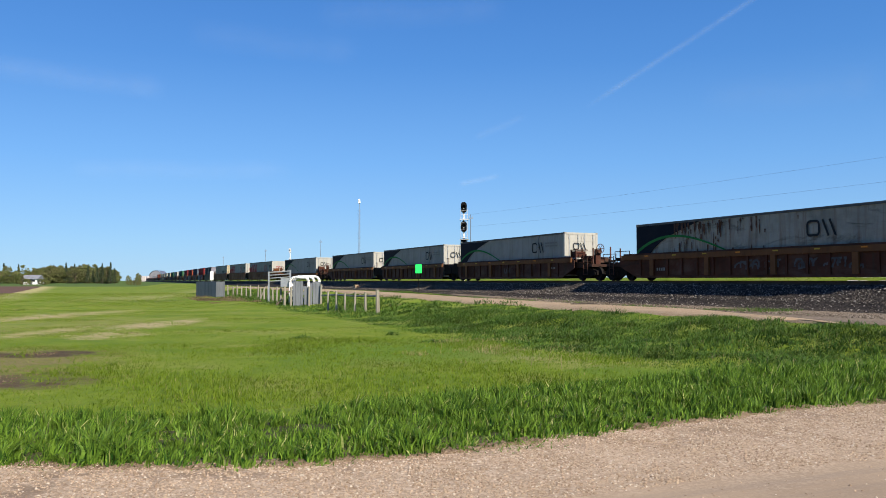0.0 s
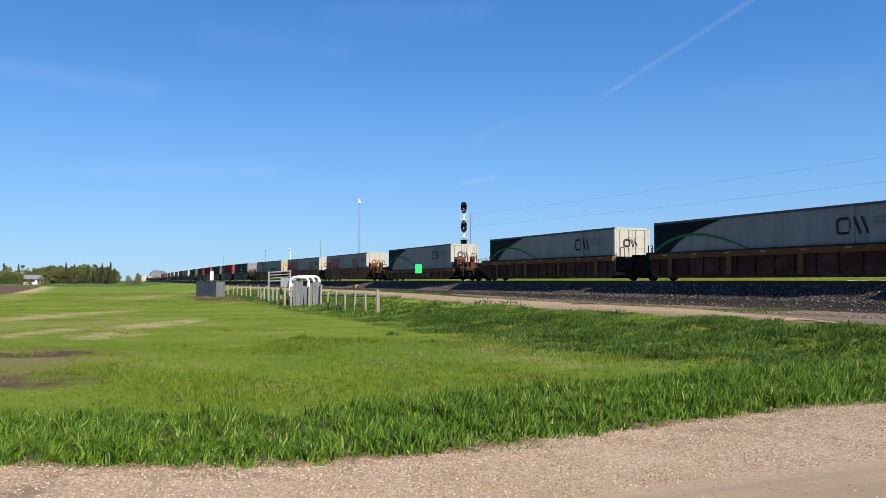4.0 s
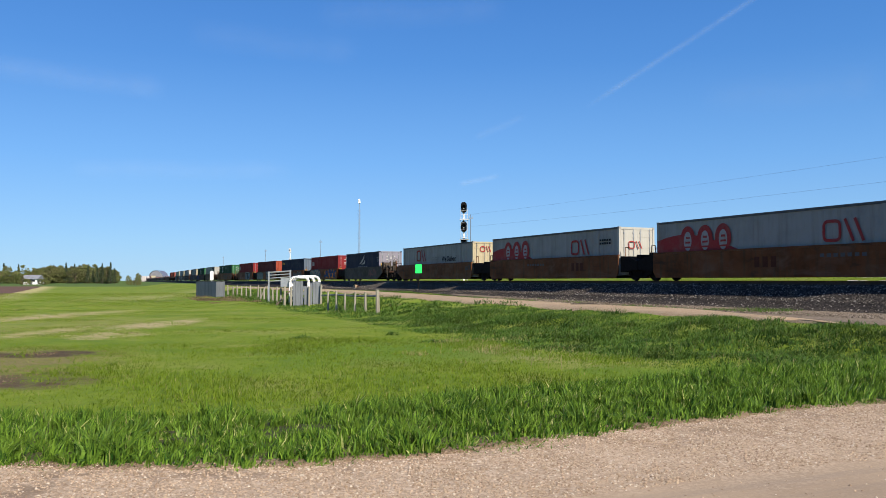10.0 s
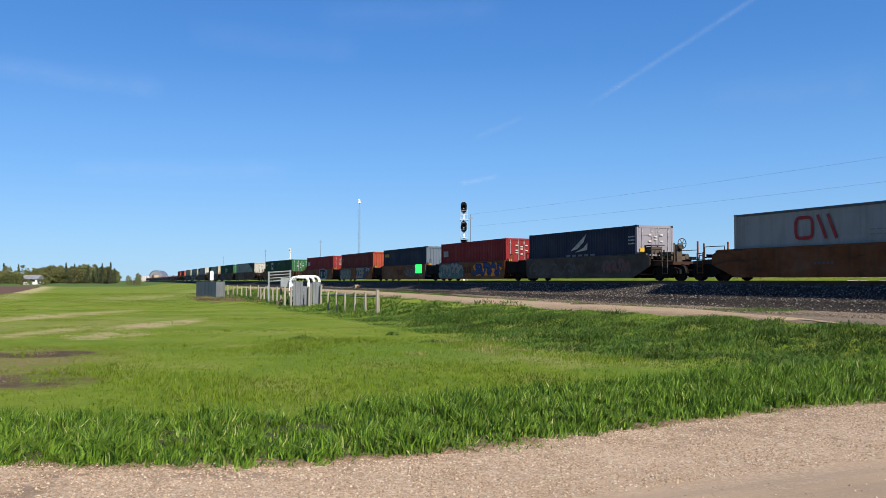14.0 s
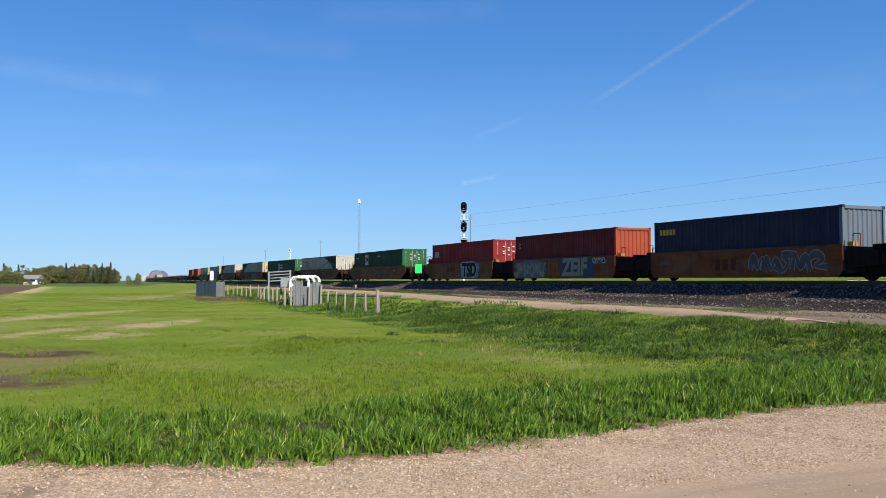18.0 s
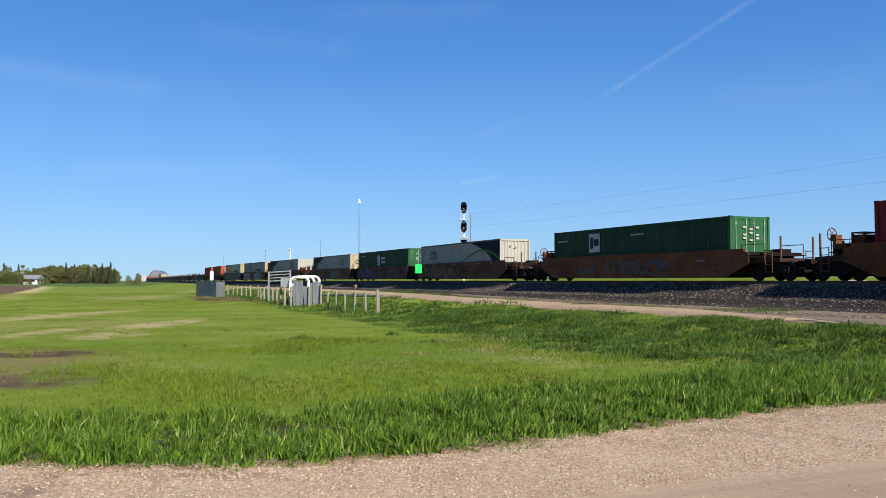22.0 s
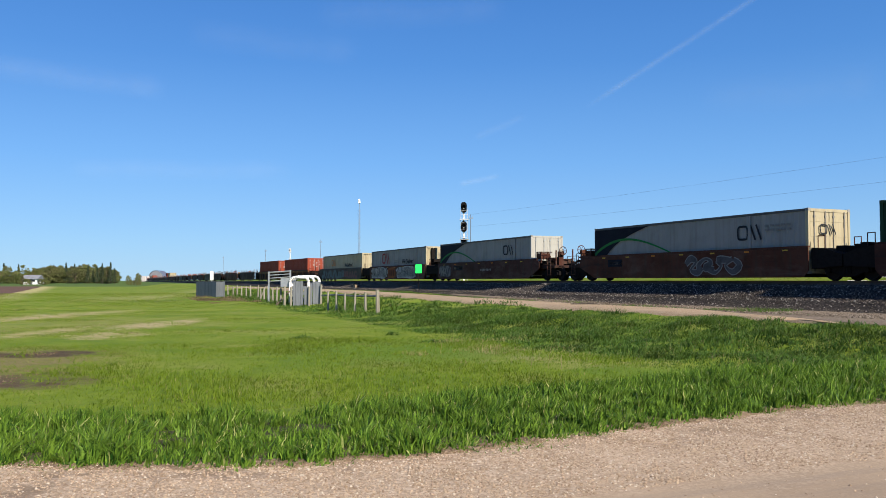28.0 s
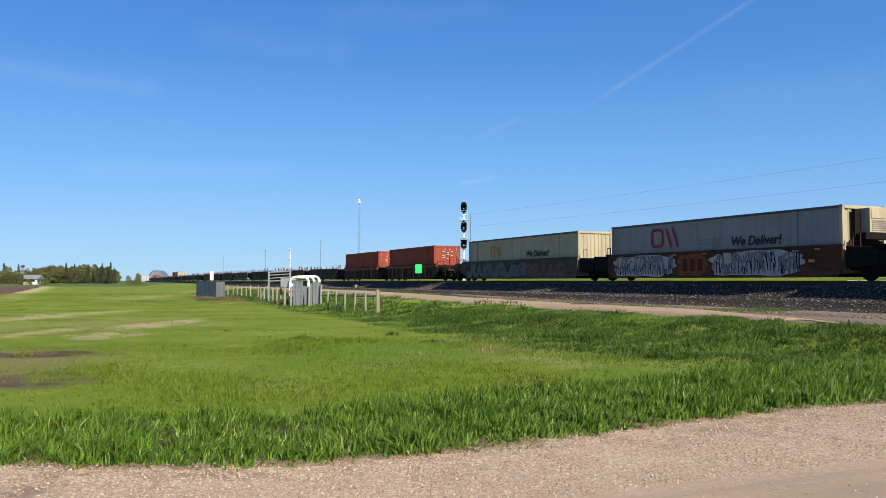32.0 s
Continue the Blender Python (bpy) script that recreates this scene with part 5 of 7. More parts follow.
#  centre, length, wall, end wall, style, doors, label, marks, well: colour, style, front, rear, tall, graffiti
T53 = "white 53-foot container with a dark corner field and green arch"
TRAIN = [
    (149.90, BIG, RUSTED, WHITE, "plated", True, "rust-streaked white container with a dark corner and green arch", _white[:1] + [("arc",), ("rust",)], WELL_RUST, "ribbed", 0, 1, (0, 0), [(DIM_INK, -0.02, 0.16, 0.5, 1.0, 8, 0.05), (DIM_INK, 0.2, 0.28, 0.5, 1.0, 5, 0.06), (DIM_INK, 0.3, 0.42, 0.5, 1.0, 6, 0.05), ("blocks", GREY_INK, -0.38, 0.55, 0.75, 0.16, 4)]),
    (126.25, BIG, WHITE, WHITE_LIT_END, "plated", True, T53, _white, WELL_BROWN, "ribbed", 1, 0, (1, 0), [("piece", 3, 0.0, 0.05, 0.5, 1.05, 2, DIM_INK), ("blocks", GREY_INK, 0.40, 0.78, 0.7, 0.12, 4)]),
    (106.53, BIG, WHITE, WHITE_LIT_END, "plated", True, T53, _white, WELL_BROWN, "ribbed", 0, 0, (0, 0), []),
    (86.78, BIG, WHITE, WHITE_LIT_END, "plated", True, T53, _white, WELL_BROWN, "ribbed", 0, 1, (0, 0), []),
    (63.15, BIG, WHITE, WHITE_LIT_END, "plated", True, T53, _white, WELL_RUST, "low", 1, 1, (1, 0), [("piece", 4, 0.14, 0.22, 0.42, 0.72, 3, GREY_INK)]),
    (39.32, BIG, WHITE, WHITE_LIT_END, "plated", True, "white container with a red wave and three red ovals", _red, WELL_ORANGE, "smooth", 1, 0, (1, 0), [("blocks", DULL_MARK, -0.05, 0.62, 1.5, 0.5, 3), ("blocks", DIM_INK, 0.18, 1.0, 2.4, 0.16, 7)]),
    (19.76, BIG, WHITE, WHITE_LIT_END, "plated", True, "white container with a red wave and three red ovals", _red, WELL_ORANGE, "smooth", 0, 0, (0, 0), [("blocks", DULL_MARK, 0.20, 0.62, 1.5, 0.5, 3), ("blocks", DIM_INK, -0.15, 1.02, 2.4, 0.14, 7)]),
    (0.10, BIG, WHITE, CREAM, "plated", True, "white container with a red angular mark and a slogan", _slogan + [("end_logo", RED_INK, 2.05)], WELL_ORANGE, "smooth", 0, 1, (0, 0), [("blocks", DIM_INK, -0.2, 0.7, 1.1, 0.12, 5), ("piece", 9, 0.44, 0.49, 0.8, 1.3, 2, DIM_INK)]),
    (-21.61, SMALL, NAVY, SILVER, "folded", True, "dark navy container with a white sail mark and silver doors", _seaport + [("sail", -0.2, 1.5), ("end_bars", WHITE_INK, 6), ("placard",)], WELL_GREY, "smooth", 1, 0, (1, 0), [("piece", 11, -0.46, 0.05, 0.3, 1.25, 7, DIM_INK, None, None, 0.2), ("piece", 12, 0.26, 0.46, 0.4, 1.3, 4, FADED_RED, DIM_INK)]),
    (-37.25, SMALL, RED, RED, "folded", True, "bright red container with white lettering", [("bars", WHITE_INK, -5.5, 1.75, 1.0, 0.5), ("end_bars", WHITE_INK, 8)], WELL_ORANGE, "smooth", 0, 0, (0, 0), [("piece", 21, -0.49, -0.10, 0.24, 1.40, 6, PALE_SPRAY, BLUE_INK, TEAL_INK, 0.5), ("blocks", DULL_MARK, -0.07, 0.6, 1.4, 0.5, 3), ("piece", 23, 0.08, 0.45, 0.42, 1.38, 6, BLUE_INK, INK, ORANGE_INK, 0.5)]),
    (-52.94, SMALL, BLUE, PALE_BLUE, "folded", False, "dark blue container with yellow lettering and a pale corrugated end", [("bars", YELLOW_INK, -5.6, 2.15, 1.3, 0.3)], WELL_ORANGE, "smooth", 0, 0, (0, 0), [("blocks", DULL_MARK, -0.10, 0.52, 1.6, 0.55, 3), ("piece", 31, 0.10, 0.44, 0.24, 1.34, 5, DIM_INK, GREY_INK, None, 0.4), ("blocks", DIM_INK, -0.44, 0.85, 0.8, 0.18, 4)]),
    (-68.67, SMALL, MAROON, ORANGE_RED, "folded", False, "maroon container with a bright red corrugated end", [("square", -5.6, 2.0, 0.35, GREY_INK)], WELL_ORANGE, "smooth", 0, 0, (0, 0), [("piece", 41, -0.47, -0.14, 0.24, 1.36, 6, GREY_INK, FADED_TEAL, FADED_TEAL, 0.55), ("blocks", BRICK_INK, -0.11, 0.34, 1.5, 0.85, 3), ("word", "ZEIF", 0.04, 0.36, 1.5, 0.07, PALE_SPRAY, DEEP_BLUE, DEEP_BLUE, 3.4), ("piece", 43, 0.33, 0.43, 1.0, 1.38, 3, BLUE_INK, WHITE_INK)]),
    (-84.35, SMALL, RED, RED, "folded", True, "bright red container with white lettering", [("bars", WHITE_INK, -5.5, 1.75, 1.0, 0.5), ("end_bars", WHITE_INK, 8)], WELL_ORANGE, "smooth", 0, 1, (0, 1), [("word", "TSD", 0.06, 0.40, 1.45, 0.09, INK, WHITE_INK, SKY_INK, 2.9), ("blocks", DULL_MARK, -0.2, 0.75, 1.2, 0.3, 4)]),
    (-106.45, BIG, GREEN, GREEN_LIT_END, "folded", True, "dark green 53-foot container with a white square", [("square", -4.0, 1.45, 1.15), ("bars", WHITE_INK, -7.6, 2.2, 1.2, 0.1), ("bars", WHITE_INK, 0.2, 2.3, 1.2, 0.08), ("end_bars", WHITE_INK, 9)], WELL_ORANGE, "smooth", 1, 1, (0, 1), [("piece", 51, -0.30, -0.20, 0.4, 1.1, 2, DIM_INK), ("piece", 52, -0.12, 0.22, 0.35, 1.2, 7, DIM_INK, None, None, 0.35), ("blocks", GREY_INK, 0.36, 0.95, 0.7, 0.12, 4)]),
    (-130.31, BIG, WHITE, WHITE_LIT_END, "plated", False, "white container with a dark leading corner and green arch", [("logo", BLACK, -5.7), ("arc", -1), ("end_bars", GREY_INK, 2)], WELL_RUST, "smooth", 1, 0, (0, 0), [("piece", 61, -0.42, -0.02, 0.28, 1.28, 11, OLIVE_INK, None, None, 0.16), ("piece", 62, -0.40, -0.04, 0.4, 1.15, 6, FADED_RED, None, None, 0.12)]),
    (-149.85, BIG, GREEN, GREEN_LIT_END, "folded", True, "dark green 53-foot container with a white gabled badge", [("house", -1.4, 1.3), ("bars", WHITE_INK, -7.4, 2.4, 1.6, 0.07), ("end_bars", WHITE_INK, 9)], WELL_BROWN, "smooth", 0, 0, (0, 0), [("piece", 71, -0.46, -0.10, 0.3, 1.25, 7, PURPLE_INK, None, None, 0.5), ("piece", 72, 0.14, 0.36, 0.3, 1.3, 7, DIM_INK, None, None, 0.3)]),
    (-169.49, BIG, WHITE, CREAM, "plated", True, T53, _white, WELL_RUST, "smooth", 0, 1, (0, 1), [("blocks", INK, -0.40, 0.82, 2.2, 0.42, 1), ("blocks", PALE_SPRAY, -0.385, 0.93, 1.2, 0.2, 6), ("piece", 81, 0.03, 0.26, 0.34, 1.26, 4, DIM_INK, GREY_INK, None, 0.35)]),
    (-193.33, BIG, WHITE, WHITE_LIT_END, "plated", True, T53, _white[:1] + [("arc",), ("post", 5.6)], WELL_BROWN, "smooth", 1, 0, (1, 0), [("ground", 90, DIM_INK, -0.48, -0.33, 0.34, 1.3), ("piece", 91, -0.48, -0.34, 0.34, 1.3, 5, GREY_INK, None, None, 0.4), ("blocks", INK, -0.30, 0.86, 2.9, 0.36, 1), ("blocks", PALE_SPRAY, -0.29, 0.95, 1.7, 0.19, 7), ("blocks", GREY_INK, 0.02, 0.78, 1.9, 0.15, 8)]),
    (-212.93, BIG, WHITE, CREAM, "plated", False, "weathered white container with a red mark, slogan and chiller unit", _slogan + [("chiller",)], WELL_RUST, "smooth", 0, 0, (0, 0), [("ground", 101, WHITE_INK, -0.47, -0.14, 0.24, 1.40), (INK, -0.46, -0.15, 0.3, 1.36, 24, 0.028), (GREY_INK, -0.46, -0.15, 0.3, 1.36, 12, 0.07), ("ground", 103, BRICK_INK, -0.125, 0.01, 0.26, 1.36), ("blocks", DULL_MARK, -0.10, 0.50, 1.7, 0.62, 3), ("ground", 102, WHITE_INK, 0.03, 0.38, 0.24, 1.40), (INK, 0.04, 0.37, 0.3, 1.36, 26, 0.028), (GREY_INK, 0.04, 0.37, 0.3, 1.36, 12, 0.07), ("blocks", YELLOW_INK, 0.40, 0.8, 0.5, 0.12, 1)]),
    (-232.60, BIG, CREAM, CREAM, "plated", False, "yellowed white container with a faded mark and slogan", [("logo", ORANGE_INK, -4.2, 1.55, 0.8), ("slogan", 1.3), ("post", 5.6), ("post", -6.6)], WELL_GREY, "smooth", 0, 1, (0, 0), [("piece", 111, -0.48, 0.10, 0.25, 1.3, 9, FADED_TEAL, DIM_INK, None, 0.45), ("piece", 112, 0.10, 0.42, 0.3, 1.25, 6, FADED_RED, DIM_INK, None, 0.4)]),
    (-254.15, SMALL, ORANGE_RED, ORANGE_RED, "folded", True, "faded orange-red container with pale lettering", [("end_bars", WHITE_INK, 8)], WELL_DARK, "ribbed", 1, 0, (0, 0), []),
    (-269.95, SMALL, ORANGE_RED, ORANGE_RED, "folded", True, "faded orange-red container with pale lettering", [("end_bars", WHITE_INK, 8)], WELL_DARK, "ribbed", 0, 0, (0, 0), []),
]


def build_train():
    names = {WELL_RUST: "rust-brown", WELL_BROWN: "dark brown", WELL_ORANGE: "orange-brown", WELL_GREY: "dull grey", WELL_DARK: "sooty dark"}
    for i, (q, L, skin, end, style, doors, label, marks, wcol, wstyle, f, r, tall, tags) in enumerate(TRAIN):
        c = container(L, skin, end, label, style, doors, marks)
        MOVERS.append((c, q, FLOOR))
        kind = "with low ribbed sides" if wstyle == "low" else "with outside ribs" if wstyle == "ribbed" else ("with spray-painted smooth sides" if tags else "with smooth plate sides")
        w = well_car(L, wcol, wstyle, bool(f), bool(r), f"{names[wcol]} steel well car {kind}, loaded", tall, tags, i)
        MOVERS.append((w, q, 0.0))
    # empty units behind, a few orange boxes far down the train
    q, k = -269.95 - SMALL / 2, 0
    while q > -760:
        first, last = k % 5 == 2, k % 5 == 1
        gap = 7.5 if first else 3.45
        q -= gap + SMALL / 2
        col = (WELL_DARK, WELL_RUST, WELL_DARK, WELL_GREY, WELL_BROWN)[k % 5]
        w = well_car(SMALL, col, "smooth", first, last, f"{names[col]} steel well car, empty, with upright stakes", (False, False), (), k, True)
        rnd = random.Random(k + 70)
        for j in range(15):
            for y in (-1.0, 1.0):
                if rnd.random() < 0.75:
                    tall_ = rnd.choice((0.25, 0.4, 0.55))
                    part("stake", lambda b: box(b, -0.04, 0.04, -0.04, 0.04, 1.45, 1.5 + tall_), rnd.choice((ORANGE_RED, WELL_GREY, WELL_DARK, MAST_GREY)), w, m=pose(-SMALL / 2 + 0.5 + j * 0.8 + rnd.uniform(-0.25, 0.25), y * 1.36, 0), key=("estake", tall_))
        MOVERS.append((w, q, 0.0))
        if -505 < q < -470 or -705 < q < -655:
            c = container(SMALL, ORANGE_RED if k % 2 else CREAM, ORANGE_RED if k % 2 else CREAM, "orange-red container far down the train" if k % 2 else "cream container far down the train", "folded", True, ())
            MOVERS.append((c, q, FLOOR))
        q -= SMALL / 2
        k += 1


build_train()


# ---- signals, poles, signs beside the line ----
def signal_mast(d, s, top, heads, with_ladder, face=180):
    p = at(d + bend(s), s)
    z0 = land(d + bend(s), -s) - 0.05
    m = Matrix.Translation((p.x, p.y, z0)) @ pose(0, 0, 0, 0, 0, 0)
    sig = thing("railway_signal", "white lattice signal mast with black lamp heads" if with_ladder else "short white signal mast with two lamp heads", "signal", m, kind="")
    h = top - z0
    part("base", lambda b: box(b, -0.4, 0.4, -0.4, 0.4, 0, 0.35), GALV, sig)
    part("mast", lambda b: tube(b, (0, 0, 0.3), (0, 0, h - 0.3), 0.075, n=10), WHITE_PAINT, sig)
    if with_ladder:
        for x in (-0.24, 0.30):
            part("ladder_rail", lambda b: tube(b, (x * 1.25, -0.35, 0.4), (x * 1.25, -0.35, h - 0.6), 0.020, n=6), LADDER, sig)
        n = int((h - 1) / 0.38)
        for k in range(n):
            part("rung", lambda b: tube(b, (-0.30, 0, 0), (0.375, 0, 0), 0.012, n=6), LADDER, sig, m=pose(0, -0.35, 0.6 + k * 0.38), key="rung")
        for k in range(3):
            part("platform", lambda b: [box(b, -0.42, 0.50, -0.6 + 0.12 * i, -0.52 + 0.12 * i, 0, 0.035) for i in range(5)], LADDER, sig, m=pose(0, 0, h - 1.75 - k * 1.95), key="plat")
    for k, drop in enumerate(heads):
        hd = part("lamp_head", lambda b: prism(b, [(0.30 * math.cos(i * math.tau / 20), 0.30 * math.sin(i * math.tau / 20) + (0.24 if i <= 10 else -0.24)) for i in range(20)], -0.30, -0.16), DARK_PAINT if with_ladder else LADDER, sig, m=pose(0.0, 0, h - drop) @ Matrix.Scale(1.0 if with_ladder else 0.68, 4), key=("head", with_ladder))
        bm_key = ("hood", with_ladder)

        def hood(b):
            for i in range(13):
                a0, a1 = math.pi * (i / 13 * 1.5 - 0.25), math.pi * ((i + 1) / 13 * 1.5 - 0.25)
                v = [(0.17 * math.cos(a0), 0.17 * math.sin(a0)), (0.17 * math.cos(a1), 0.17 * math.sin(a1)), (0.19 * math.cos(a1), 0.19 * math.sin(a1)), (0.19 * math.cos(a0), 0.19 * math.sin(a0))]
                f = [b.verts.new((x, -0.30, z)) for x, z in v]
                g = [b.verts.new((x, -0.62, z)) for x, z in v]
                for i0 in range(4):
                    b.faces.new((f[i0], f[(i0 + 1) % 4], g[(i0 + 1) % 4], g[i0]))
                b.faces.new(g)
        part("hood", hood, DARK_PAINT if with_ladder else LADDER, hd, m=pose(0, 0, 0.08), key=bm_key)
        if with_ladder:
            part("lens", lambda b: tube(b, (0, -0.335, -0.12), (0, -0.302, -0.12), 0.075, n=14), LENS, hd, key="lens")
        part("junction_box", lambda b: box(b, -0.22, 0.22, 0.06, 0.36, -0.35, 0.3), WHITE_PAINT, hd, key="jb")
    return sig


def place_x(ratio, d):
    """s of the place d across that lies on the sight line of slope ratio."""
    y = d / (ratio * N.x + N.y)
    return (ratio * y) * U.x + y * U.y


signal_mast(34.5, place_x(0.0235, 34.5), 9.35, (0.5, 2.4, 4.1), True)
signal_mast(33.5, place_x(-0.182, 33.5), 7.2, (0.45, 2.1), False)


def utility_pole(d, s, h, label, arms=1, r=0.13, mat=POLE_WOOD):
    p = at(d, s)
    pole = thing("utility_pole", label, "pole", Matrix.Translation((p.x, p.y, land(d, -s) - 0.1)) @ pose(0, 0, 0, 0, 0, 24))
    part("pole", lambda b: tube(b, (0, 0, 0), (0, 0, h), r, r * 0.65, 10), mat, pole)
    for k in range(arms):
        part("crossarm", lambda b: box(b, -0.25, 0.25, -0.05, 0.05, h - 0.5 - k * 1.5, h - 0.4 - k * 1.5), mat, pole)
        for x in (-0.2, 0.2):
            part("insulator", lambda b: tube(b, (x, 0, h - 0.38 - k * 1.5), (x, 0, h - 0.2 - k * 1.5), 0.05, 0.035, 8), GALV, pole)
    return pole


WIRE_D = 43.0
POLE_S = [46.0, place_x(0.034, WIRE_D), place_x(-0.150, WIRE_D), place_x(-0.2175, WIRE_D), -275.0]
for s in POLE_S:
    utility_pole(WIRE_D, s, 9.6 - land(WIRE_D, -s) + 0.1, "thin grey wooden power pole", 1, 0.065, MAST_GREY)


def wires():
    for z in (9.60, 8.15):
        w = None
        for a, b_ in zip(POLE_S, POLE_S[1:2]):
            def strand(bm):
                pts = []
                for k in range(17):
                    t = k / 16
                    q = at(WIRE_D, a + (b_ - a) * t, z - 0.20 * 4 * t * (1 - t) * (abs(b_ - a) / 68.0) ** 2)
                    pts.append(q)
                for p0, p1 in zip(pts, pts[1:]):
                    tube(bm, p0, p1, 0.0045, n=4)
            solid("power_line", strand, WIRE, "thin dark overhead wire strung between poles", "wire", group="overhead wires")


wires()


def light_mast():
    d = 60.0
    s = place_x(-0.1030, d)
    p = at(d, s)
    m = thing("light_mast", "tall slim grey mast with a white lamp on top", "mast", Matrix.Translation((p.x, p.y, land(d, -s))))
    h = 18.3 + 1.6 - land(d, -s)
    part("pole", lambda b: tube(b, (0, 0, 0), (0, 0, h), 0.13, 0.075, 10), MAST_GREY, m)
    part("lamp", lambda b: (tube(b, (0, 0, h), (0, 0, h + 0.7), 0.32, 0.24, 10), box(b, -0.2, 0.2, -0.2, 0.2, h + 0.7, h + 1.0)), WHITE_PAINT, m)
    for x in (-0.25, 0.25):
        part("stay", lambda b: tube(b, (x, 0, h - 12), (x, 0, h - 1.5), 0.018, n=5), MAST_GREY, m)


light_mast()


def milepost():
    d = 26.2
    s = place_x(-0.0305, d)
    p = at(d + bend(s), s)
    k = (p.y / 68.7)
    m = Matrix.Translation((p.x, p.y, 0))
    t = thing("track_sign", "blank bright green reflective sign on a thin post", "sign", m)
    zc = EYE + (497.0 - 476.0) / 1444 * p.y
    part("sign_plate", lambda b: box(b, -0.27, 0.27, -0.01, 0.01, zc - 0.37, zc + 0.37), SIGN_GREEN, t)
    part("post", lambda b: box(b, -0.02, 0.02, 0.012, 0.04, land(d, -s) - 0.1, zc + 0.2), UNDER, t)


milepost()


def relay_box():
    d = 25.2
    s = place_x(-0.2742, d)
    p = at(d + bend(s), s)
    z0 = land(d, -s)
    t = thing("trackside_cabinet", "small white trackside cabinet on a leg", "cabinet", Matrix.Translation((p.x, p.y, z0)))
    part("leg", lambda b: tube(b, (0, 0, 0), (0, 0, 1.1), 0.1, n=8), GALV, t)
    part("body", lambda b: box(b, -0.28, 0.28, -0.3, 0.3, 1.0, 2.65), WHITE_PAINT, t)
    part("roof_cap", lambda b: prism(b, [(-0.32, 2.65), (0.32, 2.65), (0.0, 2.85)], -0.35, 0.35), WHITE_PAINT, t)
    part("door", lambda b: box(b, -0.23, 0.23, -0.33, -0.305, 1.1, 2.55), WHITE_PAINT, t)


relay_box()


DIRT_TIN = painted("dusty_tan_tin", (0.34, 0.25, 0.17), (0.15, 0.08, 0.05), 0.6)


def switch_machine():
    s = place_x(-0.116, 27.6)
    t = thing("switch_machine", "low rusty switch machine beside the rails", "switch machine", on_line(s) @ pose(0, -2.2, -0.75) @ Matrix.Scale(0.75, 4))
    part("case", lambda b: (box(b, -0.6, 0.6, -0.3, 0.3, -0.05, 0.28), box(b, -0.35, 0.35, -0.25, 0.25, 0.285, 0.4)), DIRT_TIN, t)
    part("motor", lambda b: tube(b, (0.6, 0, 0.14), (1.1, 0, 0.14), 0.14, n=10), WELL_RUST, t)
    part("rod", lambda b: tube(b, (0, 0.3, -0.02), (0, 1.9, -0.02), 0.03, n=6), UNDER, t)


switch_machine()


# ---- corral in the field ----
def ground_at(x, y):
    p = Vector((x, y, 0))
    return land(p.dot(N), -p.dot(U))


def sight(px, y):
    """x of the place at depth y on the bearing px."""
    return (px - 784) / 1444.0 * y


def post_row(cols, y0, y1, h, r, label, group, rail):
    k = len(cols)
    for i, c in enumerate(cols):
        y = y0 + (y1 - y0) * i / max(k - 1, 1)
        x = sight(c, y)
        hh = h * random.uniform(0.93, 1.07)

        def shape(b):
            tube(b, (0, 0, -0.2), (random.uniform(-0.04, 0.04), random.uniform(-0.04, 0.04), hh), r, r * 0.85, 7)
        solid("fence_post", shape, POST_WOOD, label, "fence post", Matrix.Translation((x, y, ground_at(x, y))), group)


post_row([577, 581, 596, 611, 628, 647][1:], 51.5, 47.4, 1.12, 0.075, "weathered grey round wooden fence post", "corral fence posts", True)
post_row([669], 46.6, 46.6, 1.30, 0.13, "thick weathered wooden corner post", "corral fence posts", True)
post_row([404, 413, 420, 428, 436, 444, 457, 462, 468, 475, 483, 490, 497], 90, 61.5, 1.15, 0.08, "weathered grey round wooden fence post", "corral fence posts", True)


def sagging_rail():
    def shape(b):
        cols, ys = [570, 596, 628, 647, 668], [52.5, 50.4, 48.5, 47.6, 46.7]
        pts = []
        for c, y, dz in zip(cols, ys, (1.02, 0.98, 0.91, 0.93, 0.96)):
            x = sight(c, y)
            pts.append(Vector((x, y + 0.12, ground_at(x, y) + dz)))
        for p, q in zip(pts, pts[1:]):
            tube(b, p, q, 0.06, n=6)
    solid("fence_rail", shape, BOARD, "dark sagging pole rail nailed along the posts", "fence rail")


sagging_rail()


def wind_panel():
    """A wind break of upright slate-grey boards that turns a corner."""
    t = thing("windbreak_fence", "slate-grey board windbreak turning a corner in the grass", "fence")
    for c0, c1, y0, y1, n in ((348, 383, 87.0, 82.5, 12), (383, 398, 82.5, 83.5, 5)):
        p, q = Vector((sight(c0, y0), y0, 0)), Vector((sight(c1, y1), y1, 0))
        z0 = ground_at(*((p + q) / 2).xy)
        w = (q - p) / n
        turn = Euler((0, 0, math.atan2(w.y, w.x))).to_matrix().to_4x4()
        for i in range(n):
            o = p + w * i
            part("board", lambda b: box(b, 0.012, 0.985, -0.02, 0.02, -0.3, 1.58), BOARD, t, m=Matrix.Translation((o.x, o.y, z0)) @ turn @ Matrix.Diagonal((w.length, 1, 1 + 0.012 * math.sin(i * 2.1), 1)), key="board")
        for z in (0.3, 1.15):
            part("rail", lambda b: tube(b, (p.x, p.y + 0.08, z0 + z), (q.x, q.y + 0.08, z0 + z), 0.05, n=6), POST_WOOD, t)


wind_panel()


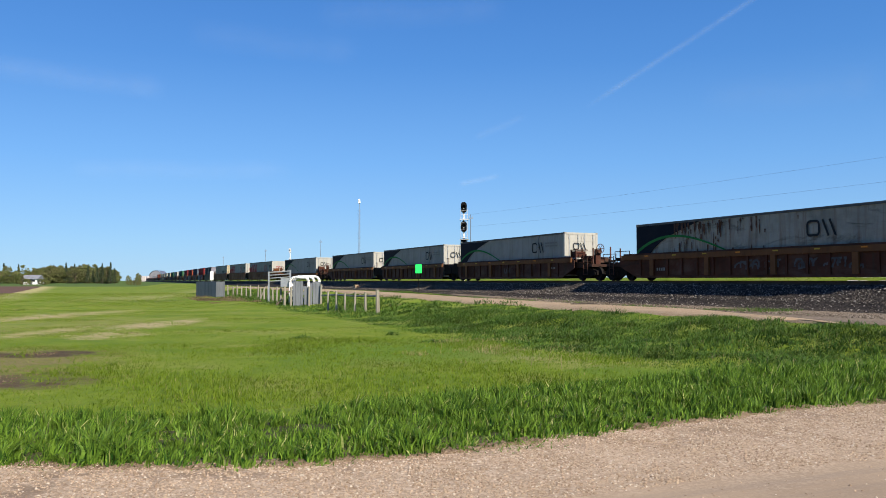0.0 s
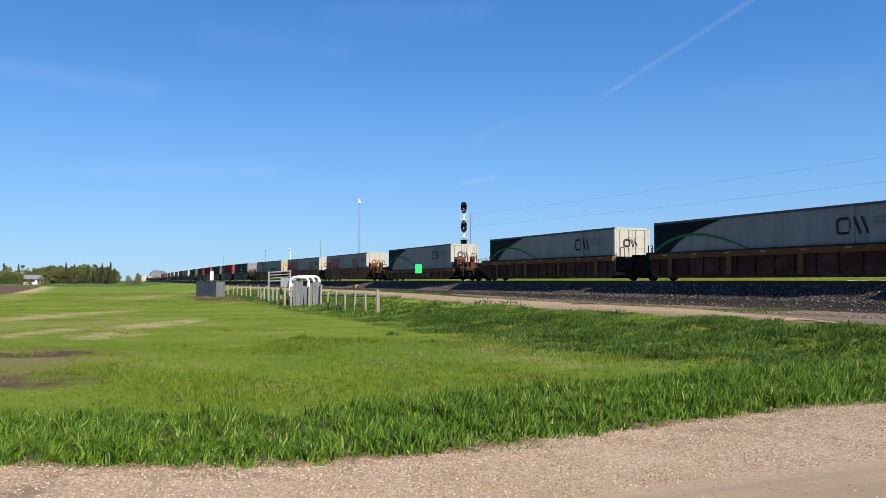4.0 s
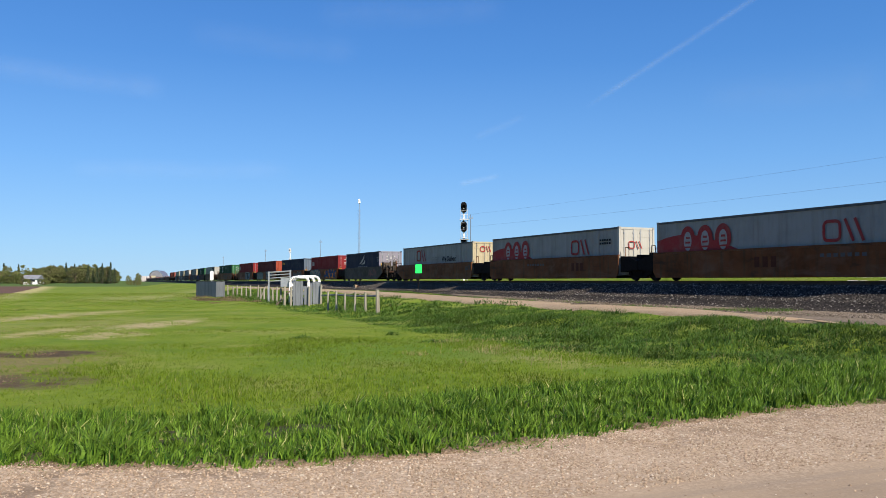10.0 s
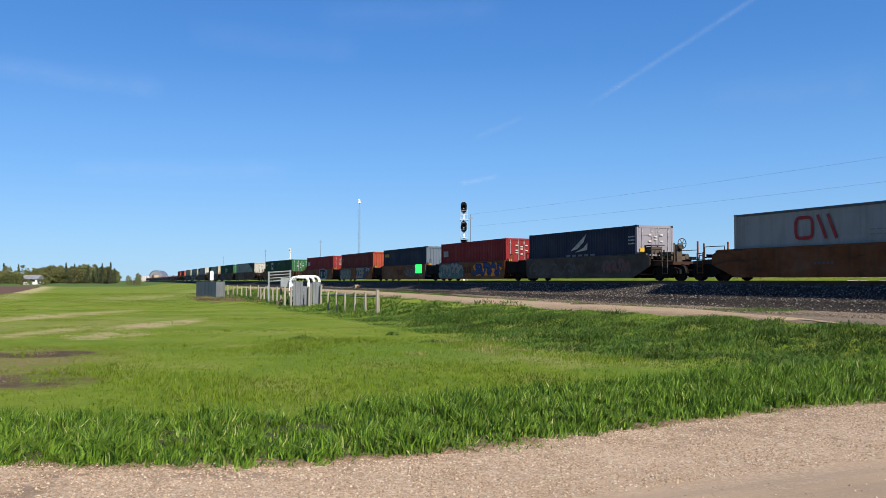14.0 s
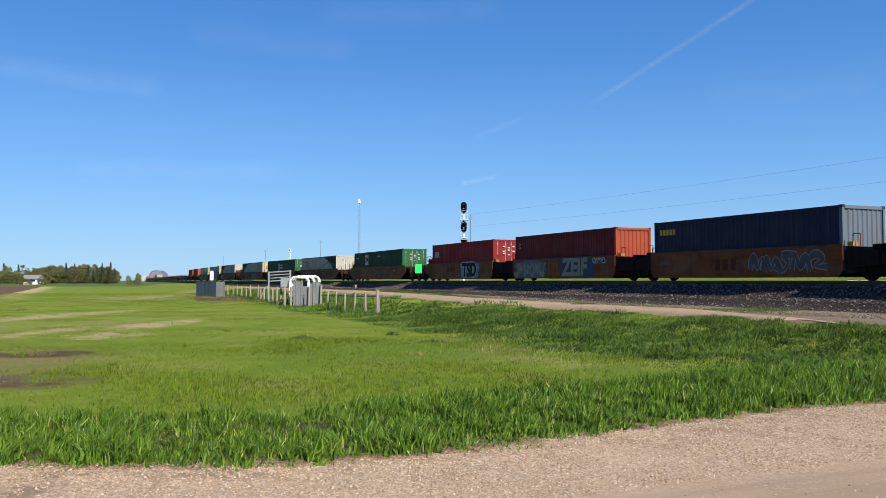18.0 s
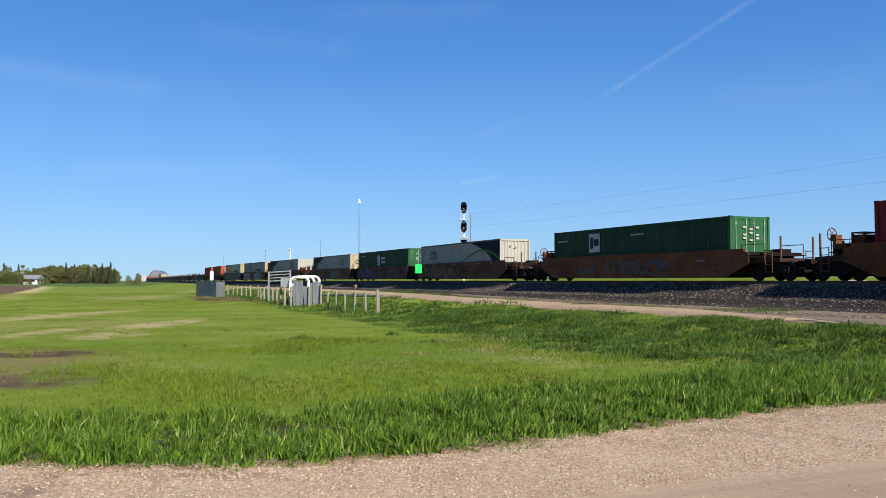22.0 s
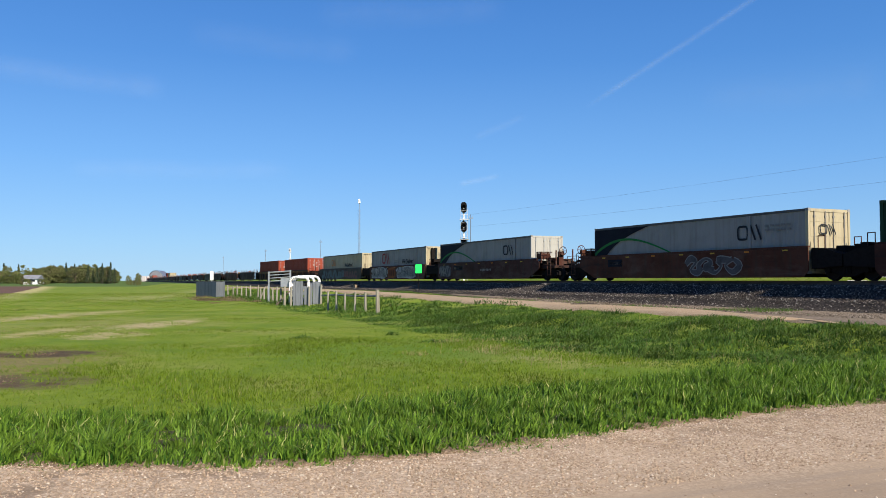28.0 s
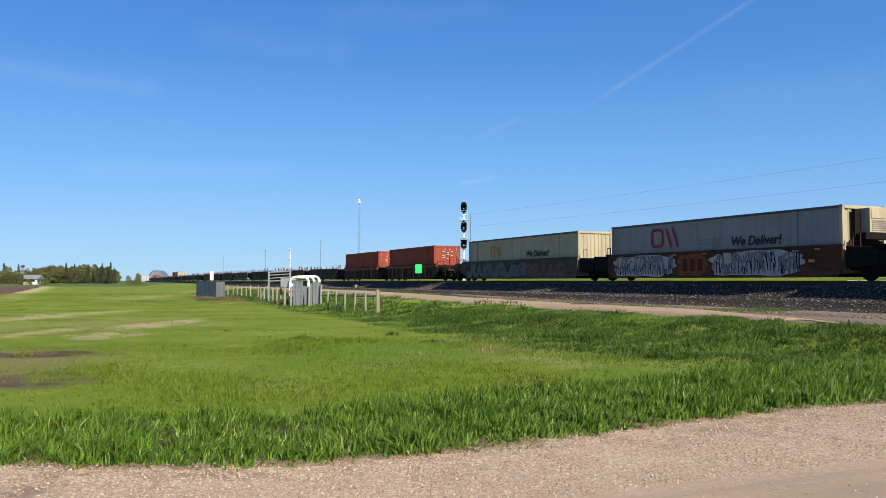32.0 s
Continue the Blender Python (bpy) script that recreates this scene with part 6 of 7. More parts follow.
def tank():
    """A white bent-tube cattle chute behind slate-grey boards."""
    y = 60.5
    x = sight(533, y)
    z0 = ground_at(x, y)
    t = thing("cattle_chute", "white bent-tube cattle chute in the corral", "cattle chute", Matrix.Translation((x, y, z0)))

    def hoop(b, xa, xb, dy, top, r=0.105):
        """An upright tube bow with rounded shoulders."""
        pts = [(xa, dy, -0.1), (xa, dy, top - 0.35)]
        pts += [(xa + 0.35 * (1 - math.cos(k * math.pi / 8)), dy, top - 0.35 + 0.35 * math.sin(k * math.pi / 8)) for k in range(1, 5)]
        pts += [(xb - 0.35 * (1 - math.cos(k * math.pi / 8)), dy, top - 0.35 + 0.35 * math.sin(k * math.pi / 8)) for k in range(4, 0, -1)]
        pts += [(xb, dy, top - 0.35), (xb, dy, -0.1)]
        for p, q in zip(pts, pts[1:]):
            tube(b, p, q, r, n=8)
    paint = painted("grimy_tube_paint", (0.66, 0.66, 0.65), (0.22, 0.22, 0.23), 0.6)
    for k in range(3):
        part("bow", lambda b: hoop(b, -0.80 + 0.06 * k, 0.56 + 0.32 * k, 0.5 * k, 1.95 + 0.03 * k), paint, t, smooth_=True)
    for xx, zz in ((-0.3, 1.96), (0.3, 1.96)):
        part("tie_bar", lambda b: tube(b, (xx, -0.05, zz), (xx + 0.2, 1.05, zz + 0.06), 0.06, n=6), paint, t)
    part("side_sheet", lambda b: box(b, -1.55, -0.84, 0.2, 0.24, 1.25, 1.92), GALV, t, "dull galvanised side sheet")
    part("head_gate", lambda b: (box(b, 0.2, 0.26, 0.6, 0.66, 0, 1.5), box(b, 0.42, 0.48, 0.6, 0.66, 0, 1.5), box(b, 0.2, 0.48, 0.59, 0.67, 0.7, 0.95)), UNDER, t)
    part("side_panel", lambda b: [box(b, -0.75, 0.5, 0.02, 0.06, 0.25 + 0.4 * k, 0.5 + 0.4 * k) for k in range(3)], BOARD, t)
    cols = [(519, 537, 1.84), (539, 546, 1.3), (549, 553, 1.6), (554, 568, 1.68)]
    for c0, c1, h in cols:
        yy = 59.0
        x0, x1 = sight(c0, yy), sight(c1, yy)
        solid("board_panel", lambda b: [box(b, x0 + (x1 - x0) * i / max(1, round((x1 - x0) / 0.2)), x0 + (x1 - x0) * (i + 0.94) / max(1, round((x1 - x0) / 0.2)), -0.03, 0.03, -0.1, h + 0.03 * (i % 2)) for i in range(max(1, round((x1 - x0) / 0.2)))],
              BOARD, "slate-grey upright boards standing before the chute", "board fence", Matrix.Translation((0, yy, ground_at(x0, yy))), "corral boards")
    for c in (504, 515, 547, 568):
        yy = 58.8
        solid("fence_post", lambda b: tube(b, (0, 0, -0.2), (0.03, 0, 1.42), 0.09, 0.08, 7), POST_WOOD, "weathered grey round wooden fence post", "fence post", Matrix.Translation((sight(c, yy), yy, ground_at(sight(c, yy), yy))), "corral fence posts")
    for c0, c1, y_ in ((459, 470, 73.0), (480, 472, 68.0)):
        solid("brace_pole", lambda b: tube(b, (sight(c0, y_), y_, ground_at(sight(c0, y_), y_) - 0.05), (sight(c1, y_), y_ + 0.2, ground_at(sight(c1, y_), y_) + 1.2), 0.06, n=6), POST_WOOD, "weathered pole leaning as a brace against the fence", "pole")
    # leaning brace
    yy = 59.5
    solid("brace_pole", lambda b: tube(b, (sight(488, yy), yy, ground_at(sight(488, yy), yy) - 0.05), (sight(513, yy), yy, ground_at(sight(513, yy), yy) + 1.05), 0.06, n=6), POLE_WOOD, "dark pole leaning as a brace against the corral", "pole")


tank()


def cattle_gate():
    """White tubular loading gate standing above the posts."""
    y = 66.0
    t = thing("corral_gate", "white tubular steel corral gate standing tall", "gate")
    x0, x1 = sight(476, y), sight(514, y)
    z = ground_at(x0, y)
    for i, x in enumerate((x0, x1)):
        part("gate_post", lambda b: box(b, x - 0.06, x + 0.06, y - 0.06, y + 0.06, z - 0.1, z + 2.48 + 0.12 * i), GALV, t)
    for k, dz in enumerate((2.40, 2.17, 1.93, 1.68)):
        part("gate_rail", lambda b: tube(b, (x0, y, z + dz), (x1, y, z + dz + 0.12), 0.06 if k == 0 else 0.045, n=6), GALV, t)


cattle_gate()


# ---- far side of the field: house, trees, dome ----
def crown_mesh(seed, h, w, spruce=False):
    """Leaf clumps: many small bent quads gathered round limb ends, uneven and with gaps."""
    r = np.random.RandomState(seed)
    vs, fs = [], []
    centres = []
    if spruce:
        for k in range(46):
            t = k / 45.0
            rad = w * 0.5 * (1 - t) ** 0.8 * r.uniform(0.7, 1.1)
            for j in range(5):
                a = r.uniform(0, math.tau)
                centres.append((rad * math.cos(a) * r.uniform(0.4, 1), rad * math.sin(a) * r.uniform(0.4, 1), h * (0.12 + 0.88 * t), 0.18 + 0.3 * (1 - t)))
    else:
        for k in range(46):
            a, el = r.uniform(0, math.tau), r.uniform(0.0, 1.0)
            rad = w * 0.5 * math.sqrt(max(0.05, 1 - (2 * el - 0.9) ** 2)) * r.uniform(0.45, 1.0)
            centres.append((rad * math.cos(a), rad * math.sin(a), h * (0.06 + 0.86 * el), r.uniform(0.5, 1.0) * w * 0.19))
    per = 7 if spruce else 34
    for cx, cy, cz, cr in centres:
        for _ in range(per):
            o = r.normal(0, 1, 3)
            o = o / np.linalg.norm(o) * cr * r.uniform(0.3, 1.0)
            c = np.array((cx, cy, cz)) + o * (1, 1, 0.8)
            size = r.uniform(0.13, 0.30) * (0.8 if spruce else 1.25)
            u = r.normal(0, 1, 3)
            u /= np.linalg.norm(u)
            v = np.cross(u, r.normal(0, 1, 3))
            v /= np.linalg.norm(v)
            i = len(vs)
            vs += [tuple(c - u * size), tuple(c + v * size * 0.6), tuple(c + u * size), tuple(c - v * size * 0.6)]
            fs.append((i, i + 1, i + 2, i + 3))
    me = bpy.data.meshes.new("crown")
    me.from_pydata(vs, [], fs)
    me.materials.append(NEEDLES if spruce else LEAVES)
    return me


def tree(seed, h, w, spruce, label):
    t = thing("tree", label, "tree", group="trees round the farmstead")

    def trunk(b):
        tube(b, (0, 0, -0.3), (0.05, 0, h * 0.45), 0.018 * h, 0.012 * h, 8)
        tube(b, (0.05, 0, h * 0.45), (0.1, 0.05, h * 0.85), 0.012 * h, 0.004 * h, 6)
        rr = random.Random(seed)
        for k in range(0 if spruce else 7):
            a, z = rr.uniform(0, math.tau), h * rr.uniform(0.25, 0.6)
            tube(b, (0.05, 0, z), (w * 0.38 * math.cos(a), w * 0.38 * math.sin(a), z + h * 0.25), 0.007 * h, 0.002 * h, 5)
    part("trunk", trunk, BARK, t)
    ob = new("crown", crown_mesh(seed, h, w, spruce))
    ob.parent = t
    return t


def build_trees():
    leafy_label, spruce_label = "broad leafy tree in fresh spring green", "dark narrow spruce tree"
    kinds = [tree(s, 7.0, 6.5, False, leafy_label) for s in (1, 2, 3)] + [tree(9, 10.0, 3.0, True, spruce_label)]
    used = [False] * 4
    rnd = random.Random(4)

    def put(k, col, y, scale, slim=1.0):
        x = sight(col, y)
        m = Matrix.Translation((x, y, ground_at(x, y) if y < 500 else 1.2)) @ pose(0, 0, 0, 0, 0, rnd.uniform(0, 360))
        if not used[k]:
            kinds[k].matrix_basis = m @ Matrix.Diagonal((scale * slim, scale * slim, scale, 1))
            used[k] = True
        else:
            c = copy_thing(kinds[k], m)
            c.scale = (scale * slim, scale * slim, scale * rnd.uniform(0.9, 1.1))
    # tall wood
    for i in range(52):
        col = 60 + (205 - 60) * (i + 0.5) / 52 + rnd.uniform(-3, 3)
        rise = 0.72 + 0.35 * math.sin(math.pi * min(max((col - 55) / 150.0, 0), 1)) ** 0.5
        put(i % 3, col, rnd.uniform(285, 330), rise * rnd.uniform(0.75, 1.0))
    for col, sc in ((117, 0.86), (132, 0.80), (156, 0.74), (165, 0.62), (172, 0.68), (181, 0.84), (189, 0.66), (196, 0.80), (203, 0.66), (7, 0.90), (33, 0.76), (124, 0.68)):
        put(3, col, rnd.uniform(282, 300), sc * 0.86, 1.15)
    for i in range(14):
        put(i % 3, -48 + i * 6.8 + rnd.uniform(-2, 2), rnd.uniform(270, 310), rnd.uniform(0.55, 0.85))
    for col, sc in ((47, 0.28), (53, 0.22), (73, 0.3), (79, 0.34), (40, 0.34)):
        put(rnd.randrange(3), col, rnd.uniform(250, 254), sc)
    for col, sc in ((227, 0.36), (232, 0.30), (238, 0.24), (243, 0.34), (248, 0.30), (245, 0.48)):
        put(rnd.randrange(3), col, rnd.uniform(232, 250), sc * 1.15, 0.5)


build_trees()


def house():
    y = 262.0
    x0, x1 = sight(45, y), sight(76, y)
    z = ground_at(x0, y)
    hs = thing("house", "low white bungalow with a grey shingle roof", "house")
    xc, w = (x0 + x1) / 2 - 0.3, (x1 - x0) * 0.78
    m = Matrix.Translation((xc, y, z)) @ pose(0, 0, 0, 0, 0, 8)
    part("wall", lambda b: box(b, -w / 2, w / 2, -3.2, 3.2, 0, 1.75), SIDING, hs, m=m)
    part("roof", lambda b: [b.faces.new([b.verts.new(p) for p in q]) for q in (
        ((-w / 2 - 0.4, -3.7, 1.65), (w / 2 + 0.4, -3.7, 1.65), (w / 2 + 0.4, 0, 3.0), (-w / 2 - 0.4, 0, 3.0)),
        ((-w / 2 - 0.4, 0, 3.0), (w / 2 + 0.4, 0, 3.0), (w / 2 + 0.4, 3.7, 1.65), (-w / 2 - 0.4, 3.7, 1.65)),
        ((-w / 2 - 0.4, -3.7, 1.65), (-w / 2 - 0.4, 0, 3.0), (-w / 2 - 0.4, 3.7, 1.65)),
        ((w / 2 + 0.4, -3.7, 1.65), (w / 2 + 0.4, 3.7, 1.65), (w / 2 + 0.4, 0, 3.0)),
        ((-w / 2 - 0.4, -3.7, 1.65), (-w / 2 - 0.4, 3.7, 1.65), (w / 2 + 0.4, 3.7, 1.65), (w / 2 + 0.4, -3.7, 1.65)))], ROOF, hs, m=m)
    for k, xx in enumerate((-0.32, -0.05, 0.26)):
        win = part("window", lambda b: box(b, -0.7, 0.7, -0.05, 0.05, 0, 0.85), SIDING, hs, m=m @ pose(xx * w, -3.22, 0.75), key="hw")
        part("pane", lambda b: box(b, -0.6, 0.6, -0.07, -0.052, 0.08, 0.77), GLASS, win, key="hp")
    part("door", lambda b: box(b, -0.45, 0.45, -0.06, 0.0, 0, 1.7), BOARD, hs, m=m @ pose(0.12 * w, -3.21, 0))


house()


def dome():
    """A long rounded storage shed far down the line with pale tanks beside it."""
    y = 620.0
    x0, x1 = sight(262, y), sight(290, y)
    w, z = (x1 - x0) / 2, 1.0
    sh = thing("storage_shed", "rounded grey sheet-metal storage shed", "shed", Matrix.Translation(((x0 + x1) / 2, y, z)))

    def shell(b):
        prof = [(w * math.cos(math.pi * k / 20), 8.4 * math.sin(math.pi * k / 20) ** 0.8) for k in range(21)]
        rings = [[b.verts.new((px, yy, pz)) for px, pz in prof] for yy in (0, 4, 8, 12)]
        for a, c in zip(rings, rings[1:]):
            for k in range(20):
                b.faces.new((a[k], a[k + 1], c[k + 1], c[k]))
    part("roof", shell, DOME, sh, smooth_=True)

    def gable(b):
        prof = [(w * 0.97 * math.cos(math.pi * k / 20), 8.1 * math.sin(math.pi * k / 20) ** 0.8) for k in range(21)]
        b.faces.new([b.verts.new((px, 0.4, pz)) for px, pz in prof])
    part("end_wall", gable, mottled("shed_end", (0.17, 0.175, 0.20), (0.12, 0.125, 0.145), 0.4), sh)
    part("door", lambda b: box(b, -2.5, 2.5, 0.2, 0.38, 0, 4.0), BOARD, sh)
    for i, c in enumerate((253, 257, 262)):
        xx = sight(c, y)
        solid("storage_tank", lambda b: (tube(b, (0, 0, 0), (0, 0, 3.6), 1.2, n=14), tube(b, (0, 0, 3.6), (0, 0, 4.2), 1.2, 0.2, n=14)), TANK_PAINT, "pale upright storage tank with a cone top", "tank", Matrix.Translation((xx, y, 1.0)), "storage tanks")


dome()


# ---- grass, stones ----
def blades(name, n, region, height, width, lean, mat, label, seed, keep=None, centre=None, sway=(0.15, -0.05), rough_=0.5, tufted=0.45, per=14, bunch=0.0):
    """n blades over a region of the plan (d0, d1, a0, a1), gathered in tufts of about per; heights and widths are spans; bunch: how far tufts differ in height and lean."""
    r = np.random.RandomState(seed)
    d0, d1, a0, a1 = region
    d, a = r.uniform(d0, d1, n), r.uniform(a0, a1, n)
    k = max(8, n // per)
    cd, ca = r.uniform(d0, d1, k), r.uniform(a0, a1, k)
    pick = r.randint(0, k, n)
    tuft = r.rand(n) < tufted
    sp = np.sqrt((d1 - d0) * (a1 - a0) / k) * 0.3
    off_d, off_a = r.normal(0, sp, n), r.normal(0, sp, n)
    d = np.where(tuft, np.clip(cd[pick] + off_d, d0, d1), d)
    a = np.where(tuft, np.clip(ca[pick] + off_a, a0, a1), a)
    grow = np.where(tuft, (1 + 1.4 * bunch * r.uniform(-1, 1.1, k))[pick], 1 - 0.45 * bunch)
    nod = np.where(tuft[:, None], r.normal(0, 0.4 * bunch, (k, 2))[pick], 0.0)
    share = np.array([keep(x, y) for x, y in zip(d, a)]) if keep else np.ones(n)
    ok = r.rand(n) < np.sqrt(share)
    d, a, share, grow, nod = d[ok], a[ok], share[ok], grow[ok], nod[ok]
    n = len(d)
    z = np.array([land(x, y) for x, y in zip(d, a)]) - 0.02
    base = np.stack([N.x * d - U.x * a, N.y * d - U.y * a, z], axis=1)
    patch = np.array([noise.noise((x * 0.55, y * 0.55, seed * 1.7)) for x, y in zip(d, a)])
    h = r.uniform(*height, n) * (1 + rough_ * patch) * (0.25 + 0.75 * share) * grow
    w = r.uniform(*width, n)
    ang = r.uniform(0, math.tau, n)
    side = np.stack([np.cos(ang), np.sin(ang), np.zeros(n)], axis=1) * w[:, None] / 2
    tilt = r.normal(0, lean, (n, 2)) + np.array(sway) + nod
    up = np.stack([tilt[:, 0], tilt[:, 1], np.ones(n)], axis=1)
    mid_ = base + up * (h * 0.55)[:, None] * np.array((0.55, 0.55, 1))
    curl = r.rand(n) ** 2
    tip = base + up * h[:, None] * np.stack([1.2 + 1.5 * curl, 1.2 + 1.5 * curl, 0.95 - 0.38 * curl], axis=1)
    verts = np.stack([base - side, base + side, mid_ - side * 0.75, mid_ + side * 0.75, tip], axis=1).reshape(-1, 3)
    if centre is not None:
        verts = verts - np.array(centre)
    i = np.arange(n) * 5
    quads = np.stack([i, i + 1, i + 3, i + 2], axis=1)
    tris = np.stack([i + 2, i + 3, i + 4], axis=1)
    return raw(name, verts, [(4, quads), (3, tris)], mat, label, "grass")


def pebbles(name, n, place, size, mat, label, category, seed):
    """Loose stones: squat uneven eight-sided lumps."""
    r = np.random.RandomState(seed)
    c = np.array([place(r) for _ in range(n)])
    s = r.uniform(*size, n) * r.uniform(0.6, 1.4, n)
    dirs = np.array([(1, 0, 0), (0, 1, 0), (-1, 0, 0), (0, -1, 0), (0, 0, 0.7), (0, 0, -0.7)])
    ang = r.uniform(0, math.tau, n)
    co, si = np.cos(ang), np.sin(ang)
    jit = dirs[None] * r.uniform(0.6, 1.2, (n, 6, 1)) + r.normal(0, 0.12, (n, 6, 3))
    x = jit[..., 0] * co[:, None] - jit[..., 1] * si[:, None]
    y = jit[..., 0] * si[:, None] + jit[..., 1] * co[:, None]
    v = np.stack([x, y, jit[..., 2]], axis=2) * s[:, None, None] + c[:, None, :]
    i = np.arange(n)[:, None] * 6
    f = np.array([(0, 1, 4), (1, 2, 4), (2, 3, 4), (3, 0, 4), (1, 0, 5), (2, 1, 5), (3, 2, 5), (0, 3, 5)])
    tris = (i[:, None, :] + f[None]).reshape(-1, 3)
    return raw(name, v.reshape(-1, 3), [(3, tris)], mat, label, category)


def verge_front(d):
    """Road side of the tall grass, along the road."""
    f = float(np.interp(d, [-4, -0.8, 0.7, 1.6, 3.1, 5.4, 7.6, 10, 15], [8.6, 8.1, 7.4, 7.15, 7.05, 7.35, 7.65, 7.6, 7.8]))
    return f - 0.17 + 0.10 * noise.noise((d * 1.1, 1.2, 0)) + 0.10 * noise.noise((d * 3.1, 5.2, 0))


def verge_back(d):
    f = float(np.interp(d, [-4, -0.9, 0.9, 2.1, 3.4, 4.7, 6.5, 9.4, 15], [12.0, 11.4, 9.6, 9.2, 9.7, 10.25, 10.3, 11.2, 11.8]))
    return f + 0.22 * noise.noise((d * 0.9, 9.2, 0)) + 0.15 * noise.noise((d * 2.3, 2.2, 0))


def verge_share(d, a):
    f, b = verge_front(d), verge_back(d)
    return smooth(f - 0.28, f + 0.22, a) * (1 - smooth(b - 0.15, b + 0.2, a))


SWAYING = []
for _k in range(32):
    _d = -3.6 + 0.6 * _k
    _c = at(_d + 0.3, -9.2, land(_d + 0.3, 9.2))
    _g = blades("grass_verge", 8000, (_d, _d + 0.6, 6.6, 12.2), (0.125, 0.23), (0.013, 0.029), 0.13, GRASS_TALL, "tall lush green grass swaying along the road verge", 100 + _k, verge_share, _c, rough_=0.5, tufted=0.75, per=40, bunch=0.26, sway=(0.05, -0.02))
    SWAYING.append((_g, _c, _k))


def field_share(d, a):
    f = 1 - smooth(12.2, 14.2, d + 0.8 * noise.noise((a * 0.12, 3.1, 0)))
    if a < 12.4:
        f *= smooth(-0.4, 0.1, a - verge_back(d))
    p = N * d - U * a
    for x, y, rx, ry, _, k, _g in STAINS[:9]:
        e = ((p.x - x) / rx) ** 2 + ((p.y - y) / ry) ** 2 + 0.9 * noise.noise((p.x * 0.5, p.y * 0.5, 0.7))
        f *= 1 - 0.9 * k * (1 - smooth(0.3, 1.4, e))
    return f * (0.45 + 0.55 * smooth(-0.3, 0.3, noise.noise((d * 0.25, a * 0.25, 7.7))))


def bank_share(d, a):
    dd = d - bend(-a)
    top = 20.9 + 0.9 * smooth(34, 20, a) + 0.5 * noise.noise((a * 0.2, 6.6, 0)) if a < 40 else 20.6 + 0.5 * noise.noise((a * 0.2, 6.6, 0))
    return smooth(11.7, 14.6, dd + 0.8 * noise.noise((a * 0.12, 3.1, 0)) + 1.3 * noise.noise((a * 0.5, dd * 0.5, 3.7))) * (1 - smooth(top - 3.6, top + 0.2, dd + 1.2 * noise.noise((a * 0.3, dd * 0.3, 1.0))))


blades("field_grass", 160000, (-5, 15, 9.2, 28), (0.05, 0.16), (0.008, 0.017), 0.42, GRASS_FIELD, "short light green field grass", 11, field_share, tufted=0.45, per=16, bunch=0.22)
blades("field_grass", 85000, (-9, 16, 28, 62), (0.04, 0.10), (0.012, 0.026), 0.45, GRASS_FIELD, "short light green field grass", 12, field_share, tufted=0.45, per=16, bunch=0.25)
blades("field_grass", 40000, (-16, 14, 62, 130), (0.05, 0.12), (0.04, 0.08), 0.35, GRASS_FIELD, "short light green field grass", 18, field_share)
blades("bank_grass", 135000, (12, 24.5, 8.5, 40), (0.07, 0.24), (0.016, 0.036), 0.6, GRASS_BANK, "dark green rough grass on the railway bank", 13, bank_share, rough_=1.0)
blades("bank_grass", 45000, (12, 24, 40, 105), (0.10, 0.28), (0.035, 0.08), 0.6, GRASS_BANK, "dark green rough grass on the railway bank", 14, bank_share, rough_=1.0)
blades("far_grass", 26000, (35, 44, 14, 110), (0.05, 0.13), (0.03, 0.07), 0.3, GRASS_FIELD, "light green grass beyond the railway line", 15, lambda d, a: smooth(34.5, 37.5, d - bend(-a)))
blades("toe_grass", 24000, (24.0, 26.8, 24, 76), (0.10, 0.26), (0.02, 0.05), 0.35, GRASS_BANK, "patchy grass between dirt track and ballast", 19, lambda d, a: 0.9 * smooth(-0.2, 0.25, noise.noise((d * 0.8, a * 0.18, 8.8)) - 0.2 * abs(d - 25.3)))
blades("toe_grass", 12000, (20.0, 22.6, 28, 112), (0.06, 0.2), (0.025, 0.06), 0.35, GRASS_BANK, "patchy grass creeping over the dirt track edge", 20, lambda d, a: 0.9 * smooth(-0.05, 0.35, noise.noise((d * 0.6, a * 0.22, 5.8)) + 0.25 * (21.2 - d)))
blades("toe_grass", 5000, (21.2, 25.4, 10, 30), (0.06, 0.18), (0.02, 0.04), 0.4, GRASS_BANK, "sparse grass coming up through the gravel apron", 33, lambda d, a: 0.8 * smooth(0.12, 0.4, noise.noise((d * 0.6, a * 0.25, 2.8))))
blades("dry_grass", 6000, (8.0, 14.5, 17.5, 25), (0.12, 0.34), (0.008, 0.016), 0.4, GRASS_DRY, "bleached dry grass in the ditch", 16, lambda d, a: 0.6 * smooth(0.0, 0.35, noise.noise((d * 0.5, a * 0.5, 2.2))))
blades("dry_grass", 9000, (9.5, 13.5, 66, 86), (0.14, 0.40), (0.03, 0.06), 0.6, GRASS_BROWN, "bleached dry grass by the corral fence", 17, lambda d, a: smooth(-0.2, 0.35, noise.noise((d * 0.4, a * 0.3, 4.2))))


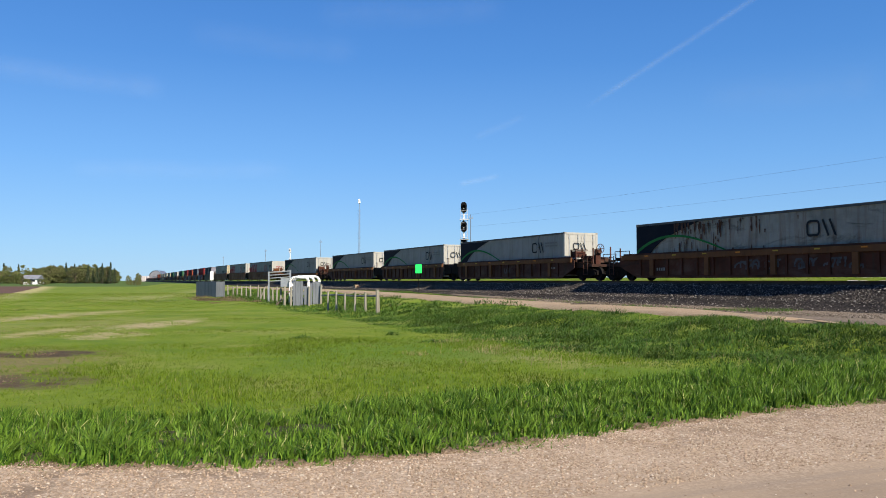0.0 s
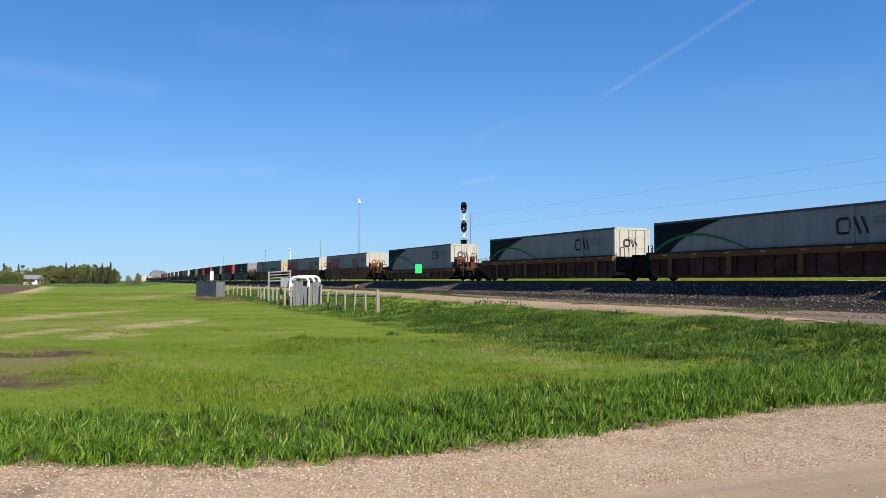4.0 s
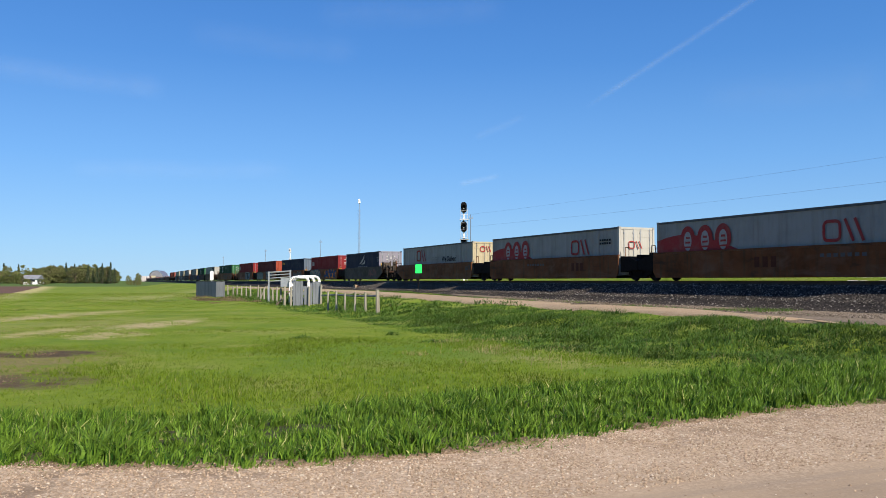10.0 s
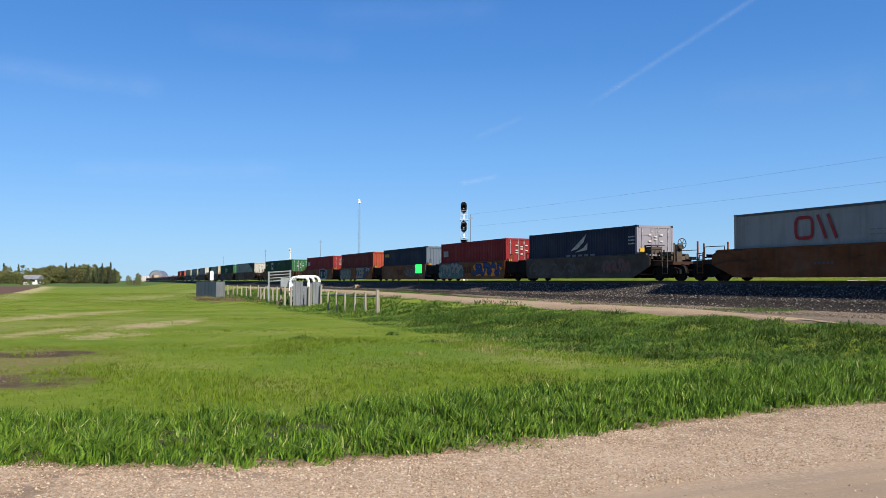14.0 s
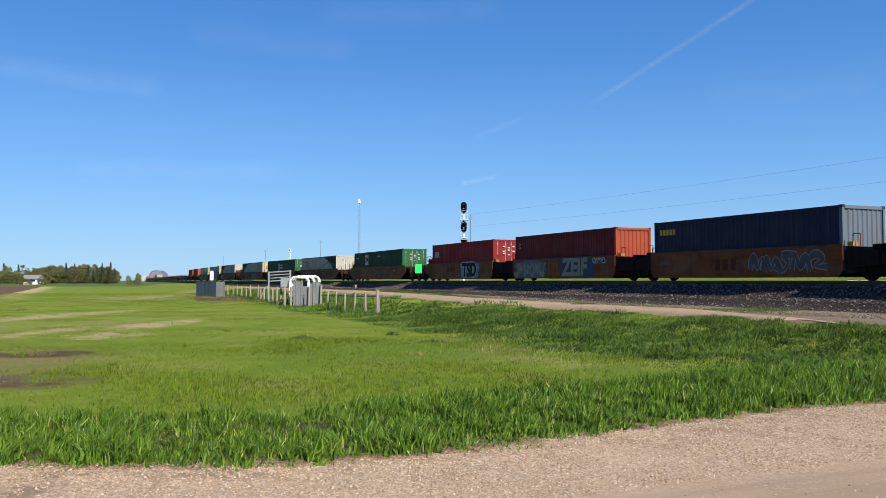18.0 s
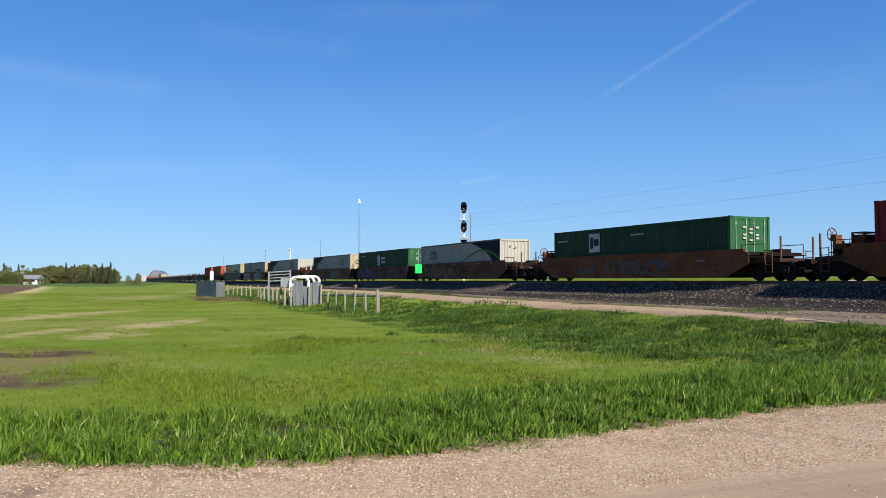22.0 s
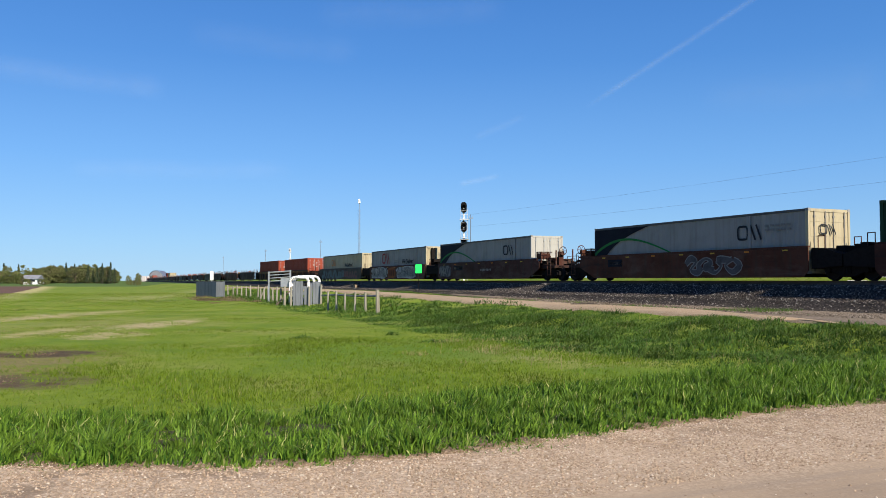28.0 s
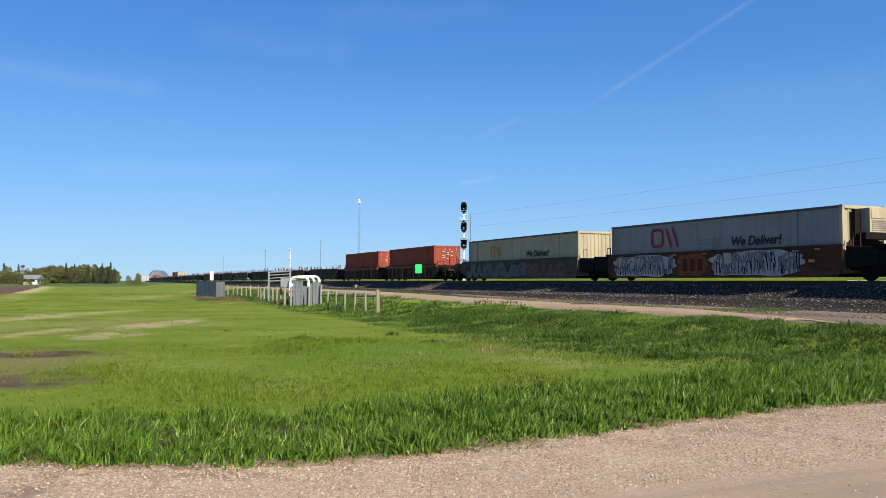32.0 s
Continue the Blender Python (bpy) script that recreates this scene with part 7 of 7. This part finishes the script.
blades("edge_grass", 16000, (-4, 15, 6.6, 8.8), (0.05, 0.14), (0.008, 0.016), 0.5, GRASS_TALL, "sparse low grass creeping onto the gravel", 31, lambda d, a: 0.9 * smooth(-0.05, 0.4, noise.noise((d * 0.9, a * 1.2, 3.3)) + 1.6 * (a + 0.2 - verge_front(d))) * (1 - smooth(0.1, 0.4, a - verge_front(d))))
blades("soil_litter", 9000, (-4, 15, 6.6, 8.8), (0.02, 0.06), (0.006, 0.012), 0.9, GRASS_DRY, "dry grass litter along the road edge", 32, lambda d, a: 0.35 * smooth(0.0, 0.4, noise.noise((d * 0.9, a * 1.3, 6.3)) + 0.9 * (a + 0.2 - verge_front(d))) * (1 - smooth(0.0, 0.3, a - verge_front(d))))


def verge_soil():
    """Dark crumbly soil showing between the gravel and the grass."""
    verts, ds = [], list(np.arange(-5, 16, 0.07))
    for d in ds:
        f = verge_front(d) - 0.10 - 0.16 * noise.noise((d * 0.8, 0.4, 3)) - 0.10 * noise.noise((d * 2.9, 1.4, 3)) - 0.06 * noise.noise((d * 7.0, 2.4, 3))
        for k, a in enumerate((f - 0.05, f, f + 0.1, f + 0.25, f + 0.40, f + 0.5)):
            z = land(d, a) + 0.035 + (-0.06, 0.005, 0.010, 0.012, 0.006, -0.08)[k] + 0.010 * noise.noise((d * 6, a * 6, 1)) * (1 < k < 5)
            verts.append(at(d, -a, z))
    i = np.arange((len(ds) - 1) * 6).reshape(-1, 6)[:, :-1].ravel()
    ob = raw("soil_edge", np.array(verts), [(4, np.stack([i, i + 6, i + 7, i + 1], axis=1))], SOIL, "dark crumbly soil along the road edge", "soil", "structure")
    if ob.data.polygons[2].normal.z < 0:
        ob.data.flip_normals()


verge_soil()


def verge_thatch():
    """Thatch sheet beneath the tall grass, coloured dark as the shade between blades."""
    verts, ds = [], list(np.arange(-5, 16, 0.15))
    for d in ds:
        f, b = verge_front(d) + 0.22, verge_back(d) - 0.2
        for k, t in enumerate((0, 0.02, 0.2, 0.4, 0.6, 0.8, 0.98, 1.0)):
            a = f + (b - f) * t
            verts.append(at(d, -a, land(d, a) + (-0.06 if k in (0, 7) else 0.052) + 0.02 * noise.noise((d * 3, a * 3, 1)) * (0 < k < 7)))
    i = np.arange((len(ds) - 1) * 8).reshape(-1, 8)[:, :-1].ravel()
    ob = raw("verge_thatch", np.array(verts), [(4, np.stack([i, i + 8, i + 9, i + 1], axis=1))], SHADED_THATCH, "thatch under the tall grass, darkened as shade between blades", "soil", "structure")
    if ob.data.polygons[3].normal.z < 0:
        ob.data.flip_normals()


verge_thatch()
WEED = leafy("dark_weeds", (0.030, 0.080, 0.014), (0.080, 0.140, 0.024), (0.15, 0.18, 0.04), 0.08, 0.5, 0.3)
for _k, (_x, _y, _r, _h) in enumerate(((-5.0, 28.9, 0.5, 0.2), (-1.9, 30.7, 0.35, 0.25), (-0.3, 27.0, 0.6, 0.25), (4.5, 26.5, 0.7, 0.35), (7.1, 34.5, 1.1, 0.34), (2.6, 33.0, 0.8, 0.35), (10.5, 26.0, 0.9, 0.26), (7.6, 27.5, 0.6, 0.3), (5.0, 30.6, 1.1, 0.6), (4.4, 30.0, 0.7, 0.5), (2.2, 45.6, 1.6, 0.5), (3.6, 44.0, 1.2, 0.4), (0.6, 48.0, 1.2, 0.4))):
    _p = Vector((_x, _y, 0))
    _d, _a = _p.dot(N), -_p.dot(U)
    blades("weed_clump", 300, (_d - _r, _d + _r, _a - _r, _a + _r), (_h * 0.6, _h * 1.2), (0.02, 0.04), 0.5, WEED, "dark green weed clump in the field", 60 + _k, lambda d, a, _d=_d, _a=_a, _r=_r: 1 - smooth(0.0, 1.0, math.hypot(d - _d, a - _a) / _r))
_r0 = random.Random(77)
for _k in range(34):
    _a = 14 + 50 * _r0.random() ** 1.3
    _d = bend(-_a) + _r0.uniform(14.5, 20.5)
    _r, _h = _r0.uniform(0.5, 1.3), _r0.uniform(0.18, 0.34)
    blades("bank_weeds", 420, (_d - _r, _d + _r, _a - _r, _a + _r), (_h * 0.6, _h * 1.2), (0.02, 0.045), 0.55, WEED, "dark weed clump in the bank grass", 200 + _k, lambda d, a, _d=_d, _a=_a, _r=_r: 1 - smooth(0.0, 1.0, math.hypot(d - _d, a - _a) / _r))
for _k, (_x, _y, _rx, _ry, _c, _s, _g) in enumerate(STAINS[:9]):
    _p = Vector((_x, _y, 0))
    _d, _a = _p.dot(N), -_p.dot(U)
    _r = max(_rx, _ry) * 1.1
    if _k > 2:
        blades("straw_litter", 1500, (_d - _r, _d + _r, _a - _r, _a + _r), (0.03, 0.10), (0.012 + 0.0004 * _y, 0.02 + 0.0008 * _y), 0.9, GRASS_DRY, "flattened straw on the worn ground", 300 + _k, lambda d, a, _d=_d, _a=_a, _r=_r: smooth(0.0, 0.3, noise.noise((d * 0.7, a * 0.7, 1.1))) * (1 - smooth(0.5, 1.0, math.hypot(d - _d, a - _a) / _r)))
    blades("field_tufts", 900, (_d - _r, _d + _r, _a - _r, _a + _r), (0.04, 0.12), (0.012 + 0.0004 * _y, 0.02 + 0.0008 * _y), 0.5, GRASS_FIELD, "green tufts coming up through the worn ground", 320 + _k, lambda d, a, _d=_d, _a=_a, _r=_r: smooth(0.05, 0.25, noise.noise((d * 1.1, a * 1.1, 4.1))) * (1 - smooth(0.6, 1.0, math.hypot(d - _d, a - _a) / _r)))


blades("seed_stalks", 260, (9, 22, 15, 30), (0.35, 0.75), (0.006, 0.010), 0.35, GRASS_DRY, "pale dry stalks standing in the grass", 41, lambda d, a: smooth(-0.1, 0.3, noise.noise((d * 0.3, a * 0.3, 9.9))))
blades("bank_straw", 5000, (14, 20, 11, 34), (0.06, 0.2), (0.010, 0.02), 0.7, GRASS_DRY, "brown dead grass caught in the bank", 42, lambda d, a: 0.8 * smooth(0.22, 0.42, noise.noise((d * 0.45, a * 0.35, 3.9))))


def field_clods():
    def place(r):
        x, y, rx, ry = STAINS[1 + r.randint(2)][:4]
        px = py = 0.0
        for _ in range(30):
            px, py = x + rx * r.normal(0, 0.55), y + ry * r.normal(0, 0.55)
            if noise.noise((px * 0.6, py * 0.9, 7.1)) > 0.12:
                break
        return (px, py, land(N.x * px + N.y * py, -(U.x * px + U.y * py)) + 0.002)
    pebbles("soil_clods", 260, place, (0.012, 0.03), SOIL, "dry brown clods on the bare ground", "soil", 24)


field_clods()


def dirt_board():
    p = Vector((7.3, 41.9, 0))
    solid("old_board", lambda b: (box(b, -0.75, 0.7, -0.14, 0.14, -0.02, 0.07), box(b, -0.3, 0.45, -0.05, 0.2, 0.072, 0.12)), TIE_WOOD, "broken brown timber lying on the dirt track", "timber", Matrix.Translation((p.x, p.y, ground_at(p.x, p.y) + 0.06)) @ pose(0, 0, 0, 0, 0, -12))


dirt_board()


def on_ballast(r):
    s, t = -r.uniform(12, 110), 1 - r.rand() ** 0.75 if r.rand() < 0.3 else 1 - 0.55 * r.rand()
    d = MID - 3.45 + 2.15 * t
    zz = np.interp(d, [MID - 3.45, MID - 3.0, MID - 2.75, MID - 2.1, MID - 1.55, MID - 1.3], [0.36, 0.44, 0.53, 0.93, 1.33, 1.40])
    p = at(d + bend(s), s, float(zz) + 0.015)
    return (p.x, p.y, p.z)


pebbles("ballast_stones", 44000, on_ballast, (0.026, 0.052), STONE, "grey crushed ballast stones", "stones", 21)


def on_road(r):
    d = r.uniform(-3, 13)
    a = 5.1 + (verge_front(d) + 0.1 - 5.1) * (1 - r.rand() ** 1.4) if r.rand() < 0.985 else r.uniform(3.4, 5.5)
    p = at(d, -a, road_top(d, a) + 0.001)
    return (p.x, p.y, p.z)


pebbles("road_pebbles", 62000, on_road, (0.0045, 0.014), PEBBLE, "loose pale pebbles on the gravel road", "stones", 22)


def on_apron(r):
    s = -r.uniform(8, 50)
    d = 26.9 - 3.4 * r.rand() ** 1.3
    p = at(d + bend(s), s, land(d + bend(s), -s) + 0.07)
    return (p.x, p.y, p.z)


pebbles("apron_stones", 9000, on_apron, (0.02, 0.05), APRON_STONE, "grey stones spilled from the ballast", "stones", 23)


# ---- sky streaks ----
def streak_material(name, strength, scale):
    m, n, l, b = material(name, 1.0, 0.0, 0.0)
    n.remove(b)
    tc = n.new("ShaderNodeTexCoord")
    sp = n.new("ShaderNodeSeparateXYZ")
    l.new(tc.outputs["Generated"], sp.inputs[0])
    across = spread(n, l, sp.outputs[1], 0, 1, -1, 1)
    ab = n.new("ShaderNodeMath")
    ab.operation = "ABSOLUTE"
    l.new(across, ab.inputs[0])
    nz = add(n, "ShaderNodeTexNoise", Scale=scale, Detail=6.0, Roughness=0.65)
    l.new(tc.outputs["Object"], nz.inputs[0])
    fade = spread(n, l, ab.outputs[0], 1.0, 0.0, 0.0, 1.0)
    mu = n.new("ShaderNodeMath")
    mu.operation = "MULTIPLY"
    l.new(fade, mu.inputs[0]), l.new(spread(n, l, nz.outputs[0], 0.35, 0.7, 0.15, 1.0), mu.inputs[1])
    along_ = n.new("ShaderNodeMath")
    along_.operation = "MULTIPLY"
    e = n.new("ShaderNodeMath")
    e.operation = "PINGPONG"
    l.new(sp.outputs[0], e.inputs[0])
    e.inputs[1].default_value = 0.5
    l.new(mu.outputs[0], along_.inputs[0]), l.new(spread(n, l, e.outputs[0], 0.0, 0.12, 0.0, strength), along_.inputs[1])
    tr, tl, df = n.new("ShaderNodeBsdfTransparent"), n.new("ShaderNodeBsdfTranslucent"), n.new("ShaderNodeBsdfDiffuse")
    m1, m2 = n.new("ShaderNodeMixShader"), n.new("ShaderNodeMixShader")
    tl.inputs[0].default_value = df.inputs[0].default_value = (0.9, 0.92, 0.95, 1)
    m1.inputs[0].default_value = 0.5
    l.new(tl.outputs[0], m1.inputs[1]), l.new(df.outputs[0], m1.inputs[2])
    l.new(along_.outputs[0], m2.inputs[0]), l.new(tr.outputs[0], m2.inputs[1]), l.new(m1.outputs[0], m2.inputs[2])
    l.new(m2.outputs[0], n["Material Output"].inputs[0])
    return m


def sky_point(px, py, far):
    """A far place in the sky, from its bearing seen by the eye."""
    th = radians(2.224)
    v = Vector(((px - 784) / 1444.0, 1.0, (441 - py) / 1444.0))
    v = Vector((v.x, v.y * math.cos(th) - v.z * math.sin(th), v.y * math.sin(th) + v.z * math.cos(th)))
    return v.normalized() * far + Vector((0, 0, EYE))


def streak(name, label, p, q, wide, strength, scale, far=3600):
    a, b = sky_point(*p, far), sky_point(*q, far)
    x = (b - a).normalized()
    zv = (-(a + b) / 2).normalized()
    yv = zv.cross(x).normalized()
    m = Matrix((x, yv, x.cross(yv))).transposed().to_4x4()
    m.translation = (a + b) / 2
    L, w = (b - a).length / 2, wide * far / 1444.0 / 2

    def shape(bm):
        v = [[bm.verts.new((-L + 2 * L * i / 12, -w + 2 * w * j / 2, 0)) for j in range(3)] for i in range(13)]
        for i in range(12):
            for j in range(2):
                bm.faces.new((v[i][j], v[i + 1][j], v[i + 1][j + 1], v[i][j + 1]))
    return solid(name, shape, streak_material(name, strength, scale), label, "cloud", m, kind="structure")


streak("contrail", "thin white vapour trail fading across a blue sky", (1035, 192), (1400, -45), 12, 0.22, 0.004)
streak("cloud_wisp", "faint thin wisp of high cloud", (-60, 112), (300, 158), 46, 0.085, 0.003)
streak("cloud_wisp", "faint thin wisp of high cloud", (812, 327), (884, 311), 12, 0.19, 0.008)
for _p, _q, _w, _k in (((120, 300), (520, 300), 40, 0.07), ((560, 30), (900, 10), 60, 0.06), ((1240, 180), (1560, 140), 70, 0.07), ((330, 60), (640, 90), 60, 0.05), ((840, 245), (930, 205), 16, 0.08)):
    streak("cloud_wisp", "faint thin wisp of high cloud", _p, _q, _w, _k, 0.003)


# ---- the train runs ----
def along(q, t):
    return q + SPEED * (t - 16) + GAIN * (t - 16) ** 2 / 2


def motions():
    for ob, q, z in MOVERS:
        walk(ob, [(t, on_line(along(q, t)) @ pose(0, 0, z)) for t in [float(k) for k in range(0, 33, 2)]])

    # grass rocks in the wind, strip by strip
    for ob, c, k in SWAYING:
        rows = []
        for j in range(65):
            t = j * 0.5
            lean = 1.6 * math.sin(t * 1.9 - k * 0.35) + 0.9 * math.sin(t * 4.3 + k * 1.7) + 1.2 * noise.noise((t * 0.6, k * 0.4, 0.5))
            rows.append((t, Matrix.Translation(c) @ Matrix.Rotation(radians(lean), 4, tuple(U))))
        walk(ob, rows)


motions()
